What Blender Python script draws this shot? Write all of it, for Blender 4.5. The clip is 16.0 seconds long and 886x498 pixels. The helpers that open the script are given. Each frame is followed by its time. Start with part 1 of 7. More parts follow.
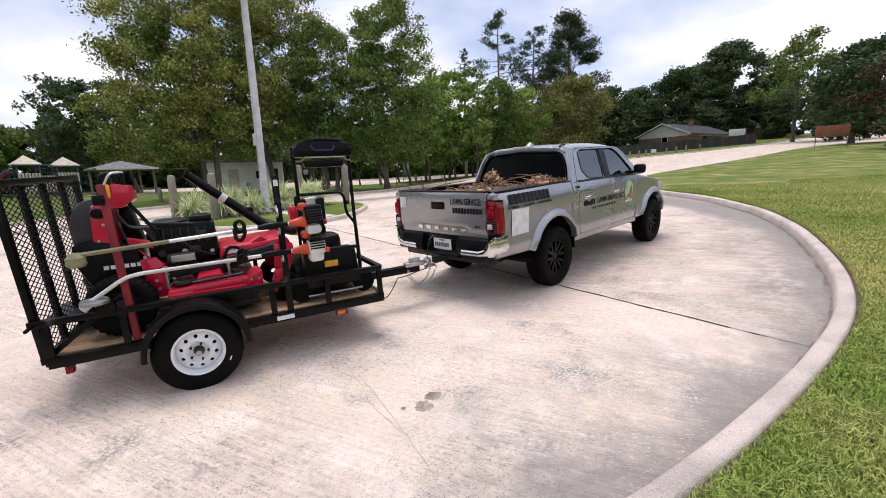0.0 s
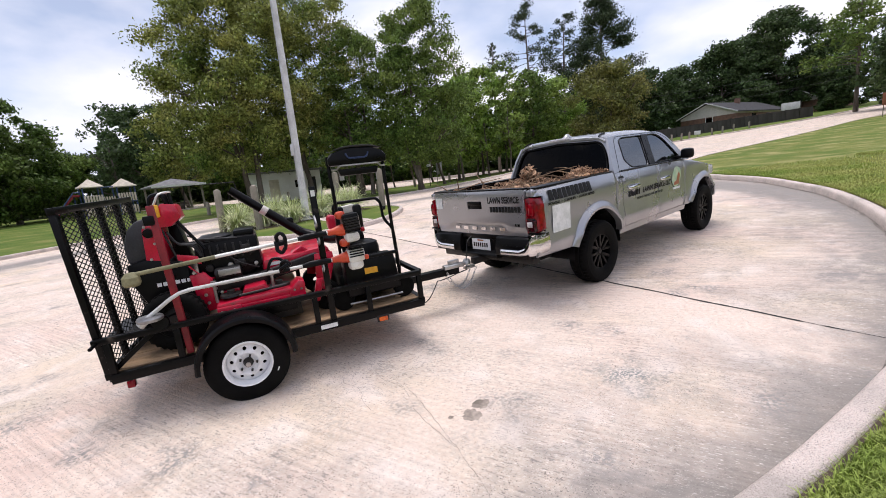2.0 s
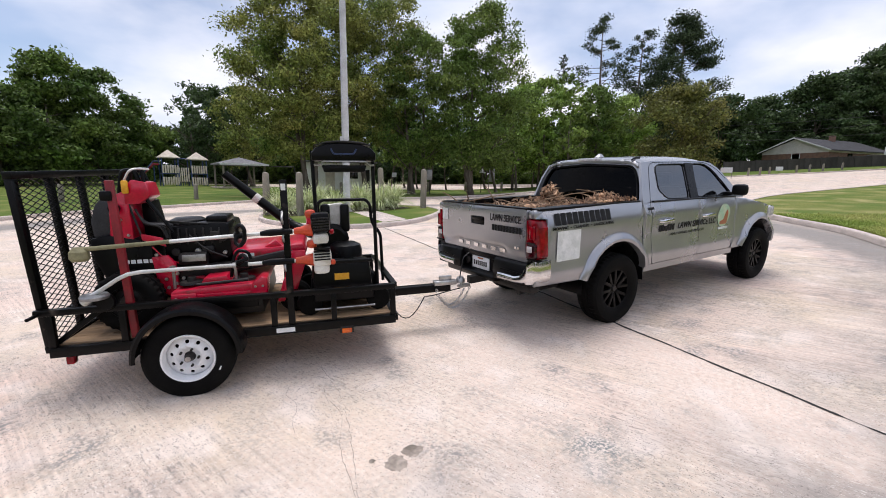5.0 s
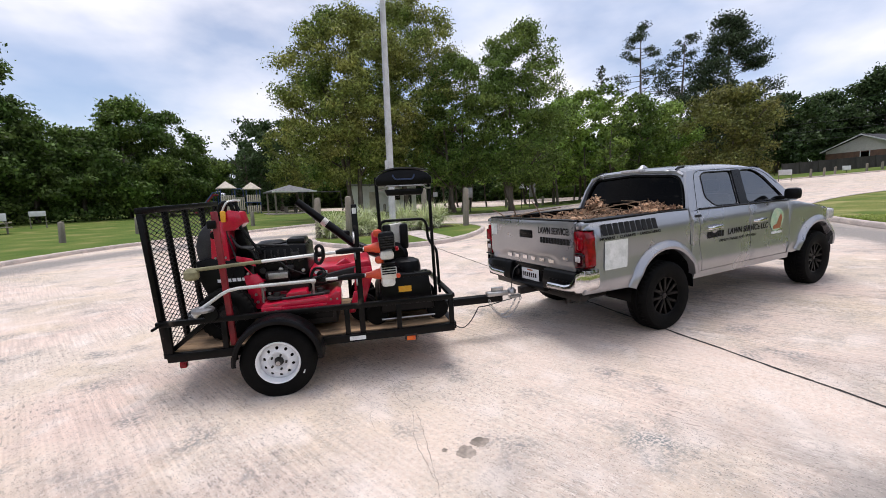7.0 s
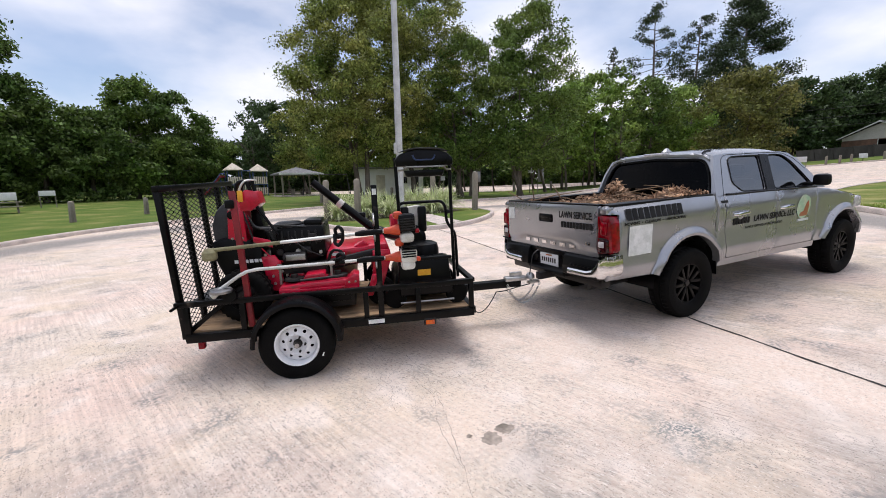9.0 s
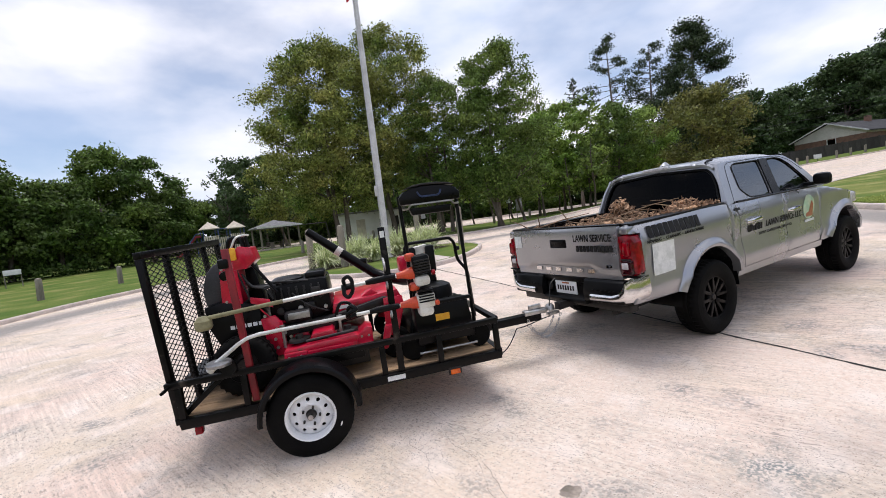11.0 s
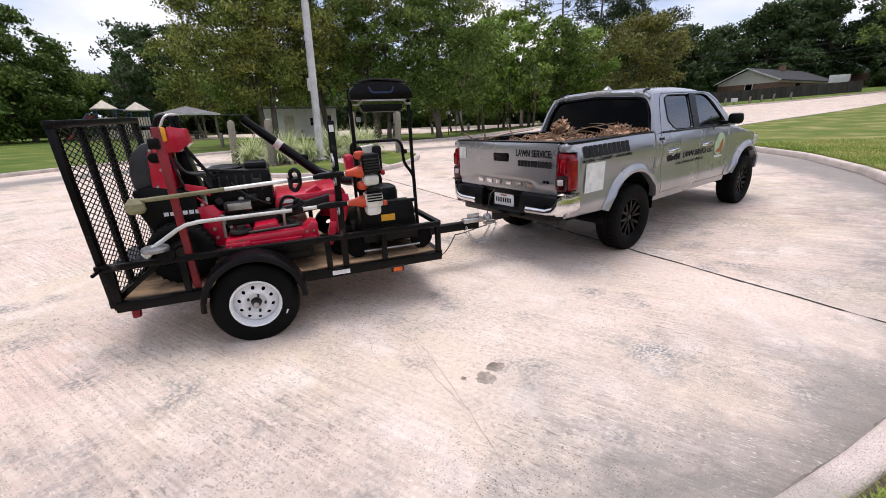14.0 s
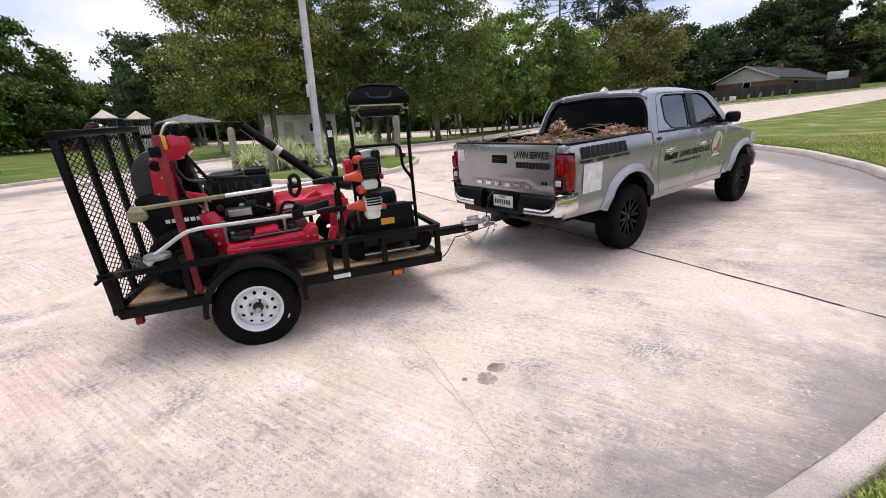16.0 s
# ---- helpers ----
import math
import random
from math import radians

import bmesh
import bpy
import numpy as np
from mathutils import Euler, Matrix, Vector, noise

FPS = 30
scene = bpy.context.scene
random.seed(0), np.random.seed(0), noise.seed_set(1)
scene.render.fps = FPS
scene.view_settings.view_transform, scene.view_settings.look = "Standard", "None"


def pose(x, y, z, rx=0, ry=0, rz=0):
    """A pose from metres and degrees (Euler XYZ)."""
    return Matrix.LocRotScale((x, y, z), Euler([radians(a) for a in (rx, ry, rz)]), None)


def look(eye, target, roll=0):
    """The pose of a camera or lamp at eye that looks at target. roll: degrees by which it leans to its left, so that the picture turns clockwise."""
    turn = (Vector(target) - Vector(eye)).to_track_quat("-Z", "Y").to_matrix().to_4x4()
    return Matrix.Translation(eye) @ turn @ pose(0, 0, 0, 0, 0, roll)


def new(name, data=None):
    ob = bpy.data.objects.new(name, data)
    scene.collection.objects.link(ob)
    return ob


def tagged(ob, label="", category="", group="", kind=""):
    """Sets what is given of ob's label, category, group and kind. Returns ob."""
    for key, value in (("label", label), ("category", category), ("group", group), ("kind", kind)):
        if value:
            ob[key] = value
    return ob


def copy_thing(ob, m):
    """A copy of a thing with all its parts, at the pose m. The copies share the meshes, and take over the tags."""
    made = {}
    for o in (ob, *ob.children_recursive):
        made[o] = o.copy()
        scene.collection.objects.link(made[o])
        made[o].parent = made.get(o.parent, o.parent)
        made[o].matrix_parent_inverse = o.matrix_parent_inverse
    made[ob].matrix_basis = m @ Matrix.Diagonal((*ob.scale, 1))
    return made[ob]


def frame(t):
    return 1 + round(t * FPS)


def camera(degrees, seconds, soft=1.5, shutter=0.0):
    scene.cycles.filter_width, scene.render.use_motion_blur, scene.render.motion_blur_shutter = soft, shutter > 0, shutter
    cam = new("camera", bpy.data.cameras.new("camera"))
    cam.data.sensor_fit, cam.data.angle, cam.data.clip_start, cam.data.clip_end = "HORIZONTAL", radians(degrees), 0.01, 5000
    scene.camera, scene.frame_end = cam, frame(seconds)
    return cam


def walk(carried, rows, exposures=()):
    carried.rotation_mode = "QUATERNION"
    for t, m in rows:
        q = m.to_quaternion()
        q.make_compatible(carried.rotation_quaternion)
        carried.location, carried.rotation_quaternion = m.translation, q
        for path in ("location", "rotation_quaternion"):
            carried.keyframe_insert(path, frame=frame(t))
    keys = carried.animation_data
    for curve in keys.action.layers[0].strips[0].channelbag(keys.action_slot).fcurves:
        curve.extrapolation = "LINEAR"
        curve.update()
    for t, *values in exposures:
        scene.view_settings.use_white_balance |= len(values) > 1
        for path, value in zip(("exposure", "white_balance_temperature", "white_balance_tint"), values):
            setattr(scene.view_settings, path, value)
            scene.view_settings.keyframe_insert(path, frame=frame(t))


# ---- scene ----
cam = camera(93.9, 16.0, soft=0.9)
PATH = [
    (0, (-4.637, -3.646, 1.567), (-3.278, -2.222, 1.21), -1.9),
    (0.5, (-4.647, -3.642, 1.565), (-3.317, -2.191, 1.213), -3.0),
    (1, (-4.609, -3.619, 1.567), (-3.313, -2.135, 1.224), -4.4),
    (1.5, (-4.596, -3.586, 1.564), (-3.337, -2.07, 1.224), -5.3),
    (2, (-4.59, -3.564, 1.59), (-3.365, -2.023, 1.236), -5.6),
    (2.5, (-4.579, -3.541, 1.588), (-3.389, -1.976, 1.221), -4.8),
    (3, (-4.55, -3.558, 1.584), (-3.397, -1.973, 1.189), -3.5),
    (3.2, (-4.501, -3.564, 1.58), (-3.37, -1.965, 1.174), -2.8),
    (5.3, (-3.867, -3.622, 1.602), (-2.853, -1.927, 1.289), 1.8),
    (5.5, (-3.869, -3.693, 1.598), (-2.941, -1.954, 1.26), 0.9),
    (6, (-3.915, -3.827, 1.616), (-3.202, -1.984, 1.307), -1.5),
    (6.5, (-4.01, -3.853, 1.616), (-3.25, -2.019, 1.377), -2.1),
    (7, (-4.154, -3.824, 1.611), (-3.282, -2.04, 1.374), -1.8),
    (7.5, (-4.193, -3.791, 1.608), (-3.254, -2.044, 1.356), -0.4),
    (8, (-4.202, -3.766, 1.6), (-3.244, -2.032, 1.325), 0.4),
    (8.5, (-4.196, -3.761, 1.601), (-3.295, -2.0, 1.303), 0.2),
    (8.7, (-4.221, -3.737, 1.591), (-3.354, -1.961, 1.286), -0.1),
    (10.8, (-4.286, -3.342, 1.605), (-3.414, -1.558, 1.374), -6.9),
    (11, (-4.356, -3.295, 1.595), (-3.419, -1.534, 1.455), -6.8),
    (11.2, (-4.393, -3.254, 1.632), (-3.232, -1.632, 1.492), -5.0),
    (11.3, (-4.412, -3.252, 1.610), (-3.189, -1.690, 1.356), -3.9),
    (11.5, (-4.464, -3.279, 1.532), (-3.253, -1.777, 1.006), -1.5),
    (11.7, (-4.475, -3.272, 1.560), (-3.182, -1.875, 0.948), -0.4),
    (12, (-4.468, -3.289, 1.55), (-3.142, -1.929, 0.923), -1.4),
    (12.5, (-4.475, -3.303, 1.544), (-3.141, -2.001, 0.821), -1.3),
    (13, (-4.508, -3.316, 1.541), (-3.224, -1.908, 0.932), -0.1),
    (13.5, (-4.527, -3.319, 1.547), (-3.31, -1.836, 0.982), -0.0),
    (14, (-4.53, -3.329, 1.55), (-3.385, -1.794, 0.974), -1.2),
    (14.5, (-4.534, -3.327, 1.547), (-3.42, -1.772, 0.966), -1.6),
    (15, (-4.54, -3.348, 1.554), (-3.424, -1.788, 0.984), -2.0),
    (15.5, (-4.539, -3.356, 1.555), (-3.413, -1.802, 0.992), -2.3),
    (16, (-4.533, -3.356, 1.551), (-3.39, -1.814, 0.989), -2.2),
]
walk(cam, [(t, look(eye, target, roll)) for t, eye, target, roll in PATH],
     exposures=[(0, 0.44, 6380, 17), (3.2, 0.42, 6380, 17), (5.3, 0.36, 6300, 15), (8.7, 0.35, 6300, 15), (11, 0.37, 6300, 14), (12, 0.48, 6380, 18), (13, 0.47, 6380, 18), (14, 0.42, 6380, 17), (16, 0.42, 6380, 17)])

# ---- world, sun, exposure ----
world = bpy.data.worlds.new("sky")
scene.world = world
world.use_nodes = True
wn, wl = world.node_tree.nodes, world.node_tree.links
wn.clear()
sky = wn.new("ShaderNodeTexSky")
sky.sky_type, sky.sun_disc = "NISHITA", False
sky.sun_elevation, sky.sun_rotation = radians(76), radians(200)
skybg = wn.new("ShaderNodeBackground")
skybg.inputs[1].default_value = 0.12
wl.new(sky.outputs[0], skybg.inputs[0])
# broken white cloud cover in front of the blue
wtc = wn.new("ShaderNodeTexCoord")
wmap = wn.new("ShaderNodeMapping")
wmap.inputs["Scale"].default_value = (1.0, 1.0, 2.2)
wmap.inputs["Location"].default_value = (0.35, 1.7, 0.2)
wl.new(wtc.outputs["Generated"], wmap.inputs[0])
wnoise = wn.new("ShaderNodeTexNoise")
wnoise.inputs["Scale"].default_value, wnoise.inputs["Detail"].default_value, wnoise.inputs["Roughness"].default_value = 2.0, 7.0, 0.5
wl.new(wmap.outputs[0], wnoise.inputs["Vector"])
wramp = wn.new("ShaderNodeValToRGB")
wramp.color_ramp.elements[0].position, wramp.color_ramp.elements[0].color = 0.33, (0.25, 0.25, 0.25, 1)
wramp.color_ramp.elements[1].position, wramp.color_ramp.elements[1].color = 0.56, (1, 1, 1, 1)
wl.new(wnoise.outputs[0], wramp.inputs[0])
wn2 = wn.new("ShaderNodeTexNoise")
wn2.inputs["Scale"].default_value, wn2.inputs["Detail"].default_value = 2.3, 5.0
wl.new(wmap.outputs[0], wn2.inputs["Vector"])
wcol = wn.new("ShaderNodeValToRGB")
wcol.color_ramp.elements[0].position, wcol.color_ramp.elements[0].color = 0.36, (0.60, 0.69, 0.85, 1)
wcol.color_ramp.elements[1].position, wcol.color_ramp.elements[1].color = 0.56, (0.97, 0.97, 1.0, 1)
wl.new(wn2.outputs[0], wcol.inputs[0])
cloudbg = wn.new("ShaderNodeBackground")
cloudbg.inputs[1].default_value = 0.87
wl.new(wcol.outputs[0], cloudbg.inputs[0])
wmix = wn.new("ShaderNodeMixShader")
wl.new(wramp.outputs[0], wmix.inputs[0])
wl.new(skybg.outputs[0], wmix.inputs[1])
wl.new(cloudbg.outputs[0], wmix.inputs[2])
wout = wn.new("ShaderNodeOutputWorld")
wl.new(wmix.outputs[0], wout.inputs[0])

sun = new("sun", bpy.data.lights.new("sun", "SUN"))
sun.data.energy, sun.data.angle, sun.data.color = 2.0, radians(30), (1.0, 0.96, 0.9)
sun.rotation_euler = (radians(14), 0, radians(160))

# ---- materials ----
def mat(name, a, b=None, rough=0.6, metal=0.0, scale=4.0, fine=60.0, bump=0.0, bump_scale=None, spec=0.5, coat=0.0, lo=0.35, hi=0.65, stretch=None, spots=None, island=0.0, rnd=0.0, transl=0.0):
    """A surface whose colour drifts from a to b in broad patches, with fine grain, optional relief and dark spots."""
    m = bpy.data.materials.new(name)
    m.use_nodes = True
    n, l = m.node_tree.nodes, m.node_tree.links
    p = n["Principled BSDF"]
    b = b or tuple(c * 0.8 for c in a)
    tc = n.new("ShaderNodeTexCoord")
    vec = tc.outputs["Object"]
    if stretch:
        mp = n.new("ShaderNodeMapping")
        mp.inputs["Scale"].default_value = stretch
        l.new(vec, mp.inputs[0])
        vec = mp.outputs[0]
    broad = n.new("ShaderNodeTexNoise")
    broad.inputs["Scale"].default_value, broad.inputs["Detail"].default_value = scale, 6.0
    l.new(vec, broad.inputs["Vector"])
    ramp = n.new("ShaderNodeValToRGB")
    ramp.color_ramp.elements[0].position, ramp.color_ramp.elements[0].color = lo, (*a, 1)
    ramp.color_ramp.elements[1].position, ramp.color_ramp.elements[1].color = hi, (*b, 1)
    l.new(broad.outputs[0], ramp.inputs[0])
    grain = n.new("ShaderNodeTexNoise")
    grain.inputs["Scale"].default_value, grain.inputs["Detail"].default_value = fine, 3.0
    l.new(vec, grain.inputs["Vector"])
    mul = n.new("ShaderNodeMixRGB")
    mul.blend_type = "OVERLAY"
    mul.inputs[0].default_value = 0.35
    l.new(ramp.outputs[0], mul.inputs[1])
    l.new(grain.outputs[0], mul.inputs[2])
    col = mul.outputs[0]
    if spots:
        vo = n.new("ShaderNodeTexNoise")
        vo.inputs["Scale"].default_value, vo.inputs["Detail"].default_value = spots[0], 4.0
        l.new(tc.outputs["Object"], vo.inputs["Vector"])
        sr = n.new("ShaderNodeValToRGB")
        sr.color_ramp.elements[0].position, sr.color_ramp.elements[0].color = spots[1], (0, 0, 0, 1)
        sr.color_ramp.elements[1].position, sr.color_ramp.elements[1].color = spots[2], (1, 1, 1, 1)
        l.new(vo.outputs[0], sr.inputs[0])
        sm = n.new("ShaderNodeMixRGB")
        l.new(sr.outputs[0], sm.inputs[0])
        l.new(col, sm.inputs[1])
        sm.inputs[2].default_value = (*spots[3], 1)
        col = sm.outputs[0]
    if island or rnd:
        src = n.new("ShaderNodeNewGeometry").outputs["Random Per Island"] if island else n.new("ShaderNodeObjectInfo").outputs["Random"]
        k = island or rnd
        mr = n.new("ShaderNodeMapRange")
        mr.inputs["To Min"].default_value, mr.inputs["To Max"].default_value = 1 - k, 1 + k
        l.new(src, mr.inputs["Value"])
        hs = n.new("ShaderNodeHueSaturation")
        l.new(mr.outputs[0], hs.inputs["Value"])
        l.new(col, hs.inputs["Color"])
        col = hs.outputs[0]
    l.new(col, p.inputs["Base Color"])
    rr = n.new("ShaderNodeMapRange")
    rr.inputs["To Min"].default_value, rr.inputs["To Max"].default_value = max(0.02, rough - 0.08), min(1, rough + 0.08)
    l.new(broad.outputs[0], rr.inputs["Value"])
    l.new(rr.outputs[0], p.inputs["Roughness"])
    p.inputs["Metallic"].default_value = metal
    p.inputs["Specular IOR Level"].default_value = spec
    p.inputs["Coat Weight"].default_value = coat
    p.inputs["Coat Roughness"].default_value = 0.06
    if bump:
        bp = n.new("ShaderNodeBump")
        bp.inputs["Strength"].default_value, bp.inputs["Distance"].default_value = bump, 0.01
        g2 = n.new("ShaderNodeTexNoise")
        g2.inputs["Scale"].default_value, g2.inputs["Detail"].default_value = bump_scale or fine, 4.0
        l.new(vec, g2.inputs["Vector"])
        l.new(g2.outputs[0], bp.inputs["Height"])
        l.new(bp.outputs[0], p.inputs["Normal"])
    if transl:
        tr = n.new("ShaderNodeBsdfTranslucent")
        l.new(col, tr.inputs[0])
        mx = n.new("ShaderNodeMixShader")
        mx.inputs[0].default_value = transl
        l.new(p.outputs[0], mx.inputs[1])
        l.new(tr.outputs[0], mx.inputs[2])
        l.new(mx.outputs[0], n["Material Output"].inputs[0])
    return m

def concrete_mat():
    """Old drive concrete: pink and grey drifts, exposed dark and pale aggregate, faint broom lines, a gritty grey patch."""
    m = mat("drive_concrete", (0.68, 0.555, 0.47), (0.60, 0.51, 0.425), rough=0.85, scale=0.8, fine=35, bump=0.8, bump_scale=60, lo=0.36, hi=0.66)
    n, l = m.node_tree.nodes, m.node_tree.links
    p = n["Principled BSDF"]
    col = p.inputs["Base Color"].links[0].from_socket
    obj_ = n["Texture Coordinate"].outputs["Object"]
    def noise_node(scale, detail, vec=obj_):
        q = n.new("ShaderNodeTexNoise")
        q.inputs["Scale"].default_value, q.inputs["Detail"].default_value = scale, detail
        l.new(vec, q.inputs["Vector"])
        return q.outputs[0]
    def remap(v, a, b, c, d):
        q = n.new("ShaderNodeMapRange")
        for k, x in zip(("From Min", "From Max", "To Min", "To Max"), (a, b, c, d)):
            q.inputs[k].default_value = x
        l.new(v, q.inputs["Value"])
        return q.outputs[0]
    def math_(op, a, b):
        q = n.new("ShaderNodeMath")
        q.operation = op
        for k, x in enumerate((a, b)):
            if isinstance(x, (int, float)):
                q.inputs[k].default_value = x
            else:
                l.new(x, q.inputs[k])
        return q.outputs[0]
    def mix(fac, a, b, kind="MIX"):
        q = n.new("ShaderNodeMixRGB")
        q.blend_type = kind
        for k, x in enumerate((fac, a, b)):
            if isinstance(x, (int, float)):
                q.inputs[k].default_value = x
            elif isinstance(x, tuple):
                q.inputs[k].default_value = (*x, 1)
            else:
                l.new(x, q.inputs[k])
        return q.outputs[0]
    # pink, tan and grey drifts, the grey broken up by grit
    col = mix(remap(noise_node(0.45, 6), 0.46, 0.66, 0, 0.6), col, (0.68, 0.495, 0.42))
    col = mix(remap(noise_node(0.62, 7), 0.48, 0.66, 0, 0.75), col, (0.635, 0.51, 0.37))
    grit_ = remap(noise_node(30, 5), 0.40, 0.60, 0.15, 1.0)
    col = mix(math_("MULTIPLY", remap(noise_node(1.3, 9), 0.52, 0.70, 0, 0.65), grit_), col, (0.34, 0.305, 0.27))
    col = mix(math_("MULTIPLY", remap(noise_node(0.33, 9), 0.53, 0.68, 0, 0.5), grit_), col, (0.36, 0.32, 0.285))
    col = mix(remap(noise_node(2.9, 8), 0.52, 0.66, 0, 0.6), col, (0.73, 0.635, 0.57))
    # grey dirt washed down towards the kerb round the drive; narrow darker band beside it
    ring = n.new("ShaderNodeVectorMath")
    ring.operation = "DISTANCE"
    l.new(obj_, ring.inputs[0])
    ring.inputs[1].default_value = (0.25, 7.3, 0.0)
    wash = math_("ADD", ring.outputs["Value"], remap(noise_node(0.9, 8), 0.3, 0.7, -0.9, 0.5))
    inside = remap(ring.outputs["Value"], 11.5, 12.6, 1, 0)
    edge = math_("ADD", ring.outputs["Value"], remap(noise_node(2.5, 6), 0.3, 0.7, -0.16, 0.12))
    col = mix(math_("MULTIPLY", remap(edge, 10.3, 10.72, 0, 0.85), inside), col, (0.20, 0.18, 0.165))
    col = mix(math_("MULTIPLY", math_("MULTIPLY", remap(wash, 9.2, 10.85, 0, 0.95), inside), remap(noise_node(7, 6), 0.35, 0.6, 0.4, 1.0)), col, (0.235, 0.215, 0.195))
    # aggregate: dark pits and pale chips where the skin has worn off
    worn = remap(noise_node(0.75, 6), 0.40, 0.60, 0.45, 1.0)
    for scale, near, far, shade in ((30, 0.10, 0.20, (0.13, 0.115, 0.10)), (58, 0.16, 0.32, (0.15, 0.13, 0.115)), (95, 0.2, 0.4, (0.19, 0.165, 0.145)), (62, 0.10, 0.24, (0.74, 0.675, 0.605)), (95, 0.16, 0.34, (0.76, 0.69, 0.62))):
        v = n.new("ShaderNodeTexVoronoi")
        v.inputs["Scale"].default_value = scale
        l.new(obj_, v.inputs["Vector"])
        hit = remap(v.outputs["Distance"], near, far, 1, 0)
        pick = remap(noise_node(scale * 0.29 + shade[0] * 7, 2), 0.48, 0.55, 0, 1)
        hit = math_("MULTIPLY", math_("MULTIPLY", hit, pick), worn)
        col = mix(math_("MULTIPLY", hit, 0.4 if shade[0] > 0.5 else 0.9), col, shade)
    # faint broom lines and scuffs, running with the pour
    def along(across, run):
        q = n.new("ShaderNodeMapping")
        q.vector_type = "TEXTURE"
        q.inputs["Rotation"].default_value = (0, 0, radians(20))
        q.inputs["Scale"].default_value = (1 / across, 1 / run, 1)
        l.new(obj_, q.inputs[0])
        return q
    mp, mp2 = along(38, 1.3), along(30, 7)
    lines = remap(noise_node(1.0, 7, mp.outputs[0]), 0.34, 0.66, 0.80, 1.10)
    scuff = math_("MULTIPLY", remap(noise_node(1.7, 6, mp2.outputs[0]), 0.58, 0.66, 0, 0.8), remap(noise_node(0.8, 6), 0.42, 0.6, 0.1, 1))
    col = mix(scuff, col, (0.22, 0.195, 0.175))
    grey = math_("MULTIPLY", remap(noise_node(1.9, 7), 0.56, 0.68, 0, 1), remap(noise_node(38, 4), 0.44, 0.56, 0.15, 0.9))
    col = mix(grey, col, (0.25, 0.235, 0.22))
    chip = math_("MULTIPLY", remap(noise_node(4.0, 4, mp2.outputs[0]), 0.60, 0.68, 0, 0.55), remap(noise_node(1.1, 6), 0.42, 0.6, 0.1, 1))
    col = mix(chip, col, (0.80, 0.74, 0.69))
    gate = remap(noise_node(0.5, 4), 0.4, 0.6, 0.2, 1.0)
    col = mix(gate, col, mix(1.0, col, lines, "MULTIPLY"))
    # gritty grey patch
    ds = n.new("ShaderNodeVectorMath")
    ds.operation = "DISTANCE"
    l.new(obj_, ds.inputs[0])
    ds.inputs[1].default_value = (-1.9, -2.2, 0.0)
    wob = math_("ADD", ds.outputs["Value"], remap(noise_node(6, 6), 0.3, 0.7, -0.16, 0.16))
    grit = math_("MULTIPLY", remap(wob, 0.06, 0.32, 1, 0), remap(noise_node(55, 4), 0.42, 0.58, 0.1, 1))
    col = mix(grit, col, (0.20, 0.21, 0.20))
    l.new(col, p.inputs["Base Color"])
    return m

CONCRETE = concrete_mat()
KERB = mat("kerb_concrete", (0.62, 0.525, 0.475), (0.40, 0.35, 0.315), rough=0.9, scale=2.6, fine=90, bump=1.0, bump_scale=90, spots=(170.0, 0.54, 0.64, (0.27, 0.24, 0.215)), lo=0.42, hi=0.72)
JOINT = mat("joint_tar", (0.014, 0.013, 0.012), (0.04, 0.035, 0.03), rough=0.95, scale=6, fine=90, bump=0.6)
LAWN = mat("lawn_turf", (0.095, 0.14, 0.028), (0.19, 0.195, 0.06), rough=0.95, spots=(0.8, 0.50, 0.72, (0.31, 0.28, 0.12)), scale=0.6, fine=16, bump=0.9, bump_scale=60, spec=0.1, lo=0.38, hi=0.70)
PARKLAWN = mat("park_turf", (0.07, 0.12, 0.022), (0.14, 0.17, 0.042), rough=0.95, spots=(0.5, 0.56, 0.78, (0.22, 0.21, 0.08)), scale=0.5, fine=16, bump=0.9, bump_scale=60, spec=0.1)
BLADE = mat("grass_blade", (0.24, 0.33, 0.06), (0.46, 0.45, 0.15), rough=0.6, scale=0.7, fine=9, spec=0.25, island=0.35, transl=0.25)
FARGROUND = mat("far_ground", (0.06, 0.08, 0.022), (0.09, 0.085, 0.04), rough=1.0, scale=0.05, fine=2, spec=0.05)
BARK = mat("bark", (0.085, 0.07, 0.055), (0.16, 0.14, 0.115), rough=0.95, scale=3, fine=20, bump=1.0, bump_scale=14, stretch=(1, 1, 0.25), spec=0.1)
def leafmat(name, a, b):
    return mat(name, a, b, rough=0.6, scale=0.25, fine=3, spec=0.25, island=0.62, transl=0.22, lo=0.3, hi=0.7)
LEAF_GREEN = leafmat("leaf_green", (0.075, 0.145, 0.025), (0.165, 0.215, 0.05))
LEAF_LIGHT = leafmat("leaf_light", (0.15, 0.265, 0.04), (0.255, 0.33, 0.075))
LEAF_DARK = leafmat("leaf_dark", (0.036, 0.072, 0.022), (0.075, 0.11, 0.038))
LEAF_OLIVE = leafmat("leaf_olive", (0.10, 0.17, 0.03), (0.30, 0.295, 0.08))
LEAF_MID = leafmat("leaf_mid", (0.06, 0.12, 0.024), (0.12, 0.165, 0.042))
LEAF_PINE = leafmat("leaf_pine", (0.026, 0.048, 0.02), (0.055, 0.078, 0.035))
WOODPOST = mat("weathered_post", (0.27, 0.24, 0.19), (0.16, 0.145, 0.12), rough=0.95, scale=5, fine=50, bump=0.8, stretch=(1, 1, 0.15))
POLE = mat("pole_paint", (0.60, 0.61, 0.62), (0.45, 0.45, 0.45), rough=0.5, scale=2, fine=30, bump=0.1)
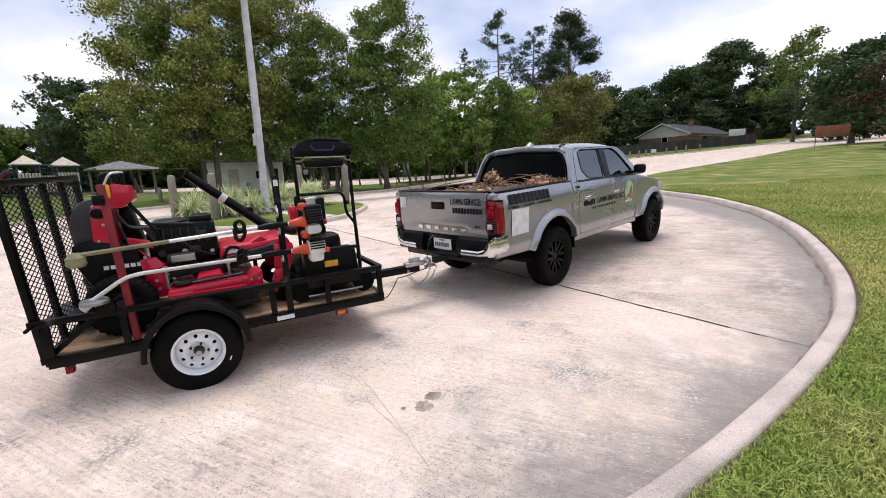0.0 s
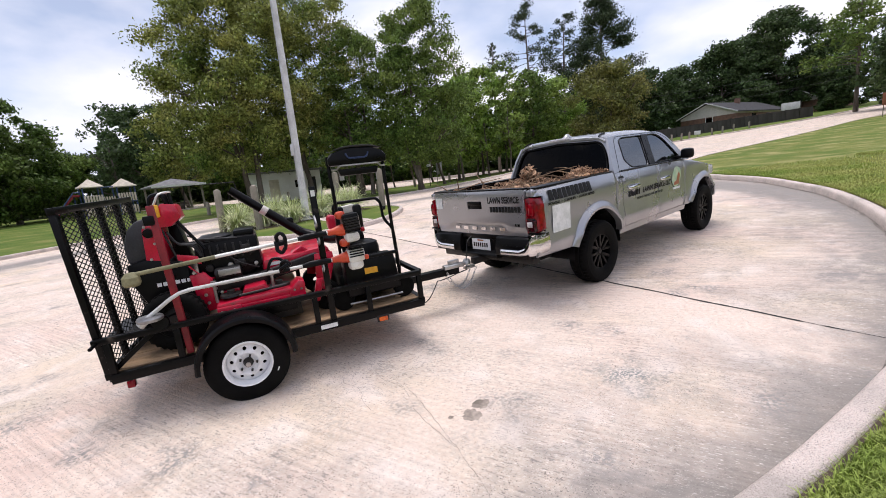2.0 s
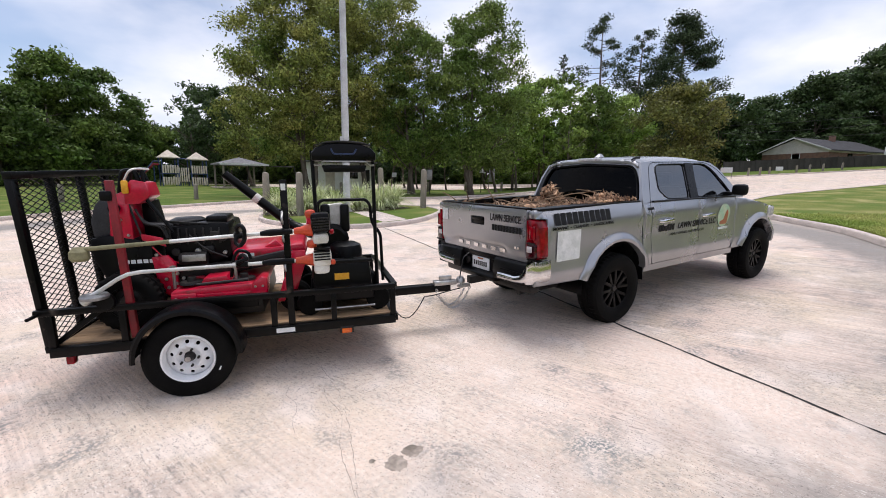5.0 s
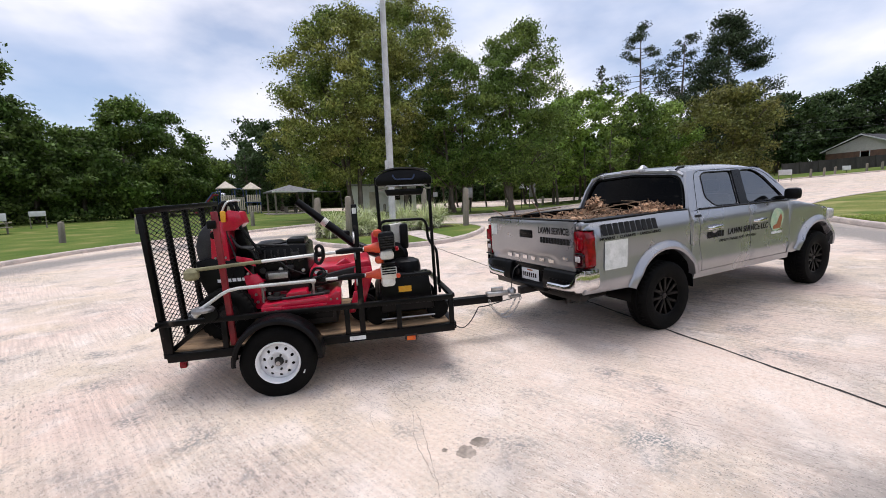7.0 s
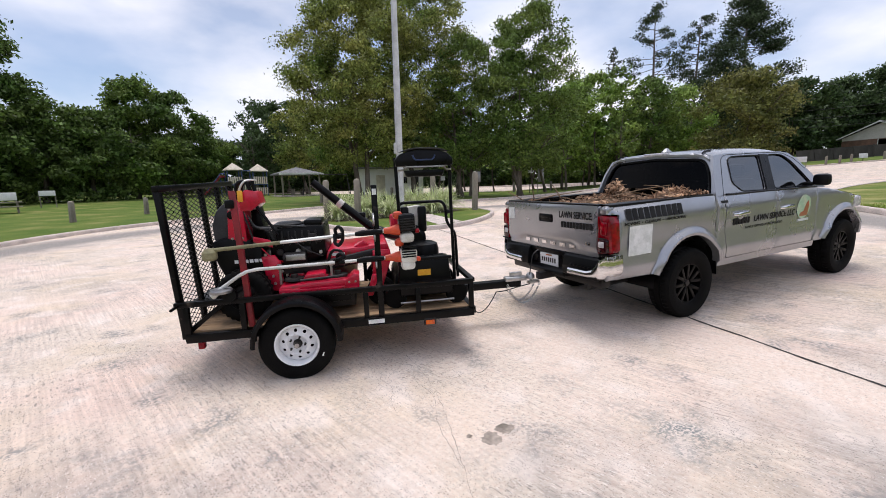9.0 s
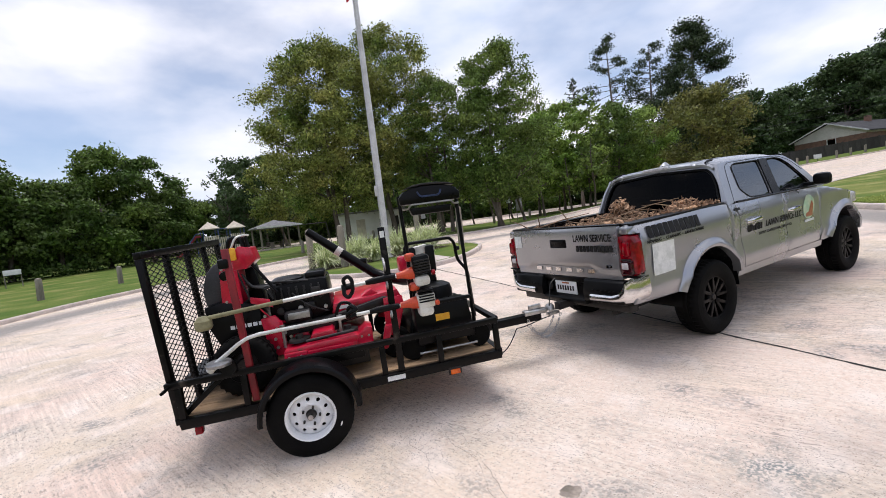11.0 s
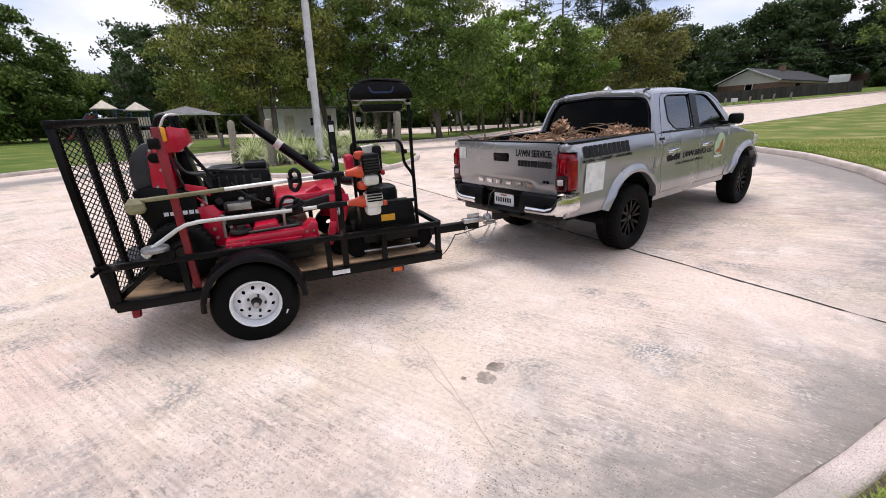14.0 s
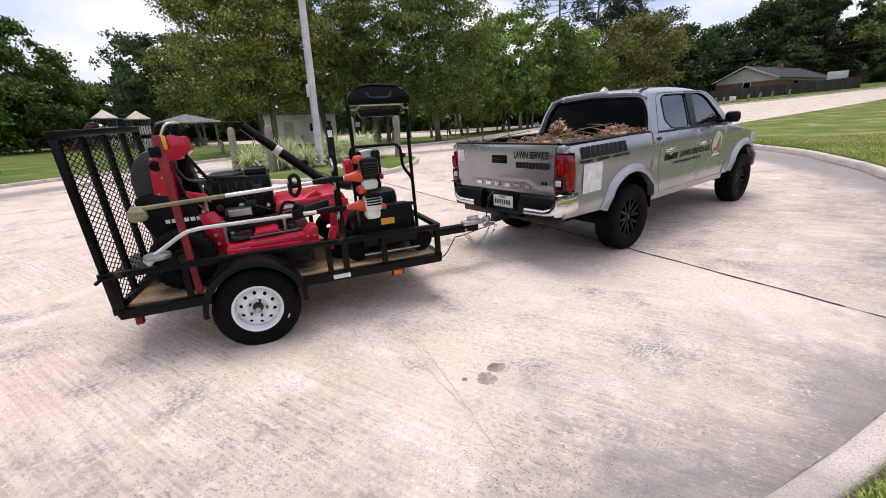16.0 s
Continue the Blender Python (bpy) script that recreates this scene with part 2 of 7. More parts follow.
FLAGCLOTH = mat("flag_cloth", (0.45, 0.03, 0.04), (0.55, 0.10, 0.11), rough=0.9, scale=3)

# ---- builders ----
def obj(name, bm, material, parent=None, label="", smooth=True, angle=35):
    me = bpy.data.meshes.new(name)
    bm.normal_update()
    bm.to_mesh(me)
    bm.free()
    for mm in (material if isinstance(material, (list, tuple)) else [material]):
        me.materials.append(mm)
    if smooth:
        me.shade_smooth()
        me.set_sharp_from_angle(angle=radians(angle))
    ob = new(name, me)
    if parent:
        ob.parent = parent
    if label:
        ob["label"] = label
    return ob

def part(name, bm, material, parent, label="", smooth=True, angle=35):
    return obj(name, bm, material, parent, label, smooth, angle)

def empty(name, m, label, category, group="", kind=""):
    e = new(name)
    e.matrix_world = m
    return tagged(e, label, category, group, kind)

def box(bm, x0, x1, y0, y1, z0, z1, bev=0.0, m=None):
    r = bmesh.ops.create_cube(bm, size=1)
    vs = r["verts"]
    for v in vs:
        v.co = Vector(((x0 + x1) / 2 + v.co.x * (x1 - x0), (y0 + y1) / 2 + v.co.y * (y1 - y0), (z0 + z1) / 2 + v.co.z * (z1 - z0)))
    if bev:
        es = list({e for v in vs for e in v.link_edges})
        rr = bmesh.ops.bevel(bm, geom=es, offset=bev, segments=2, affect="EDGES", profile=0.5)
        vs = list({v for f in rr["faces"] for v in f.verts} | {v for v in vs if v.is_valid})
    if m is not None:
        for v in vs:
            v.co = m @ v.co
    return vs

def bxs(*args, **kw):
    bm = bmesh.new()
    box(bm, *args, **kw)
    return bm

def tube(bm, pts, r, seg=8, cap=True, closed=False):
    """A round bar of radius r (one, or one a point) along pts."""
    pts = [Vector(p) for p in pts]
    n = len(pts)
    rs = r if isinstance(r, (list, tuple)) else [r] * n
    rings = []
    side = None
    for i, p in enumerate(pts):
        a, b = (pts[i - 1] if i or closed else p), (pts[(i + 1) % n] if i < n - 1 or closed else p)
        d = (b - a).normalized()
        if side is None:
            side = d.orthogonal().normalized()
        side = (side - d * side.dot(d))
        side = side.normalized() if side.length > 1e-6 else d.orthogonal().normalized()
        up = d.cross(side)
        rings.append([bm.verts.new(p + (side * math.cos(2 * math.pi * k / seg) + up * math.sin(2 * math.pi * k / seg)) * rs[i]) for k in range(seg)])
    for i in range(n if closed else n - 1):
        A, B = rings[i], rings[(i + 1) % n]
        for k in range(seg):
            bm.faces.new((A[k], A[(k + 1) % seg], B[(k + 1) % seg], B[k]))
    if cap and not closed:
        bm.faces.new(rings[0][::-1])
        bm.faces.new(rings[-1])
    return bm

def tubes(pts, r, seg=8, **kw):
    return tube(bmesh.new(), pts, r, seg, **kw)

def arcpts(pts, rad, seg=4):
    """A polyline with its corners rounded to the radius rad."""
    pts = [Vector(p) for p in pts]
    out = [pts[0]]
    for a, b, c in zip(pts, pts[1:], pts[2:]):
        u, v = (a - b), (c - b)
        k = min(rad, u.length * 0.45, v.length * 0.45)
        p, q = b + u.normalized() * k, b + v.normalized() * k
        for i in range(seg + 1):
            s = i / seg
            out.append(p * (1 - s) ** 2 + b * 2 * s * (1 - s) + q * s * s)
    out.append(pts[-1])
    return out

def lathe(bm, profile, seg=32, axis="Y", centre=(0, 0, 0), arc=1.0):
    """Turns (radius, along) pairs round an axis."""
    c = Vector(centre)
    rings = []
    n = seg if arc >= 1 else seg + 1
    for k in range(n):
        a = 2 * math.pi * arc * k / seg
        ring = []
        for r, h in profile:
            if axis == "Y":
                v = Vector((r * math.cos(a), h, r * math.sin(a)))
            elif axis == "X":
                v = Vector((h, r * math.cos(a), r * math.sin(a)))
            else:
                v = Vector((r * math.cos(a), r * math.sin(a), h))
            ring.append(bm.verts.new(c + v))
        rings.append(ring)
    for k in range(seg if arc >= 1 else seg):
        A, B = rings[k], rings[(k + 1) % n]
        for i in range(len(profile) - 1):
            bm.faces.new((A[i], A[i + 1], B[i + 1], B[i]))
    return bm

def lathes(profile, seg=32, axis="Y", centre=(0, 0, 0)):
    bm = lathe(bmesh.new(), profile, seg, axis, centre)
    bmesh.ops.remove_doubles(bm, verts=bm.verts, dist=1e-5)
    bmesh.ops.recalc_face_normals(bm, faces=bm.faces)
    return bm

def extrude(poly, axis, a, b, bev=0.0, seg=2):
    """A flat outline of 2D points, pushed along an axis from a to b."""
    bm = bmesh.new()
    def at(p, h):
        return {"x": (h, p[0], p[1]), "y": (p[0], h, p[1]), "z": (p[0], p[1], h)}[axis]
    A = [bm.verts.new(at(p, a)) for p in poly]
    B = [bm.verts.new(at(p, b)) for p in poly]
    n = len(poly)
    bm.faces.new(A)
    bm.faces.new(B[::-1])
    for i in range(n):
        bm.faces.new((A[i], B[i], B[(i + 1) % n], A[(i + 1) % n]))
    bmesh.ops.recalc_face_normals(bm, faces=bm.faces)
    if bev:
        bmesh.ops.bevel(bm, geom=bm.edges[:], offset=bev, segments=seg, affect="EDGES", profile=0.5)
    return bm

def spline(pts, step):
    """Points about step apart on a smooth curve through 2D pts."""
    pts = [Vector((p[0], p[1], 0)) for p in pts]
    P = [pts[0] * 2 - pts[1], *pts, pts[-1] * 2 - pts[-2]]
    out = []
    for i in range(1, len(P) - 2):
        a, b, c, d = P[i - 1:i + 3]
        n = max(1, round((c - b).length / step))
        for k in range(n):
            t = k / n
            out.append(0.5 * (2 * b + (c - a) * t + (2 * a - 5 * b + 4 * c - d) * t * t + (3 * b - a - 3 * c + d) * t ** 3))
    out.append(pts[-1])
    return [(p.x, p.y) for p in out]

# ---- ground: the drive climbs gently towards the street ----
def soft(a, w=4.0):
    return (a + math.sqrt(a * a + w)) / 2

def ground_z(x, y):
    f = min(1.0, max(0.0, (y - 0.5 * x - 5) / 15))
    f = 1 - 0.65 * f * f * (3 - 2 * f)
    x = min(x, 130)
    return (0.043 * soft(x + 2.2) + 0.030 * soft(x - 42, 60) - 0.01) * f + 0.018 * soft(y - 28, 9) * min(1.0, max(0.0, (45 - x) / 20))

from mathutils.geometry import delaunay_2d_cdt

def sheet(outline, step, lift, name, material, label, category, holes=(), far=None):
    """A ground patch inside an outline, with inner points on a grid, lying on ground_z."""
    pts = [Vector(p) for p in outline]
    edges = [(i, (i + 1) % len(pts)) for i in range(len(pts))]
    xs, ys = [p.x for p in pts], [p.y for p in pts]
    x = min(xs) + step / 2
    while x < max(xs):
        y = min(ys) + step / 2
        while y < max(ys):
            pts.append(Vector((x, y)))
            y += step
        x += step
    v, e, f, *_ = delaunay_2d_cdt(pts, edges, [], 1, 1e-4)
    bm = bmesh.new()
    vs = [bm.verts.new((p.x, p.y, ground_z(p.x, p.y) + lift)) for p in v]
    for t in f:
        bm.faces.new([vs[i] for i in t])
    bmesh.ops.recalc_face_normals(bm, faces=bm.faces)
    if bm.faces and sum(fc.normal.z for fc in bm.faces) < 0:
        bmesh.ops.reverse_faces(bm, faces=bm.faces[:])
    return tagged(obj(name, bm, material, angle=80), label, category, kind="structure")

# one sheet of rough ground to the horizon
bm = bmesh.new()
def steps(a, b, near, q):
    out, d = [0.0], near
    while out[-1] < b:
        out.append(out[-1] + d)
        d *= q
    return out
gx = sorted({-v for v in steps(0, 1500, 4, 1.14)} | set(steps(0, 1500, 4, 1.14)))
gv = [[bm.verts.new((x, y, ground_z(x, y) - 0.16)) for y in gx] for x in gx]
for i in range(len(gx) - 1):
    for j in range(len(gx) - 1):
        bm.faces.new((gv[i][j], gv[i + 1][j], gv[i + 1][j + 1], gv[i][j + 1]))
tagged(obj("ground", bm, FARGROUND), "rough green and brown ground reaching the woods", "ground", kind="structure")

KERB_R = spline([(-9.0, -0.75), (-6.2, -1.85), (-4.3, -2.60), (-3.4, -2.90), (-2.53, -3.125), (-1.47, -3.315), (-0.85, -3.40), (-0.2, -3.465), (0.4, -3.485), (1.05, -3.46), (2.0, -3.34), (3.3, -3.07), (4.95, -2.63), (6.85, -1.89), (8.05, -1.19), (9.6, -0.10), (10.9, 1.35), (12.3, 2.75), (14.4, 4.1), (18, 5.2), (23.5, 5.7), (36, 5.0), (46, 4.1), (56, 2.4), (61, -2), (62, -14)], 0.3)
KERB_L = spline([(-12.0, 0.0), (-11.9, 6.0), (-11.2, 11.0), (-10.3, 14.6), (-9.0, 17.4), (-7.2, 19.7), (-5.0, 21.8), (-2.6, 24.2), (0.5, 26.4), (4.5, 27.0), (9, 25.6), (13.5, 24.3), (18, 23.4), (26, 23.2), (38, 24.3), (47, 23.2), (55, 18.8), (63, 13.8), (75, 9.4), (95, 5.0), (118, 2.0)], 0.4)
ISLAND = spline([(5.9, 13.4), (5.2, 11.2), (3.7, 9.4), (2.3, 8.45), (0.8, 8.35), (-0.6, 9.5), (-1.45, 11.4), (-1.6, 13.4), (-1.0, 15.6), (0.6, 17.8), (3.0, 18.6), (5.2, 17.0), (5.9, 15.0), (5.9, 13.4)], 0.3)[:-1]

drive_outline = [(-30, -30), (62, -30), (75, -30), (112, -30), (112, 40), (60, 46), (10, 62), (-30, 62)]
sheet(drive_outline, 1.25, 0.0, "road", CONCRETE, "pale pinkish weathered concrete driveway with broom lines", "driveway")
LAWN_H = 0.118
def beside(line, d, closed=False):
    """The line moved d to its right-hand side."""
    out, n = [], len(line)
    for i, (x, y) in enumerate(line):
        a = line[(i - 1) % n] if closed or i else line[i]
        b = line[(i + 1) % n] if closed or i < n - 1 else line[i]
        L = math.hypot(b[0] - a[0], b[1] - a[1]) or 1
        out.append((x + (b[1] - a[1]) / L * d, y - (b[0] - a[0]) / L * d))
    return out

lawn_r = beside(KERB_R, 0.147) + [(62, -28), (20, -28), (-9, -28), (-14, -6)]
sheet(lawn_r, 0.8, LAWN_H, "lawn_east", LAWN, "mown green lawn with dry straw patches beside the kerb", "lawn")
sheet(beside(KERB_L, -0.155) + [(125, 10), (125, 62), (66, 36), (40, 33), (22, 36), (9, 44), (-10, 70), (-60, 75), (-60, 0)], 2.0, LAWN_H, "lawn_west", PARKLAWN, "mown park lawn running back to the woods", "lawn")
sheet(beside(ISLAND, 0.155, True), 0.6, LAWN_H, "lawn_island", PARKLAWN, "round planted island of thin grass", "lawn")

def kerb(line, closed, name, label, flip=1):
    """A rounded concrete kerb swept along a line; the lawn lies on its outer side."""
    prof = [(-0.006, -0.05), (0.0, 0.02), (0.008, 0.09), (0.018, 0.124), (0.036, 0.141), (0.07, 0.146), (0.122, 0.147), (0.142, 0.141), (0.154, 0.118), (0.154, -0.05)]
    bm = bmesh.new()
    n = len(line)
    rings = []
    for i, (x, y) in enumerate(line):
        a = line[(i - 1) % n] if closed or i else line[i]
        b = line[(i + 1) % n] if closed or i < n - 1 else line[i]
        d = Vector((b[0] - a[0], b[1] - a[1], 0)).normalized()
        o = Vector((d.y, -d.x, 0)) * flip
        z = ground_z(x, y)
        j = noise.noise(Vector((x * 3, y * 3, 0))) * 0.006
        rings.append([bm.verts.new(Vector((x, y, z)) + o * (u + j) + Vector((0, 0, h + j * 0.5 if h > 0.03 else h))) for u, h in prof])
    for i in range(n if closed else n - 1):
        A, B = rings[i], rings[(i + 1) % n]
        for k in range(len(prof) - 1):
            bm.faces.new((A[k], A[k + 1], B[k + 1], B[k]))
    bmesh.ops.recalc_face_normals(bm, faces=bm.faces)
    return tagged(obj(name, bm, KERB, angle=50), label, "kerb", kind="structure")

bm = bmesh.new()
prev = None
fine_line = spline(KERB_R[:150:2], 0.06)
for (x, y), (u, v) in zip(fine_line, beside(fine_line, -1.0)):
    w = 0.035 + 0.03 * noise.noise(Vector((x * 2.2, y * 2.2, 0))) + 0.012 * noise.noise(Vector((x * 15, y * 15, 1)))
    px, py = x + (u - x) * w, y + (v - y) * w
    x, y = x - (u - x) * 0.02, y - (v - y) * 0.02
    cur = (bm.verts.new((x, y, ground_z(x, y) + 0.007)), bm.verts.new((px, py, ground_z(px, py) + 0.006)))
    if prev:
        bm.faces.new((prev[0], prev[1], cur[1], cur[0]))
    prev = cur
GRIME = mat("gutter_grime", (0.12, 0.105, 0.09), (0.27, 0.235, 0.205), rough=0.95, scale=5, fine=45, bump=0.5)
tagged(obj("gutter_grime", bm, GRIME), "dark grime washed along the kerb", "grime", kind="structure")
# bare soil between the kerb and the turf, coloured dark for the gap's shadow too
SOIL = mat("shaded_edge_soil", (0.045, 0.032, 0.022), (0.10, 0.075, 0.05), rough=1.0, scale=6, fine=60, bump=0.9)
bm = bmesh.new()
prev = None
for (x, y), (u, v) in zip(beside(KERB_R, 0.150), beside(KERB_R, 0.205)):
    k = 0.5 + 0.5 * noise.noise(Vector((x * 4, y * 4, 2)))
    u, v = x + (u - x) * (0.35 + 0.9 * k), y + (v - y) * (0.35 + 0.9 * k)
    cur = (bm.verts.new((x, y, ground_z(x, y) + LAWN_H + 0.006)), bm.verts.new((u, v, ground_z(u, v) + LAWN_H + 0.008)))
    if prev:
        bm.faces.new((prev[0], prev[1], cur[1], cur[0]))
    prev = cur
tagged(obj("shaded_soil_strip", bm, SOIL), "dark strip of bare soil and painted gap shadow along the turf edge", "soil", kind="structure")
kerb(KERB_R, False, "kerb_east", "worn rounded concrete kerb curving round the drive", 1)
kerb(KERB_L, False, "kerb_west", "grey concrete kerb along the park lawn", -1)
kerb(ISLAND, True, "kerb_island", "round concrete kerb of the planted island", 1)

# ---- trees ----
def crown_mesh(name, clumps, per, size, material, rng, flat=0.6):
    """Many small leaf blades gathered in clumps: (centre, radius) pairs."""
    V, F = [], []
    for c, r in clumps:
        k = max(6, int(per * r * r))
        d = rng.normal(size=(k, 3))
        d /= np.linalg.norm(d, axis=1)[:, None]
        rad = r * np.abs(rng.normal(0.72, 0.30, k))
        p = np.array(c) + d * rad[:, None] * np.array([1, 1, flat])
        a = rng.normal(size=(k, 3))
        a /= np.linalg.norm(a, axis=1)[:, None]
        b = np.cross(a, d + rng.normal(size=(k, 3)) * 0.5)
        b /= np.linalg.norm(b, axis=1)[:, None] + 1e-9
        s = size * rng.uniform(0.6, 1.4, k)[:, None]
        base = len(V)
        q = np.stack([p - a * s, p - b * s * 0.55, p + a * s, p + b * s * 0.55], 1).reshape(-1, 3)
        V.extend(q.tolist())
        F.extend([(base + 4 * i, base + 4 * i + 1, base + 4 * i + 2, base + 4 * i + 3) for i in range(k)])
    me = bpy.data.meshes.new(name)
    me.from_pydata(V, [], F)
    me.materials.append(material)
    return me

def broadleaf(x, y, h, r, leaf, seed, label, name="tree", trunk=0.32, low=0.22, clumps=46, per=26, size=0.2, group="", stems=1, z=None):
    """A broad-crowned tree: tapered trunk, forked limbs, clumps of leaves round the limb ends."""
    rng = np.random.default_rng(seed)
    z = ground_z(x, y) - 0.05 if z is None else z
    t = empty(name, pose(x, y, z, 0, 0, rng.uniform(0, 360)), label, "tree", group)
    bm = bmesh.new()
    ends = []
    for s in range(stems):
        ox, oy = (rng.normal(0, 0.35, 2) if stems > 1 else (0, 0))
        lean = rng.normal(0, 0.05, 2) * h
        th = h * 0.62
        pts = [(ox + lean[0] * q + rng.normal(0, 0.06), oy + lean[1] * q + rng.normal(0, 0.06), th * q) for q in (0, 0.12, 0.3, 0.5, 0.75, 1.0)]
        k = trunk / (1 if stems == 1 else 1.5)
        tube(bm, pts, [k * 1.3, k, k * 0.85, k * 0.7, k * 0.5, k * 0.25], 9)
        for i in range(9 if stems == 1 else 5):
            q = rng.uniform(low + 0.05, 0.95)
            a = rng.uniform(0, 2 * math.pi)
            b = Vector(pts[0]).lerp(Vector(pts[-1]), q)
            L = r * rng.uniform(0.6, 0.95) * (1.1 - 0.5 * q)
            e = b + Vector((math.cos(a) * L, math.sin(a) * L, L * rng.uniform(0.35, 0.9)))
            m = b.lerp(e, 0.5) + Vector((0, 0, -0.1 * L))
            tube(bm, [b, m, e], [k * 0.45 * (1.2 - q), k * 0.25, 0.03], 6)
            ends.append(e)
            for _ in range(2):
                a2 = a + rng.normal(0, 0.7)
                e2 = m + Vector((math.cos(a2), math.sin(a2), rng.uniform(0.2, 0.9))) * L * 0.5
                tube(bm, [m, e2], [k * 0.15, 0.02], 5)
                ends.append(e2)
    part("trunk", bm, BARK, t)
    cl = []
    for i in range(clumps):
        q = (i + rng.uniform(0, 1)) / clumps
        zz = h * (low + (1 - low) * q)
        prof = math.sin(math.pi * min(1, max(0.02, 0.12 + 0.86 * (1 - (1 - q) ** 0.9)))) ** 0.6 if q < 0.999 else 0.1
        a = rng.uniform(0, 2 * math.pi)
        rr = r * prof * rng.uniform(0.25, 0.95)
        cl.append(((math.cos(a) * rr, math.sin(a) * rr, min(zz, h - 0.4)), rng.uniform(0.55, 1.25) * r * (0.27 if clumps < 100 else 0.165)))
    for e in ends[::2]:
        cl.append(((e.x, e.y, min(e.z, h)), r * 0.2))
    me = crown_mesh("crown", cl, per, size, leaf, rng)
    c = new("crown", me)
    c.parent = t
    return t

def pine(x, y, h, r, seed, label, bare=0.5, per=30, size=0.2, leaf=None, n=50, name="pine_tree", group=""):
    """A tall pine: bare pole of a trunk, tiers of short limbs with needle tufts near the top."""
    rng = np.random.default_rng(seed)
    t = empty(name, pose(x, y, ground_z(x, y) - 0.05), label, "tree", group)
    bm = bmesh.new()
    lean = rng.normal(0, 0.02, 2) * h
    tube(bm, [(lean[0] * q, lean[1] * q, h * q) for q in (0, 0.1, 0.4, 0.7, 0.98)], [0.32, 0.26, 0.2, 0.14, 0.03], 8)
    cl = []
    for i in range(n):
        q = bare + (1 - bare) * (i + rng.uniform(0, 1)) / n
        L = r * (1.15 - 0.9 * ((q - bare) / (1 - bare)) ** 1.5) * rng.uniform(0.45, 1.0)
        a = rng.uniform(0, 2 * math.pi)
        b = Vector((lean[0] * q, lean[1] * q, h * q))
        e = b + Vector((math.cos(a) * L, math.sin(a) * L, rng.uniform(-0.1, 0.55) * L))
        tube(bm, [b, e], [0.06, 0.02], 5)
        cl.append((tuple(e), rng.uniform(0.6, 1.0) * max(0.4, r * 0.24)))
        cl.append((tuple(b.lerp(e, 0.65)), rng.uniform(0.35, 0.7) * max(0.35, r * 0.2)))
    part("trunk", bm, BARK, t)
    c = new("crown", crown_mesh("crown", cl, per, size, leaf or LEAF_PINE, rng, flat=0.75))
    c.parent = t
    return t

LEAF_BROWN = leafmat("leaf_brown", (0.10, 0.13, 0.03), (0.20, 0.185, 0.055))
EX, EY = -4.4, -3.6
def polar(az, d):
    return EX + d * math.cos(radians(az)), EY + d * math.sin(radians(az))

broadleaf(*polar(75.5, 37), 17.0, 6.2, LEAF_OLIVE, 11, "large broad tree with yellowing olive-green leaves", trunk=0.34, low=0.2, clumps=250, per=300, size=0.105, stems=3)
broadleaf(*polar(67.5, 40), 19.4, 6.0, LEAF_OLIVE, 12, "large tree turning yellow in its upper crown", trunk=0.32, low=0.24, clumps=240, per=300, size=0.105, stems=2)
broadleaf(*polar(61.0, 38), 14.0, 4.4, LEAF_GREEN, 13, "broad green tree with several thin stems", trunk=0.28, low=0.2, clumps=190, per=330, size=0.10, stems=3)
broadleaf(*polar(52.9, 36), 14.8, 5.0, LEAF_GREEN, 14, "tall dense green tree with drooping limbs", trunk=0.3, low=0.16, clumps=250, per=330, size=0.10, stems=2)
broadleaf(*polar(82.4, 60), 12.0, 4.6, LEAF_OLIVE, 15, "low tree with orange-tinged leaves at the wood edge", trunk=0.2, low=0.25, clumps=40, per=120, size=0.18)
broadleaf(*polar(29.2, 50), 9.2, 5.0, LEAF_BROWN, 16, "round olive-brown tree beside the road", trunk=0.2, low=0.12, clumps=60, per=220, size=0.14)
for i, (az, d, h, r) in enumerate([(48.5, 50, 11.5, 4.0), (45.2, 55, 13.5, 4.2), (42.0, 52, 11.0, 3.6), (38.6, 54, 11.5, 3.8), (35.4, 58, 10.5, 4.0)]):
    broadleaf(*polar(az, d), h, r, LEAF_LIGHT if i != 3 else LEAF_GREEN, 30 + i, "fresh green young tree in the woodland edge", trunk=0.16, low=0.2, clumps=50, per=190, size=0.17, group="young trees at the wood edge")
pine(*polar(42.9, 72), 20.5, 1.7, 40, "thin sparse pine above the woods", bare=0.72, per=60, size=0.15)
pine(*polar(38.2, 76), 26.0, 4.4, 41, "tall pine with a flat open crown", bare=0.60, per=190, size=0.13, n=30)
pine(*polar(34.3, 78), 23.0, 4.0, 42, "tall pine with an open crown", bare=0.56, per=190, size=0.13, n=32)
pine(*polar(29.6, 76), 22.8, 6.4, 43, "dense dark pine above the woods", bare=0.2, per=200, size=0.15, n=90)
for i, (az, d, h, r) in enumerate([(17.2, 108, 15.5, 7.0), (12.2, 112, 20.0, 8.0), (15.0, 118, 17.5, 7.0), (21.5, 106, 12.5, 6.4), (25.0, 84, 11.5, 5.6), (9.0, 116, 13.0, 6.5)]):
    broadleaf(*polar(az, d), h, r, LEAF_DARK, 50 + i, "dark evergreen oak behind the house", trunk=0.4, low=0.12, clumps=60, per=120, size=0.27, group="dark oaks behind the house")
pine(*polar(6.6, 84), 15.0, 5.4, 56, "loose grey-green pine by the street", bare=0.4, per=90, size=0.2, leaf=LEAF_GREEN)
broadleaf(*polar(3.0, 80), 8.5, 5.0, LEAF_DARK, 57, "dark tree by the street", trunk=0.3, low=0.12, clumps=50, per=70, size=0.32)
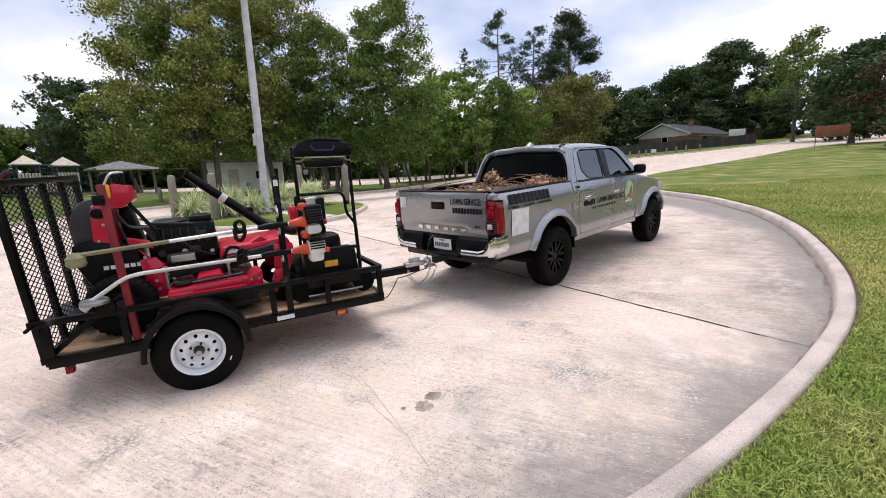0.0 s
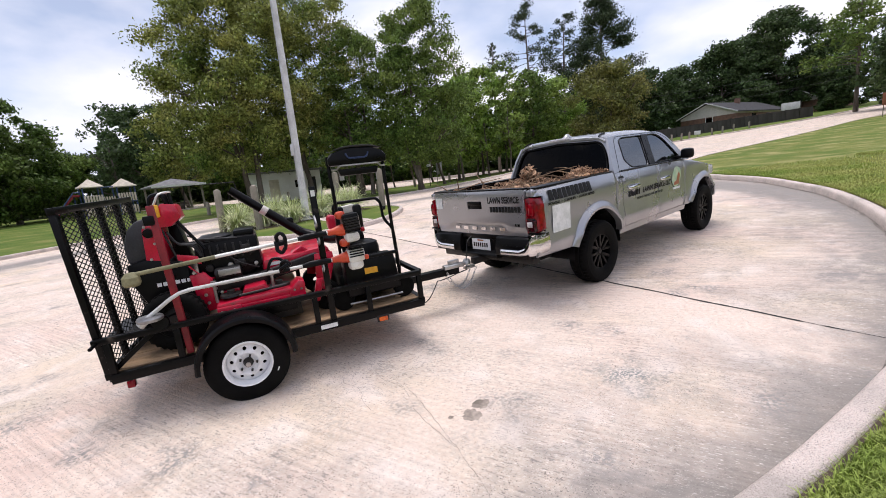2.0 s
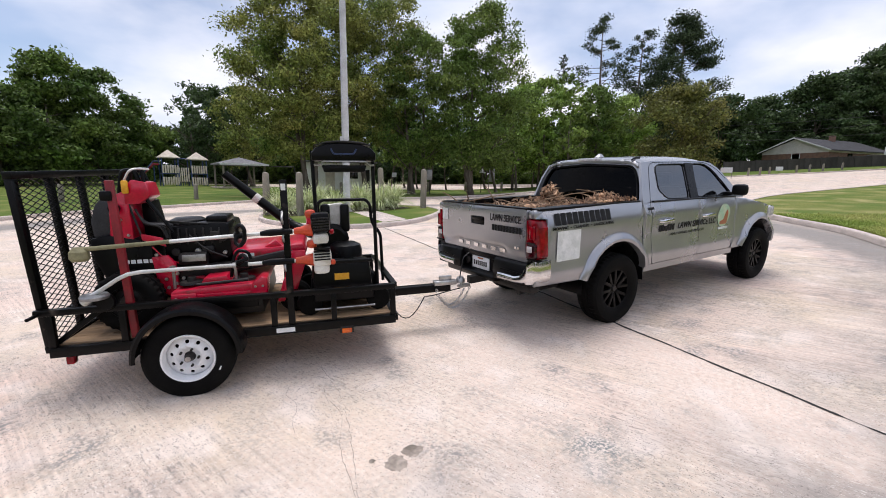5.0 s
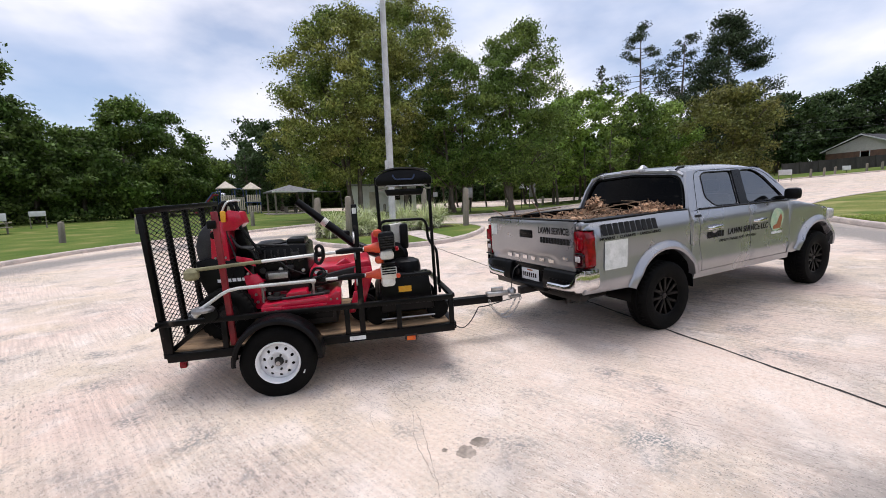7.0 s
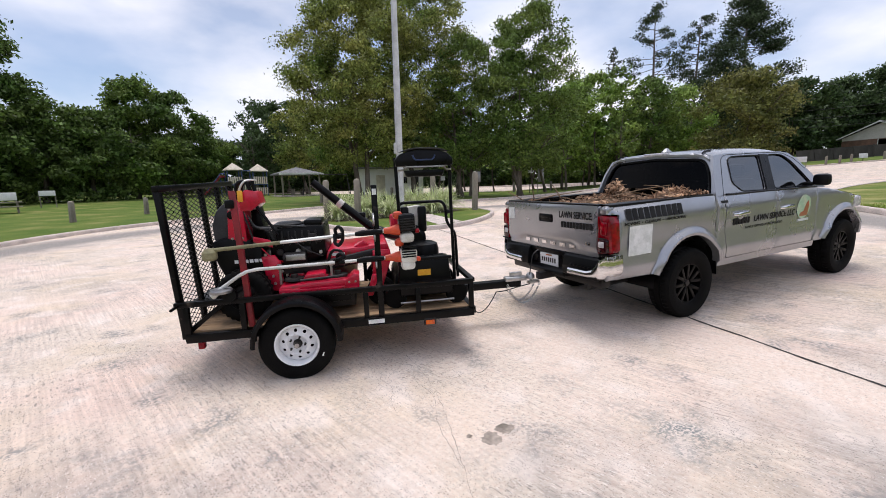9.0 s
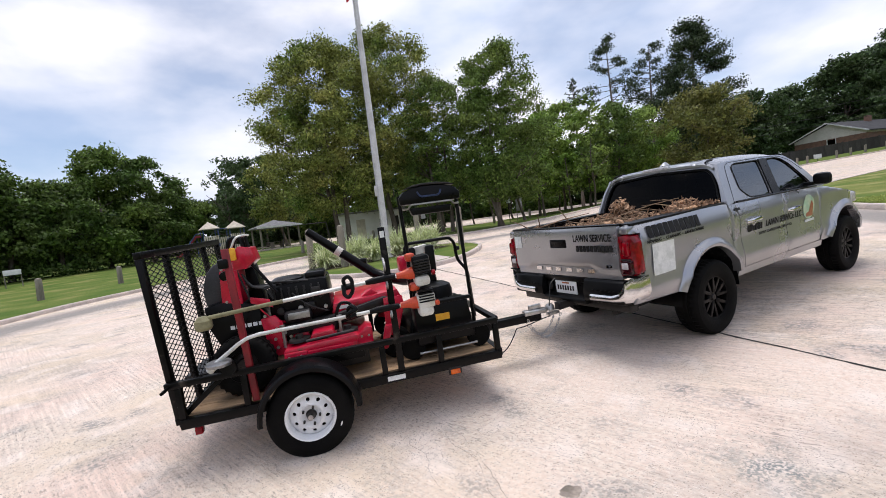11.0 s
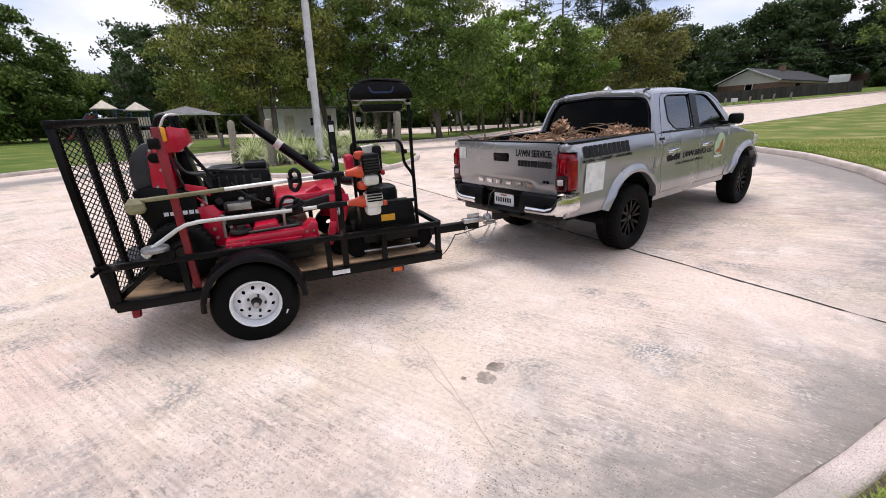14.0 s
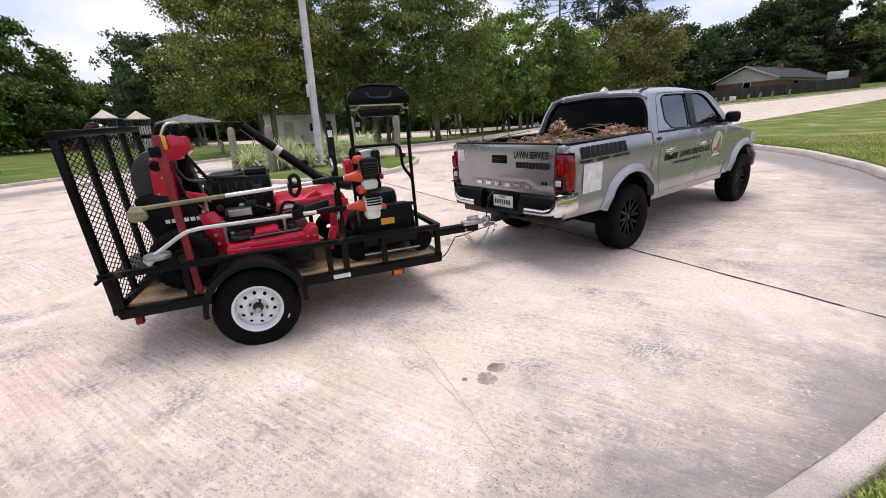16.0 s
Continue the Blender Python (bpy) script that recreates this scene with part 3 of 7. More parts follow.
broadleaf(*polar(2.2, 66), 10.8, 4.6, LEAF_DARK, 60, "dark rounded tree beyond the lawn", trunk=0.3, low=0.08, clumps=60, per=150, size=0.2)
MAROON = leafmat("leaf_maroon", (0.06, 0.022, 0.02), (0.045, 0.05, 0.02))
broadleaf(*polar(-1.2, 52), 7.6, 3.4, MAROON, 58, "small tree with maroon leaves on the lawn", trunk=0.16, low=0.15, clumps=44, per=220, size=0.14)
broadleaf(*polar(-1.6, 46), 3.4, 2.2, LEAF_DARK, 59, "dense dark round shrub on the lawn", name="shrub", trunk=0.1, low=0.02, clumps=34, per=60, size=0.13)
for i, (az, d, h, r) in enumerate([(100.5, 60, 13.0, 5.2), (96.6, 62, 12.6, 4.6), (104.4, 58, 9.6, 4.6), (93.6, 66, 9.6, 4.0), (108.0, 57, 9.4, 4.6), (112.0, 56, 16.6, 5.6), (117.0, 54, 17.0, 6.0), (122.0, 52, 12.0, 5.0), (128, 52, 13, 5)]):
    broadleaf(*polar(az, d), h, r, LEAF_MID if i % 3 else LEAF_GREEN, 70 + i, "dark green tree at the edge of the park woods", trunk=0.25, low=0.06, clumps=56, per=190, size=0.19, group="park edge trees")
broadleaf(*polar(88.3, 68), 13.4, 4.2, LEAF_DARK, 80, "open dark tree behind the playground", trunk=0.24, low=0.2, clumps=40, per=60, size=0.18)
broadleaf(*polar(84.6, 66), 13.0, 4.2, LEAF_DARK, 81, "dark tree behind the shelter", trunk=0.24, low=0.1, clumps=48, per=150, size=0.2)

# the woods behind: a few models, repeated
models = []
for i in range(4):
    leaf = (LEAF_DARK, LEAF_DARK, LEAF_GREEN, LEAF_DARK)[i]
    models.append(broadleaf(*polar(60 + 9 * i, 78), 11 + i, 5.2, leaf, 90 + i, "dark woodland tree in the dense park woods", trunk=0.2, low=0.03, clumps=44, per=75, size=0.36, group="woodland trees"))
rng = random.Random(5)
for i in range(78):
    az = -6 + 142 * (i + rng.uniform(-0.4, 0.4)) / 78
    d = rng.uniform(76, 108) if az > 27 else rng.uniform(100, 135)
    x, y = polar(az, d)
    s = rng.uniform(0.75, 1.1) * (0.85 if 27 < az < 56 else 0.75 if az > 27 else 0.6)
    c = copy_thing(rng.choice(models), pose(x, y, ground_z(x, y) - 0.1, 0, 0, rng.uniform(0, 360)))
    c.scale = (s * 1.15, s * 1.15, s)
# unseen trees added behind the camera, to darken what the truck reflects
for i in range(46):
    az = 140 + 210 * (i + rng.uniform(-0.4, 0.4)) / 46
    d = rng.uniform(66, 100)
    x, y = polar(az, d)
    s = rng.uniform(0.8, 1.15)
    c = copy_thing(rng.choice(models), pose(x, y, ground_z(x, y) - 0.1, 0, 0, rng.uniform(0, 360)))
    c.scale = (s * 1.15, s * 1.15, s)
# thin trunks that stand clear of the leaves under the big crowns
rng = random.Random(8)
for i in range(16):
    az = 40 + 34 * (i + rng.uniform(-0.3, 0.3)) / 16
    d = rng.uniform(41, 58)
    broadleaf(*polar(az, d), rng.uniform(9, 11.5), 2.4, LEAF_GREEN if i % 2 else LEAF_LIGHT, 120 + i, "slim young tree with a bare grey trunk", trunk=rng.uniform(0.09, 0.14), low=0.3, clumps=20, per=120, size=0.2, group="slim trees along the parking")

# ---- vehicle materials ----
PAINT = mat("silver_paint", (0.37, 0.375, 0.395), (0.325, 0.33, 0.35), rough=0.28, metal=0.70, scale=1.5, fine=400, coat=0.6)
RUBBER = mat("tyre_rubber", (0.0035, 0.0035, 0.0035), (0.008, 0.0078, 0.0072), rough=0.7, scale=5, fine=80, bump=0.2, spec=0.07)
BLACKPLASTIC = mat("black_plastic", (0.002, 0.002, 0.0024), (0.005, 0.005, 0.0054), rough=0.3, scale=6, fine=150, bump=0.12, spec=0.14)
BLACKPAINT = mat("black_enamel", (0.0018, 0.0018, 0.002), (0.004, 0.0038, 0.0038), rough=0.3, scale=5, fine=60, bump=0.15, spec=0.15, spots=(9.0, 0.66, 0.76, (0.07, 0.055, 0.045)))
DARKMETAL = mat("dark_metal", (0.012, 0.012, 0.013), (0.03, 0.027, 0.025), rough=0.45, metal=0.5, scale=8, fine=90)
CHROME = mat("chrome", (0.75, 0.75, 0.76), (0.65, 0.65, 0.66), rough=0.12, metal=1.0, scale=4, fine=50)
STEEL = mat("bare_steel", (0.5, 0.5, 0.5), (0.33, 0.32, 0.31), rough=0.35, metal=0.9, scale=7, fine=60)
REDLENS = mat("red_lens", (0.30, 0.002, 0.010), (0.11, 0.001, 0.004), rough=0.08, scale=20, fine=120, spec=0.35)
CLEARLENS = mat("clear_lens", (0.62, 0.60, 0.60), (0.42, 0.40, 0.41), rough=0.12, scale=30, fine=100, coat=0.8)
AMBER = mat("amber_lens", (0.72, 0.13, 0.01), (0.55, 0.08, 0.01), rough=0.25, scale=20, fine=100)
WHITEPAINT = mat("white_enamel", (0.80, 0.81, 0.82), (0.70, 0.71, 0.72), rough=0.3, scale=6, fine=60)
DECALWHITE = mat("white_vinyl", (0.78, 0.79, 0.78), (0.60, 0.62, 0.60), rough=0.4, scale=16, fine=90)
DECALBLACK = mat("black_vinyl", (0.010, 0.010, 0.011), (0.018, 0.018, 0.018), rough=0.6, scale=8, spec=0.15)
DECALGREEN = mat("mint_vinyl", (0.34, 0.55, 0.38), (0.55, 0.60, 0.42), rough=0.4, scale=9)
DECALRED = mat("rust_vinyl", (0.42, 0.09, 0.04), (0.30, 0.13, 0.05), rough=0.4, scale=14)
YELLOW = mat("yellow_label", (0.85, 0.45, 0.02), (0.75, 0.36, 0.02), rough=0.45, scale=12)
HUBGREY = mat("hub_grey", (0.35, 0.35, 0.35), rough=0.4, metal=0.7)

def glass(name, tint, rough=0.02, mixv=0.5):
    """Thin tinted glazing: a dark clear pane with a mirror-like face."""
    m = bpy.data.materials.new(name)
    m.use_nodes = True
    n, l = m.node_tree.nodes, m.node_tree.links
    n.clear()
    tr, gl, mx, fr = n.new("ShaderNodeBsdfTransparent"), n.new("ShaderNodeBsdfGlossy"), n.new("ShaderNodeMixShader"), n.new("ShaderNodeFresnel")
    tr.inputs[0].default_value = (*tint, 1)
    gl.inputs["Roughness"].default_value = rough
    fr.inputs[0].default_value = mixv
    l.new(fr.outputs[0], mx.inputs[0])
    l.new(tr.outputs[0], mx.inputs[1])
    l.new(gl.outputs[0], mx.inputs[2])
    o = n.new("ShaderNodeOutputMaterial")
    l.new(mx.outputs[0], o.inputs[0])
    return m
TINT = glass("tinted_glass", (0.010, 0.011, 0.012), mixv=1.18)
SIDEGLASS = glass("side_glass", (0.10, 0.11, 0.115), mixv=2.5)
SMOKELENS = mat("smoked_lens", (0.045, 0.002, 0.006), (0.02, 0.002, 0.004), rough=0.12, scale=20, spec=0.5)

def panel(outline, mapping, step=0.08, holes=()):
    """A sheet of bodywork: an outline in 2D, with openings, carried onto a curved surface by mapping."""
    pts, edges = [], []
    for loop in (outline, *holes):
        b = len(pts)
        pts += [Vector(p) for p in loop]
        edges += [(b + i, b + (i + 1) % len(loop)) for i in range(len(loop))]
    xs, ys = [p[0] for p in outline], [p[1] for p in outline]
    nx, ny = int((max(xs) - min(xs)) / step) + 1, int((max(ys) - min(ys)) / step) + 1
    for i in range(nx):
        for j in range(ny):
            pts.append(Vector((min(xs) + (i + 0.5) * step, min(ys) + (j + 0.5) * step)))
    def inside(p, loop):
        c, n = False, len(loop)
        for i in range(n):
            a, b = loop[i], loop[(i + 1) % n]
            if (a[1] > p[1]) != (b[1] > p[1]) and p[0] < (b[0] - a[0]) * (p[1] - a[1]) / (b[1] - a[1]) + a[0]:
                c = not c
        return c
    v, e, f, *_ = delaunay_2d_cdt(pts, edges, [], 0, 1e-5)
    bm = bmesh.new()
    vs = [bm.verts.new(mapping(p.x, p.y)) for p in v]
    for t in f:
        cx, cy = sum(v[i].x for i in t) / len(t), sum(v[i].y for i in t) / len(t)
        if inside((cx, cy), outline) and not any(inside((cx, cy), h) for h in holes):
            bm.faces.new([vs[i] for i in t])
    bmesh.ops.delete(bm, geom=[q for q in bm.verts if not q.link_faces], context="VERTS")
    bmesh.ops.recalc_face_normals(bm, faces=bm.faces)
    return bm

def thicken(bm, d):
    """Gives a sheet a back, moved by the vector d."""
    r = bmesh.ops.extrude_face_region(bm, geom=bm.faces[:], use_keep_orig=True)
    bmesh.ops.translate(bm, verts=[v for v in r["geom"] if isinstance(v, bmesh.types.BMVert)], vec=Vector(d))
    bmesh.ops.recalc_face_normals(bm, faces=bm.faces)
    return bm

def facing(bm, d):
    """Turns an open sheet to face the way d."""
    d = Vector(d)
    bm.normal_update()
    if sum(f.normal.dot(d) * f.calc_area() for f in bm.faces) < 0:
        bmesh.ops.reverse_faces(bm, faces=bm.faces[:])
    return bm

def mirror_y(bm):
    for v in bm.verts:
        v.co.y = -v.co.y
    bmesh.ops.reverse_faces(bm, faces=bm.faces[:])
    return bm

def lettering(name, words, size, m, material, parent, stretch=1.0, depth=0.0008, label="", bold=0.0):
    """Words as a thin mesh, standing in the pose m of the thing."""
    cu = bpy.data.curves.new(name, "FONT")
    cu.body, cu.size, cu.extrude, cu.offset = words, size, depth, bold
    cu.align_x, cu.align_y = "CENTER", "CENTER"
    tmp = bpy.data.objects.new(name, cu)
    scene.collection.objects.link(tmp)
    bpy.context.view_layer.update()
    me = bpy.data.meshes.new_from_object(tmp.evaluated_get(bpy.context.evaluated_depsgraph_get()))
    bpy.data.objects.remove(tmp)
    for v in me.vertices:
        v.co.x *= stretch
    me.transform(m)
    me.materials.clear()
    me.materials.append(material)
    ob = new(name, me)
    ob.parent = parent
    if label:
        ob["label"] = label
    return ob

def bars(name, spans, h, m, material, parent, label=""):
    """Illegible writing: plain bars (start, end) of one height."""
    for a, b in spans:
        bm = bxs(a, b, -h / 2, h / 2, -0.0008, 0.0008)
        for v in bm.verts:
            v.co = m @ v.co
        part(name, bm, material, parent, label, smooth=False)

# ---- pickup truck ----
truck = empty("pickup_truck", pose(0, 0, 0.10, 0, -2.4, 0), "silver four-door pickup truck with lawn service lettering, towing a trailer", "truck")
TR, TW = 0.385, 0.26

def side_y(x, z):
    """Half width of the body at the length x and the height z."""
    y = float(np.interp(z, (0.46, 0.58, 0.70, 0.745, 0.90, 1.06, 1.135, 1.20, 1.27, 1.32), (0.855, 0.885, 0.908, 0.896, 0.890, 0.902, 0.907, 0.892, 0.868, 0.835)))
    if x > 3.25:
        y -= 0.42 * ((x - 3.25) / 0.9) ** 2.4
    if x < -0.8:
        y -= 0.05 * ((-0.8 - x) / 0.4) ** 2
    return y

def arch(cx, r, a0, a1, n=14, cz=0.40):
    return [(cx + r * math.cos(radians(a0 + (a1 - a0) * i / n)), cz + r * math.sin(radians(a0 + (a1 - a0) * i / n))) for i in range(n + 1)]

AR = 0.515
def side_map(x, z):
    return Vector((x, -side_y(x, z), z))

BED_SIDE = [(-1.15, 0.58), *arch(0.0, AR, 161, 33.5), (0.43, 1.29), (0.2, 1.295), (-1.14, 1.30), (-1.14, 1.222), (-1.02, 1.215), (-1.02, 0.84), (-1.15, 0.84)]
CAB_CORNER = [(0.475, 0.62), (0.515, 0.574), (0.640, 0.574), (0.605, 0.70), (0.583, 0.90), (0.573, 1.10), (0.573, 1.275), (0.44, 1.268), (0.44, 0.675)]
REAR_DOOR = [(0.652, 0.576), (1.612, 0.573), (1.592, 0.90), (1.578, 1.265), (0.70, 1.285), (0.583, 1.277), (0.583, 1.10), (0.593, 0.90), (0.615, 0.70)]
FRONT_DOOR = [(1.622, 0.573), (2.47, 0.56), (2.50, 0.85), (2.50, 1.245), (1.588, 1.263), (1.602, 0.90)]
FENDER = [(2.508, 0.56), (2.60, 0.54), *arch(3.235, AR, 164, 12), (3.86, 0.52), (4.02, 0.62), (4.06, 0.80), (4.02, 0.98), (3.80, 1.06), (3.3, 1.12), (2.75, 1.225), (2.508, 1.245)]
SILL = [(0.525, 0.49), (2.56, 0.475), (2.54, 0.552), (2.47, 0.553), (1.5, 0.567), (0.517, 0.570)]
for s in (1, -1):
    for nm, ol, lb in (("bed_side", BED_SIDE, ""), ("cab_corner", CAB_CORNER, ""), ("door", REAR_DOOR, "silver rear door"), ("door", FRONT_DOOR, "silver front door"), ("front_fender", FENDER, ""), ("rocker_panel", SILL, "")):
        bm = panel(ol, side_map, 0.045)
        thicken(bm, (0, 0.02 if nm != "door" else 0.03, 0))
        if s < 0:
            mirror_y(bm)
        bmesh.ops.recalc_face_normals(bm, faces=bm.faces)
        p = part(nm, bm, PAINT, truck, lb, angle=40)
        if nm == "door":
            cx = 0.76 if ol is REAR_DOOR else 1.68
            yy = side_y(cx, 1.05)
            h = bmesh.new()
            tube(h, arcpts([(cx - 0.02, -yy + 0.01, 1.055), (cx, -yy - 0.04, 1.06), (cx + 0.19, -yy - 0.04, 1.065), (cx + 0.21, -yy + 0.01, 1.06)], 0.03), 0.015, 8)
            for v in h.verts:
                v.co.z = 1.06 + (v.co.z - 1.06) * 1.4
            part("door_handle", h if s > 0 else mirror_y(h), CHROME, p, "bright silver pull handle")
            cup = lathes([(0.0, -0.002), (0.055, -0.002), (0.062, 0.0)], 20, "Y", (cx + 0.09, -yy - 0.001, 1.055))
            part("handle_recess", cup if s > 0 else mirror_y(cup), PAINT, p)
    # flared wheel arches
    for cx in (0.0, 3.235):
        bm = bmesh.new()
        rings = []
        for i in range(25):
            a = radians(163 - (163 - (18 if cx < 1 else 14)) * i / 24)
            ring = []
            for dr, dy in ((0.0, -0.05), (-0.012, 0.0), (-0.008, 0.038), (0.02, 0.048), (0.065, 0.030), (0.085, 0.004), (0.088, -0.02)):
                x, z = cx + (AR + dr) * math.cos(a), 0.40 + (AR + dr) * math.sin(a)
                ring.append(bm.verts.new((x, -(side_y(min(x, 3.5), min(z, 1.0)) + dy), z)))
            rings.append(ring)
        for A, B in zip(rings, rings[1:]):
            for k in range(6):
                bm.faces.new((A[k], A[k + 1], B[k + 1], B[k]))
        bmesh.ops.recalc_face_normals(bm, faces=bm.faces)
        part("wheel_arch", bm if s > 0 else mirror_y(bm), PAINT, truck, "painted flared arch")
        # liner behind the wheel
        bm = lathe(bmesh.new(), [(AR, 0.0), (AR, 0.36), (0.0, 0.36)], 20, "Y", (cx, -0.87, 0.40), arc=0.5)
        part("wheel_liner", bm if s > 0 else mirror_y(bm), BLACKPLASTIC, truck)

def arcpts2(pts, rad):
    return [(p.x, p.y) for p in arcpts([(a, b, 0) for a, b in pts], rad)]

# cab: pillars and frames round the glass
def cab_y(z):
    return 0.868 - 0.29 * (z - 1.25) - 0.10 * max(0, z - 1.25) ** 2
def cab_map(x, z):
    return Vector((x, -cab_y(z), z))
CAB = [(0.45, 1.27), (0.60, 1.285), (2.55, 1.245), (2.74, 1.24), (2.58, 1.35), (2.40, 1.505), (2.25, 1.63), (2.10, 1.705), (1.95, 1.728), (1.6, 1.738), (0.80, 1.738), (0.60, 1.722), (0.52, 1.55)]
def rounded(poly, rad, seg=4):
    p = [Vector((a, b, 0)) for a, b in poly]
    out = []
    n = len(p)
    for i in range(n):
        a, b, c = p[i - 1], p[i], p[(i + 1) % n]
        k = min(rad, (a - b).length * 0.45, (c - b).length * 0.45)
        u, v = b + (a - b).normalized() * k, b + (c - b).normalized() * k
        for j in range(seg + 1):
            s = j / seg
            q = u * (1 - s) ** 2 + b * 2 * s * (1 - s) + v * s * s
            out.append((q.x, q.y))
    return out
WIN_R = rounded([(0.93, 1.305), (1.405, 1.29), (1.448, 1.70), (0.91, 1.70), (0.82, 1.665), (0.785, 1.41)], 0.05)
WIN_F = rounded([(1.575, 1.295), (2.44, 1.28), (2.34, 1.38), (2.23, 1.48), (2.10, 1.60), (1.97, 1.675), (1.86, 1.698), (1.625, 1.70)], 0.05)
for s in (1, -1):
    bm = panel(CAB, cab_map, 0.08, (WIN_R, WIN_F))
    thicken(bm, (0, 0.03, 0))
    bmesh.ops.recalc_face_normals(bm, faces=bm.faces)
    part("cab_side", bm if s > 0 else mirror_y(bm), PAINT, truck)
    for w, nm in ((WIN_R, "rear_side_window"), (WIN_F, "front_side_window")):
        bm = facing(panel(w, lambda x, z: Vector((x, -cab_y(z) + 0.012, z)), 0.15), (0, -1, 0))
        pane = part(nm, bm if s > 0 else mirror_y(bm), SIDEGLASS, truck, "dark tinted side glass")
        fr = bmesh.new()
        tube(fr, [Vector((x, -cab_y(z) - 0.001, z)) for x, z in w], 0.0075, 6, closed=True)
        part("window_trim", fr if s > 0 else mirror_y(fr), BLACKPLASTIC, pane, "black rubber trim")
    bm = bxs(1.408, 1.574, -cab_y(1.5) - 0.011, -cab_y(1.5) + 0.02, 1.285, 1.71)
    for v in bm.verts:
        v.co.y += cab_y(1.5) - cab_y(v.co.z)
        v.co.x += 0.11 * (v.co.z - 1.29)
    part("door_pillar", bm if s > 0 else mirror_y(bm), BLACKPLASTIC, truck, "gloss black pillar cover")
    bm = tubes([Vector((x, -cab_y(z) - 0.0005, z)) for x, z in arcpts2([(0.583, 1.277), (0.66, 1.55), (0.715, 1.685), (0.80, 1.722), (1.60, 1.726), (1.95, 1.712), (2.16, 1.645), (2.36, 1.50)], 0.07)], 0.0035, 5)
    part("door_seam", bm if s > 0 else mirror_y(bm), BLACKPLASTIC, truck)
    # belt line moulding
    bm = bmesh.new()
    tube(bm, [Vector((x, -cab_y(1.28) - 0.006, z)) for x, z in ((0.62, 1.288), (1.5, 1.278), (2.52, 1.262))], 0.012, 6)
    part("belt_trim", bm if s > 0 else mirror_y(bm), BLACKPLASTIC, truck)
    # door mirror
    bm = bmesh.new()
    box(bm, 2.22, 2.33, -1.11, -0.93, 1.285, 1.43, 0.045)
    mr = part("wing_mirror", bm if s > 0 else mirror_y(bm), BLACKPLASTIC, truck, "black door mirror")
    bm = bxs(2.24, 2.33, -0.94, -0.83, 1.285, 1.33, 0.012)
    part("mirror_arm", bm if s > 0 else mirror_y(bm), BLACKPLASTIC, mr)

# roof, windscreen, bonnet
def grid(nx, ny, fn):
    bm = bmesh.new()
    g = [[bm.verts.new(fn(i / nx, j / ny)) for j in range(ny + 1)] for i in range(nx + 1)]
    for i in range(nx):
        for j in range(ny):
            bm.faces.new((g[i][j], g[i + 1][j], g[i + 1][j + 1], g[i][j + 1]))
    bmesh.ops.recalc_face_normals(bm, faces=bm.faces)
    return bm
def roof_fn(u, v):
    x, y = 0.572 + 1.52 * u, (v * 2 - 1)
    w = 0.697 if 0.05 < u < 0.93 else 0.682
    z = 1.812 - 0.055 * ((u - 0.42) / 0.6) ** 2 - (0.022 if u == 0 else 0) - 0.028 * abs(y) ** 2.5 - 0.052 * max(0, (abs(y) - 0.78) / 0.22) ** 2 - (0.010 if abs(abs(y) - 0.70) < 0.025 else 0)
    return Vector((x, y * w, z))
bm = grid(18, 48, roof_fn)
if sum(f.normal.z for f in bm.faces) < 0:
    bmesh.ops.reverse_faces(bm, faces=bm.faces[:])
thicken(bm, (0, 0, -0.025))
part("roof", bm, PAINT, truck, "silver ribbed roof")
ant = lathes([(0.0, 0.05), (0.018, 0.045), (0.045, 0.01), (0.055, 0.0)], 14, "Z", (0.78, 0.0, 1.805))
for v in ant.verts:
    v.co.x = 0.78 + (v.co.x - 0.78) * (1.6 - 10 * (v.co.z - 1.805))
part("roof_antenna", ant, PAINT, truck, "small fin antenna")
bm = grid(6, 10, lambda u, v: Vector((2.07 + 0.70 * u + 0.05 * (1 - (2 * v - 1) ** 2), (2 * v - 1) * (0.70 + 0.10 * u), 1.735 - 0.49 * u)))
part("windscreen", facing(bm, (1, 0, 0.5)), SIDEGLASS, truck)
def bonnet_fn(u, v):
    x, y = 2.72 + 1.30 * u, 2 * v - 1
    w = 0.80 - 0.10 * u ** 3
    return Vector((x, y * w, 1.235 - 0.10 * u - 0.07 * u ** 4 - 0.035 * abs(y) ** 3 + (0.018 if abs(y) < 0.55 and u < 0.95 else 0)))
bm = grid(14, 20, bonnet_fn)
if sum(f.normal.z for f in bm.faces) < 0:
    bmesh.ops.reverse_faces(bm, faces=bm.faces[:])
thicken(bm, (0, 0, -0.02))
part("bonnet", bm, PAINT, truck)
part("grille", bxs(3.92, 4.06, -0.55, 0.55, 0.72, 1.05, 0.03), BLACKPLASTIC, truck)
part("front_bumper", bxs(3.85, 4.10, -0.78, 0.78, 0.46, 0.74, 0.06), PAINT, truck)
for s in (1, -1):
    bm = bxs(3.78, 4.01, -0.80, -0.56, 0.88, 1.045, 0.04)
    part("headlight", bm if s > 0 else mirror_y(bm), CLEARLENS, truck, "clear headlight")

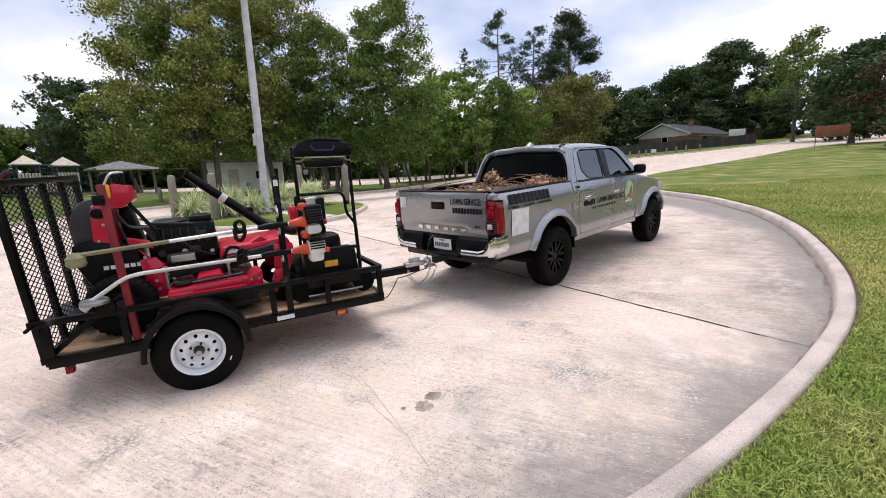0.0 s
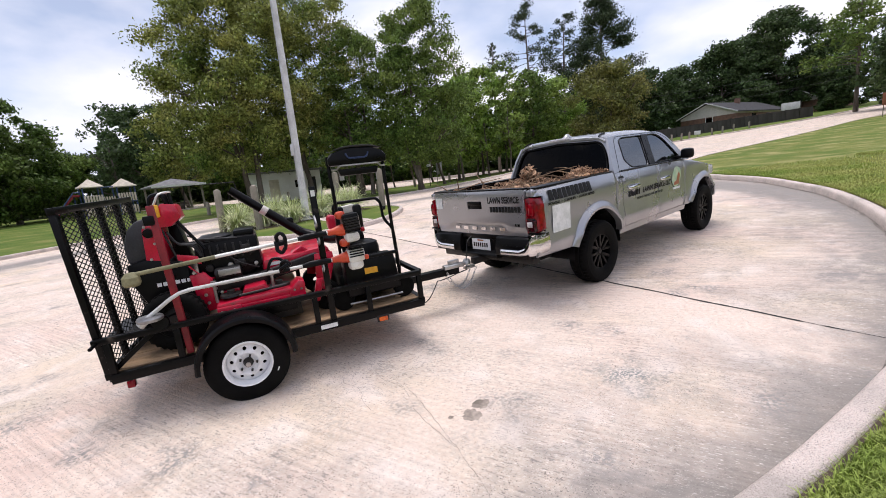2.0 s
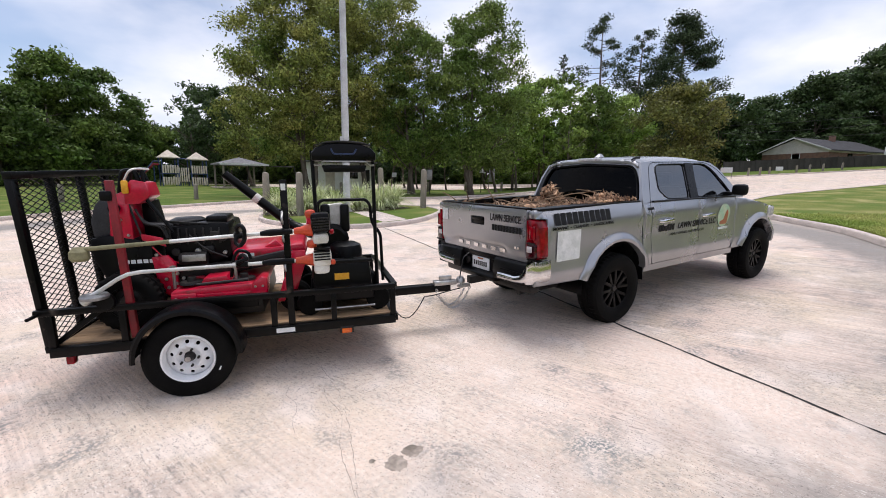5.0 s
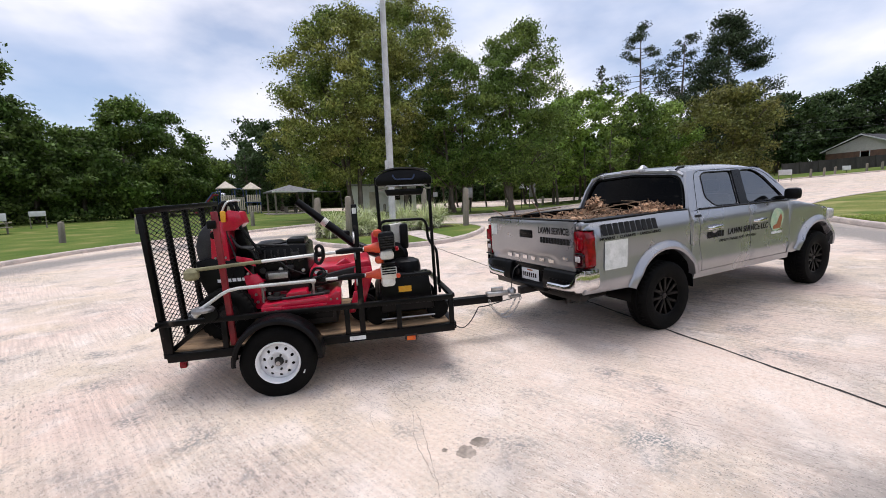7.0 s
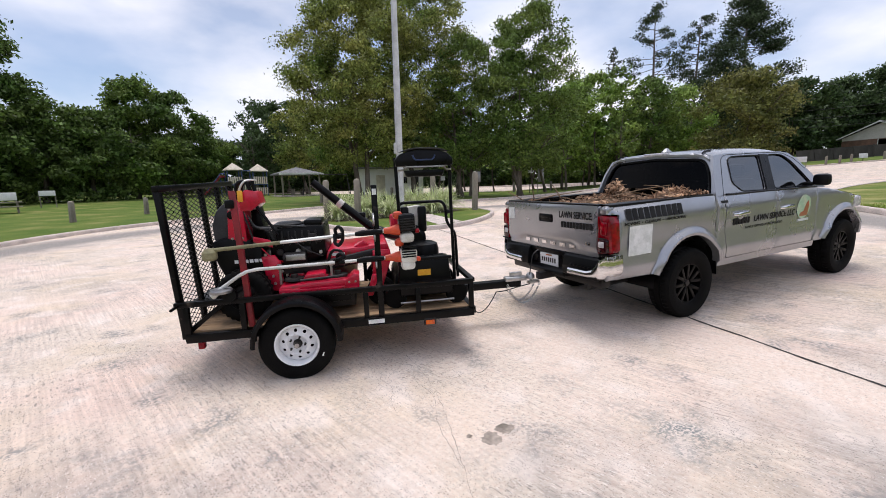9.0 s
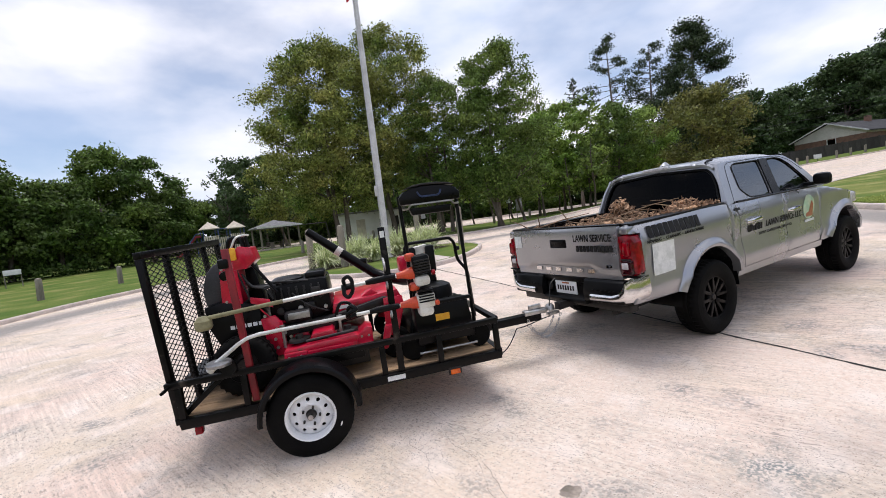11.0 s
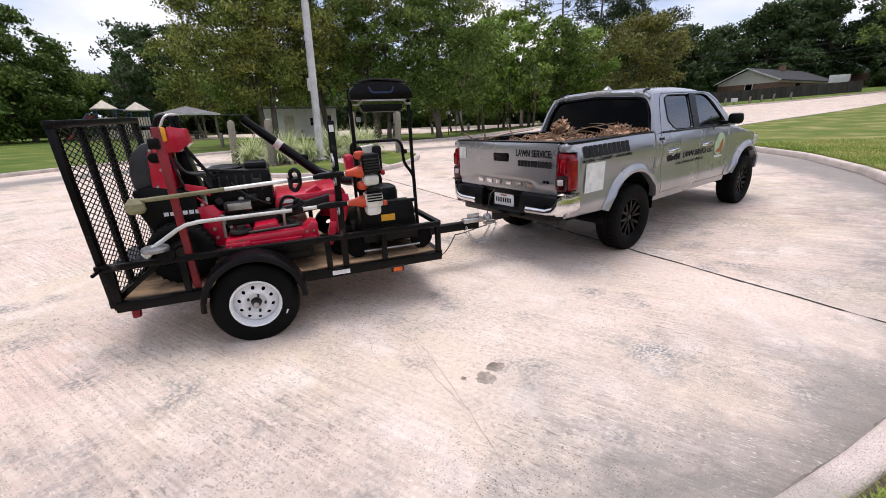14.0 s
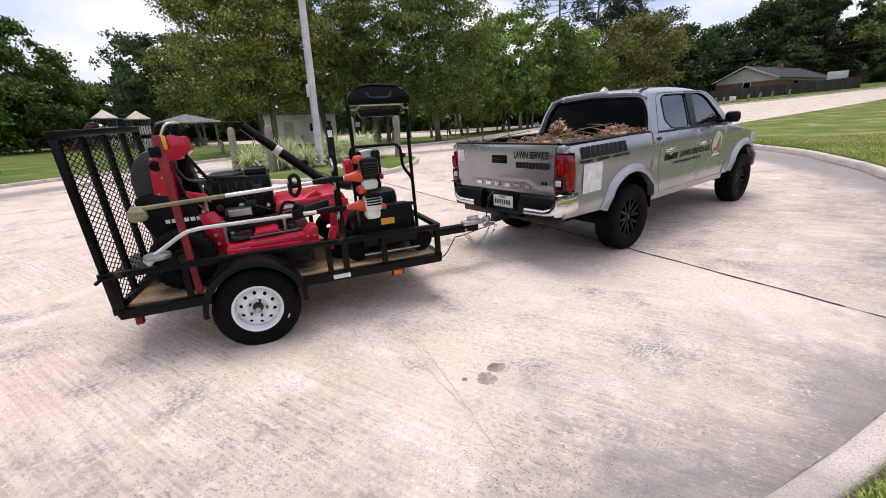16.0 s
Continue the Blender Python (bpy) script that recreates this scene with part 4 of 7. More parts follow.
# cab back and rear window
def back_map(y, z):
    return Vector((0.445 + 0.30 * max(0, z - 1.27) + 0.04 * (y / 0.8) ** 2, y, z))
BACK = [(-0.86, 0.82), (0.86, 0.82), (0.865, 1.26), (0.797, 1.48), (0.722, 1.69), (0.695, 1.722), (0.55, 1.765), (0.0, 1.785), (-0.55, 1.765), (-0.695, 1.722), (-0.722, 1.69), (-0.797, 1.48), (-0.865, 1.26)]
WIN_B = rounded([(-0.775, 1.25), (0.775, 1.25), (0.715, 1.52), (0.625, 1.68), (0.0, 1.715), (-0.625, 1.68), (-0.715, 1.52)], 0.08)
bm = panel(BACK, back_map, 0.1, (WIN_B,))
thicken(bm, (0.03, 0, 0))
bmesh.ops.recalc_face_normals(bm, faces=bm.faces)
part("cab_back", bm, PAINT, truck)
bw = part("rear_window", facing(panel(WIN_B, lambda y, z: back_map(y, z) + Vector((0.012, 0, 0)), 0.12), (-1, 0, 0)), TINT, truck, "black tinted rear window")
fr = bmesh.new()
tube(fr, [back_map(y, z) + Vector((-0.003, 0, 0)) for y, z in WIN_B], 0.016, 6, closed=True)
part("window_trim", fr, BLACKPLASTIC, bw)
bm = bxs(0.562, 0.62, -0.17, 0.17, 1.755, 1.795, 0.012)
part("brake_light", bm, CLEARLENS, truck, "high brake light with a clear lens")
for s in (1, -1):
    bm = bmesh.new()
    tube(bm, [(0.572, s * 0.605, 1.755), (0.63, s * 0.59, 1.776), (0.76, s * 0.58, 1.788)], 0.010, 6)
    part("roof_channel", bm, BLACKPLASTIC, truck, "black strip in the roof groove")

# cabin: seats seen dimly through the glass
part("cab_floor", bxs(0.5, 2.6, -0.80, 0.80, 0.60, 0.66), BLACKPLASTIC, truck)
part("dashboard", bxs(2.25, 2.7, -0.78, 0.78, 0.95, 1.22, 0.05), BLACKPLASTIC, truck)
for x in (0.85, 1.65):
    for y in (-0.38, 0.38):
        bm = bmesh.new()
        box(bm, x - 0.14, x, y - 0.25, y + 0.25, 0.9, 1.42, 0.05)
        box(bm, x - 0.13, x - 0.03, y - 0.13, y + 0.13, 1.44, 1.60, 0.035)
        box(bm, x, x + 0.45, y - 0.25, y + 0.25, 0.85, 1.0, 0.05)
        part("seat", bm, BLACKPLASTIC, truck, "dark cloth seat")
bm = lathes([(0.17, -0.015), (0.185, 0.0), (0.17, 0.015), (0.155, 0.0), (0.17, -0.015)], 24, "X", (2.12, 0.38, 1.17))
part("steering_wheel", bm, BLACKPLASTIC, truck)

# load bed
part("bed_floor", bxs(-1.12, 0.42, -0.72, 0.72, 0.80, 0.83), BLACKPLASTIC, truck)
for s in (1, -1):
    part("bed_wall", bxs(-1.12, 0.42, *sorted((s * 0.70, s * 0.73)), 0.83, 1.285), BLACKPLASTIC, truck)
    bm = bmesh.new()
    box(bm, -1.10, 0.43, -0.845, -0.69, 1.287, 1.312, 0.010)
    part("bed_rail", bm if s > 0 else mirror_y(bm), BLACKPLASTIC, truck, "black plastic rail cap")
part("bed_front", bxs(0.40, 0.43, -0.72, 0.72, 0.83, 1.29), BLACKPLASTIC, truck)

# tailgate
def gate_x(y, z):
    x = -1.165 - 0.012 * (1 - (y / 0.75) ** 2)
    if z > 1.24:
        x += 0.10 * (z - 1.24)
    e = 0.935 - 0.05 * min(1, max(0, (abs(y) - 0.40) / 0.12))
    if z < e:
        x += 0.028 * min(1, (e - z) / 0.03)
    return x
GATE = rounded([(-0.742, 0.795), (0.742, 0.795), (0.748, 1.305), (-0.748, 1.305)], 0.03)
HND = rounded([(-0.12, 1.10), (0.12, 1.10), (0.12, 1.19), (-0.12, 1.19)], 0.02)
bm = panel(GATE, lambda y, z: Vector((gate_x(y, z), y, z)), 0.03, (HND,))
thicken(bm, (0.05, 0, 0))
bmesh.ops.recalc_face_normals(bm, faces=bm.faces)
tailgate = part("tailgate", bm, PAINT, truck, "closed silver tailgate")
bm = bxs(-1.165, -1.145, -0.125, 0.125, 1.095, 1.195, 0.004)
part("handle_recess", bm, BLACKPLASTIC, tailgate)
bm = bxs(-1.186, -1.166, -0.10, 0.10, 1.145, 1.185, 0.008)
part("tailgate_handle", bm, BLACKPLASTIC, tailgate, "black tailgate handle")
part("tailgate_cap", bxs(-1.165, -1.09, -0.745, 0.745, 1.302, 1.318, 0.006), BLACKPLASTIC, tailgate)
REAR_FACE = Matrix(((0, 0, -1, 0), (-1, 0, 0, 0), (0, 1, 0, 0), (0, 0, 0, 1)))
def rear_at(y, z, x=-1.181):
    return Matrix.Translation((x, y, z)) @ REAR_FACE
lettering("lettering", "LAWN SERVICE:", 0.098, rear_at(-0.455, 1.195, -1.178), DECALBLACK, tailgate, 0.68, bold=0.002)
bars("lettering", [(-0.225 + 0.045 * i, -0.188 + 0.045 * i) for i in range(10)], 0.062, rear_at(-0.475, 1.095, -1.179), DECALBLACK, tailgate, "black bars of a number")
bars("badge", [(-0.42 + 0.15 * i, -0.34 + 0.15 * i) for i in range(6)], 0.038, rear_at(-0.02, 0.868, -1.156), CHROME, tailgate, "pressed maker's letters")
bars("badge", [(-0.03, 0.0), (0.01, 0.04)], 0.028, rear_at(-0.62, 0.925, -1.172), CHROME, tailgate, "small chrome badge")
part("sticker", bxs(-1.1755, -1.172, 0.60, 0.715, 1.10, 1.235), DECALWHITE, tailgate, "white printed sticker")

# tail lights
for s in (1, -1):
    light = [(-0.748, 0.845), (-0.748, 1.205), (-0.80, 1.215), (-0.855, 1.20), (-0.882, 1.14), (-0.895, 0.87), (-0.87, 0.845)]
    base = extrude([(p[0], p[1]) for p in light], "x", -1.165, -1.02, 0.008)
    for v in base.verts:
        k = max(0, (-v.co.y - 0.80) / 0.1)
        if v.co.x < -1.1:
            v.co.x += 0.05 * k
    tl = part("tail_light", base if s > 0 else mirror_y(base), REDLENS, truck, "red tail light with a clear reversing lens")
    bm = bxs(-1.152, -1.05, -0.845, -0.75, 1.218, 1.292, 0.018)
    part("bed_corner", bm if s > 0 else mirror_y(bm), PAINT, truck)
    bm = bxs(-1.169, -1.10, -0.862, -0.752, 0.85, 0.985, 0.012)
    part("smoked_lens", bm if s > 0 else mirror_y(bm), SMOKELENS, tl, "smoked lower lens")
    bm = bxs(-1.171, -1.15, -0.85, -0.775, 1.02, 1.16, 0.02)
    part("brake_lens", bm if s > 0 else mirror_y(bm), REDLENS, tl, "brighter red inner lens")
    bm = bxs(-1.176, -1.15, -0.83, -0.762, 0.905, 0.965, 0.008)
    part("reversing_lens", bm if s > 0 else mirror_y(bm), CLEARLENS, tl, "clear lens")
    bm = bxs(-1.170, -1.15, -0.855, -0.755, 0.985, 1.00, 0.006)
    part("lamp_band", bm if s > 0 else mirror_y(bm), DARKMETAL, tl)
    bm = bxs(-1.160, -1.10, -0.905, -0.75, 0.828, 0.842, 0.003)
    part("lamp_base", bm if s > 0 else mirror_y(bm), BLACKPLASTIC, tl)

# rear bumper: a black recessed middle with the plate, chrome wings that rise at the corners
prof = [(-1.09, 0.79), (-1.155, 0.79), (-1.150, 0.745), (-1.125, 0.735), (-1.125, 0.60), (-1.19, 0.575), (-1.20, 0.555), (-1.19, 0.525), (-1.09, 0.52)]
bump = part("rear_bumper", extrude(prof, "y", -0.30, 0.30, 0.006), BLACKPLASTIC, truck, "black step bumper with chrome corners")
WING = [(0.0, -1.225, -0.40, 0.655, 0.575), (0.45, -1.228, -0.66, 0.660, 0.585), (0.60, -1.220, -0.74, 0.685, 0.592), (0.72, -1.205, -0.80, 0.785, 0.596), (0.82, -1.165, -0.852, 0.826, 0.60), (0.91, -1.10, -0.888, 0.832, 0.60), (1.0, -1.03, -0.897, 0.830, 0.60)]
def wing_at(u, k):
    return float(np.interp(u, [w[0] for w in WING], [w[k] for w in WING]))
for s in (1, -1):
    def corner(u, v):
        top, low = wing_at(u, 3), wing_at(u, 4)
        bulge = math.sin(math.pi * min(1, v * 1.15)) * 0.012 - 0.035 * max(0, v - 0.7) ** 1.5 / 0.164
        wrap = min(1, max(0, (u - 0.55) / 0.35))
        return Vector((wing_at(u, 1) - bulge * (1 - wrap), wing_at(u, 2) - bulge * wrap, top + (low - top) * v))
    bm = grid(36, 10, corner)
    thicken(bm, (0.035, 0, 0))
    bmesh.ops.recalc_face_normals(bm, faces=bm.faces)
    part("bumper_corner", bm if s > 0 else mirror_y(bm), CHROME, bump, "chrome corner")
    bm = extrude([(-1.09, 0.79), (-1.165, 0.79), (-1.185, 0.775), (-1.212, 0.668), (-1.205, 0.575), (-1.09, 0.56)], "y", -0.765, -0.301, 0.006)
    part("bumper_step", bm if s > 0 else mirror_y(bm), BLACKPLASTIC, bump, "black ribbed step pad")
    for i in range(7):
        bm = bxs(-1.2145, -1.190, -0.74 + 0.05 * i, -0.715 + 0.05 * i, 0.685, 0.70, 0.003)
        part("step_rib", bm if s > 0 else mirror_y(bm), BLACKPLASTIC, bump)
plate = part("number_plate", bxs(-1.140, -1.132, -0.152, 0.152, 0.60, 0.735, 0.002), WHITEPAINT, bump, "white number plate")
bars("plate_bars", [(-0.125 + 0.036 * i, -0.103 + 0.036 * i) for i in range(7)], 0.052, rear_at(0, 0.662, -1.1415), DECALBLACK, plate)
bars("plate_bars", [(-0.05, 0.05)], 0.016, rear_at(0, 0.717, -1.1415), DECALRED, plate)
sock = bmesh.new()
lathe(sock, [(0.0, 0), (0.04, 0), (0.045, 0.01), (0.04, 0.03)], 16, "X", (-1.15, 0.23, 0.67))
part("wiring_socket", sock, BLACKPLASTIC, bump)
part("hitch_receiver", bxs(-1.30, -0.9, -0.04, 0.04, 0.46, 0.54, 0.006), DARKMETAL, truck, "square steel hitch receiver")
bm = bmesh.new()
box(bm, -1.44, -1.30, -0.03, 0.03, 0.43, 0.46, 0.004)
lathe(bm, [(0.0, 0.54), (0.02, 0.535), (0.026, 0.51), (0.02, 0.487), (0.014, 0.48), (0.016, 0.46)], 14, "Z", (-1.40, 0, 0))
part("ball_mount", bm, STEEL, truck, "steel tow ball")
bm = bxs(-1.10, -0.98, -0.75, 0.75, 0.47, 0.56, 0.02)
part("rear_crossmember", bm, DARKMETAL, truck)
bm = bmesh.new()
tube(bm, [(-1.05, -0.52, 0.44), (-0.5, -0.52, 0.44), (0.2, -0.40, 0.47)], 0.032, 10)
part("exhaust_pipe", bm, DARKMETAL, truck)
for y in (-0.5, 0.5):
    part("frame_rail", bxs(-1.0, 3.9, y - 0.04, y + 0.04, 0.48, 0.60), DARKMETAL, truck)
for x in (0, 3.235):
    part("axle", tubes([(x, -0.75, TR), (x, 0.75, TR)], 0.05), DARKMETAL, truck)
bm = lathes([(0.0, -0.12), (0.09, -0.11), (0.15, 0.0), (0.09, 0.11), (0.0, 0.12)], 14, "X", (0, 0, TR))
part("differential", bm, DARKMETAL, truck)
part("fuel_tank", bxs(0.6, 2.1, -0.42, 0.42, 0.40, 0.60, 0.05), DARKMETAL, truck)
part("engine_bay", bxs(2.6, 3.9, -0.42, 0.42, 0.45, 1.05, 0.04), DARKMETAL, truck)

# road wheels
def tyre_bm(r, w, rim, lugs=44, cut=0.012):
    """A tyre with rounded shoulders and a cut tread."""
    bm = bmesh.new()
    h = w / 2
    prof = [(rim - 0.01, -h * 0.78), (rim + 0.012, -h * 0.92), (rim + (r - rim) * 0.45, -h * 1.02), (r - 0.035, -h * 0.96), (r - 0.012, -h * 0.82), (r - cut * 0.0, -h * 0.6), (r, -h * 0.33), (r - cut, -h * 0.28), (r - cut, -h * 0.2), (r, -h * 0.15), (r, h * 0.15), (r - cut, h * 0.2), (r - cut, h * 0.28), (r, h * 0.33), (r, h * 0.6), (r - 0.012, h * 0.82), (r - 0.035, h * 0.96), (rim + (r - rim) * 0.45, h * 1.02), (rim + 0.012, h * 0.92), (rim - 0.01, h * 0.78)]
    n = lugs * 2
    rings = []
    for k in range(n):
        a = 2 * math.pi * k / n
        ring = []
        for rr, hh in prof:
            q = rr - (cut if k % 2 and rr > r - 0.02 and abs(hh) > h * 0.3 else 0)
            ring.append(bm.verts.new((q * math.cos(a), hh, q * math.sin(a))))
        rings.append(ring)
    for k in range(n):
        A, B = rings[k], rings[(k + 1) % n]
        for i in range(len(prof) - 1):
            bm.faces.new((A[i], A[i + 1], B[i + 1], B[i]))
    bmesh.ops.recalc_face_normals(bm, faces=bm.faces)
    return bm
def alloy_bm():
    bm = bmesh.new()
    lathe(bm, [(0.225, 0.09), (0.225, -0.085), (0.218, -0.10), (0.205, -0.095), (0.20, -0.06), (0.195, 0.09)], 40, "Y")
    for k in range(6):
        a = 2 * math.pi * k / 6
        for d in (-0.26, 0.26):
            m = Matrix.Rotation(a, 4, "Y")
            vs = box(bm, 0.045, 0.21, -0.085, -0.04, -0.018, 0.018, 0.004)
            for v in vs:
                t = (v.co.x - 0.045) / 0.165
                v.co.z += d * t * 0.22
                v.co.y += 0.015 * (1 - t) - 0.012
                v.co = m @ v.co
    lathe(bm, [(0.0, -0.075), (0.06, -0.072), (0.075, -0.05), (0.08, 0.0)], 24, "Y")
    bmesh.ops.recalc_face_normals(bm, faces=bm.faces)
    return bm
tyre_me, alloy_me, cap_me, disc_me = None, None, None, None
for x in (0.0, 3.235):
    for s in (-1, 1):
        w = new("wheel")
        w.parent = truck
        w.matrix_local = pose(x, s * 0.80, TR, 0, 17 * (x + s), 0 if s < 0 else 180)
        if tyre_me is None:
            t1 = part("tyre", tyre_bm(TR, TW, 0.222), RUBBER, w, "black all-terrain tyre")
            t2 = part("rim", alloy_bm(), BLACKPAINT, w, "matt black alloy rim")
            t3 = part("hub_cap", lathes([(0.0, -0.086), (0.03, -0.085), (0.036, -0.07)], 18), DARKMETAL, w, "dark centre cap")
            t4 = part("brake_disc", lathes([(0.0, 0.0), (0.15, 0.0), (0.15, 0.02), (0.0, 0.02)], 24), DARKMETAL, w)
            kids = (t1, t2, t3, t4)
            tyre_me = True
        else:
            for k in kids:
                c = k.copy()
                scene.collection.objects.link(c)
                c.parent = w

# lettering along the side
def side_at(x, z, s=1):
    """A pose on the flank: letters run from the tail towards the nose."""
    y = -side_y(x, z) - 0.004
    tilt = math.atan2(side_y(x, z - 0.02) - side_y(x, z + 0.02), 0.04)
    return Matrix.Translation((x, y, z)) @ Matrix.Rotation(radians(90) - tilt, 4, "X")
bars("lettering", [(-0.40 + 0.081 * i, -0.335 + 0.081 * i) for i in range(10)], 0.115, side_at(-0.545, 1.205), DECALBLACK, truck, "black bars of a number")
lettering("lettering", "MOWING  \u2022  CLEANUPS  \u2022  LANDSCAPING", 0.040, side_at(-0.545, 1.118), DECALBLACK, truck, 1.16, bold=0.001)
bars("lettering", [(-0.16 + 0.054 * i, -0.118 + 0.054 * i) for i in range(6)], 0.074, side_at(0.88, 0.975), DECALBLACK, truck, "black bar of a name")
lettering("lettering", "LAWN SERVICE LLC", 0.102, side_at(1.545, 0.975), DECALBLACK, truck, 0.96, bold=0.002)
lettering("lettering", "FAMILY OWNED AND OPERATED", 0.044, side_at(1.34, 0.885), DECALBLACK, truck, 1.15)
bm = panel(rounded([(-0.915, 0.80), (-0.60, 0.80), (-0.60, 1.092), (-0.915, 1.092)], 0.006), lambda x, z: side_map(x, z) + Vector((0, -0.006, 0)), 0.06)
part("sticker", bm, DECALWHITE, truck, "large square white printed sticker")
def ell(cx, cz, a, b, n=28):
    return [(cx + a * math.cos(2 * math.pi * i / n), cz + b * math.sin(2 * math.pi * i / n)) for i in range(n)]
emblem = part("emblem", panel(ell(2.17, 1.03, 0.155, 0.15), lambda x, z: side_map(x, z) + Vector((0, -0.006, 0)), 0.06), DECALGREEN, truck, "round mint and cream door emblem")
part("emblem_shape", panel(rounded([(2.09, 0.91), (2.27, 0.91), (2.285, 1.04), (2.245, 1.11), (2.20, 1.05), (2.17, 0.97), (2.09, 0.955)], 0.02), lambda x, z: side_map(x, z) + Vector((0, -0.008, 0)), 0.06), DECALRED, emblem)
bars("lettering", [(-0.12, 0.12)], 0.03, side_at(2.19, 0.862), DECALWHITE, truck, "pale illegible line")
bars("badge", [(-0.055, 0.055)], 0.028, side_at(0.56, 1.215), DECALBLACK, truck, "small dark badge")

# ---- utility trailer ----
REDPAINT = mat("red_paint", (0.58, 0.004, 0.038), (0.44, 0.003, 0.026), rough=0.3, scale=5, fine=80, spec=0.4, coat=0.35, spots=(11.0, 0.63, 0.75, (0.20, 0.03, 0.025)))
REDPOSTPAINT = mat("faded_red_paint", (0.27, 0.006, 0.014), (0.15, 0.006, 0.010), rough=0.5, scale=7, fine=80)
PLANKWOOD = mat("deck_wood", (0.34, 0.22, 0.12), (0.20, 0.13, 0.075), rough=0.85, scale=3, fine=40, bump=0.5, stretch=(0.25, 3, 3), rnd=0.2)
ORANGE = mat("orange_plastic", (0.62, 0.07, 0.018), (0.48, 0.05, 0.014), rough=0.4, scale=9, fine=90)
WHITEPLASTIC = mat("white_plastic", (0.72, 0.71, 0.66), (0.55, 0.53, 0.46), rough=0.45, scale=9, fine=90)
ALU = mat("aluminium_tube", (0.72, 0.72, 0.70), (0.52, 0.51, 0.47), rough=0.42, metal=0.45, scale=6, fine=70)
DULLTUBE = mat("dirty_green_tube", (0.25, 0.23, 0.12), (0.14, 0.13, 0.07), rough=0.7, scale=7, fine=70)
BLUEPLASTIC = mat("navy_plastic", (0.02, 0.035, 0.09), (0.03, 0.05, 0.12), rough=0.35, scale=8)
CABLE = mat("cable_black", (0.015, 0.015, 0.015), rough=0.6)

D_T = Vector((0.9672, -0.2539, 0))
L_T = Vector((0.2539, 0.9672, 0))
base_t = Vector((-2.815, -0.354, 0)) + D_T * -1.14 + L_T * 0.72
trailer = empty("utility_trailer", pose(base_t.x, base_t.y, 0.0, 0, -1.2, math.degrees(math.atan2(D_T.y, D_T.x))), "black steel utility trailer with wooden deck and upright mesh ramp gate", "trailer")
X0, X1, YR, ZB, ZT = -0.87, 1.56, 0.72, 0.405, 0.685

# frame of angle iron
def angle_bar(a, b, w=0.05, t=0.006, up=1, side=1):
    """An L-section bar from a to b: one flange upright, one flat."""
    bm = bmesh.new()
    a, b = Vector(a), Vector(b)
    d = (b - a).normalized()
    n = Vector((-d.y, d.x, 0)).normalized() * side
    if abs(d.z) > 0.9:
        n = Vector((1, 0, 0)) * side
        u = Vector((0, 1, 0)) * up
    else:
        u = Vector((0, 0, 1)) * up
    sec = [(0, 0), (w, 0), (w, t), (t, t), (t, w), (0, w)]
    A = [bm.verts.new(a + n * p + u * q) for p, q in sec]
    B = [bm.verts.new(b + n * p + u * q) for p, q in sec]
    bm.faces.new(A)
    bm.faces.new(B[::-1])
    for i in range(6):
        bm.faces.new((A[i], B[i], B[(i + 1) % 6], A[(i + 1) % 6]))
    bmesh.ops.recalc_face_normals(bm, faces=bm.faces)
    return bm

for s in (1, -1):
    part("side_frame", bxs(X0, X1, s * YR - 0.03, s * YR + 0.03, ZB - 0.045, ZB + 0.025, 0.004), BLACKPAINT, trailer)
    part("top_rail", bxs(X0 - 0.06, X1, s * YR - 0.025, s * YR + 0.025, ZT - 0.025, ZT + 0.02, 0.005), BLACKPAINT, trailer, "black top rail")
    for x in (X0 + 0.02, -0.42, 0.59, 1.05, X1 - 0.02):
        part("rail_post", bxs(x - 0.022, x + 0.022, s * YR - 0.02, s * YR + 0.02, ZB + 0.02, ZT - 0.02, 0.003), BLACKPAINT, trailer)
for x, nm in ((X0, "rear_frame"), (X1, "front_frame")):
    part(nm, bxs(x - 0.03, x + 0.03, -YR + 0.031, YR - 0.031, ZB - 0.045, ZB + 0.02, 0.004), BLACKPAINT, trailer)
part("front_rail", bxs(X1 - 0.025, X1 + 0.025, -YR + 0.026, YR - 0.026, ZT - 0.02, ZT + 0.018, 0.004), BLACKPAINT, trailer)
for x in (-0.35, 0.3, 0.95):
    part("cross_member", bxs(x - 0.025, x + 0.025, -0.68, 0.68, ZB - 0.055, ZB - 0.005), BLACKPAINT, trailer)
for i in range(9):
    w = 2 * 0.685 / 9
    y = -0.685 + w * (i + 0.5)
    part("plank", bxs(X0 + 0.035, X1 - 0.035, y - w / 2 + 0.003, y + w / 2 - 0.003, ZB, ZB + 0.032, 0.003), PLANKWOOD, trailer, smooth=False)

# ramp gate: frame, uprights, expanded metal
gate = new("ramp_gate")
gate.parent = trailer
gate.matrix_local = pose(X0 + 0.03, 0.055, ZB, 1.8, -2.2, -4) @ Matrix.Diagonal((1, 1.08, 1, 1))
gate["label"] = "upright black ramp gate with expanded mesh"
GH = 1.26
part("gate_top", bxs(-0.025, 0.025, -0.70, 0.70, GH - 0.05, GH, 0.004), BLACKPAINT, gate)
part("gate_bottom", bxs(-0.025, 0.025, -0.70, 0.70, 0.0, 0.05, 0.004), BLACKPAINT, gate)
for y in (-0.675, -0.34, 0.0, 0.34, 0.675):
    w = 0.028 if abs(y) > 0.5 else 0.022
    part("gate_upright", bxs(-0.02, 0.02, y - w, y + w, 0.05, GH - 0.05, 0.004), BLACKPAINT, gate)
V, F = [], []
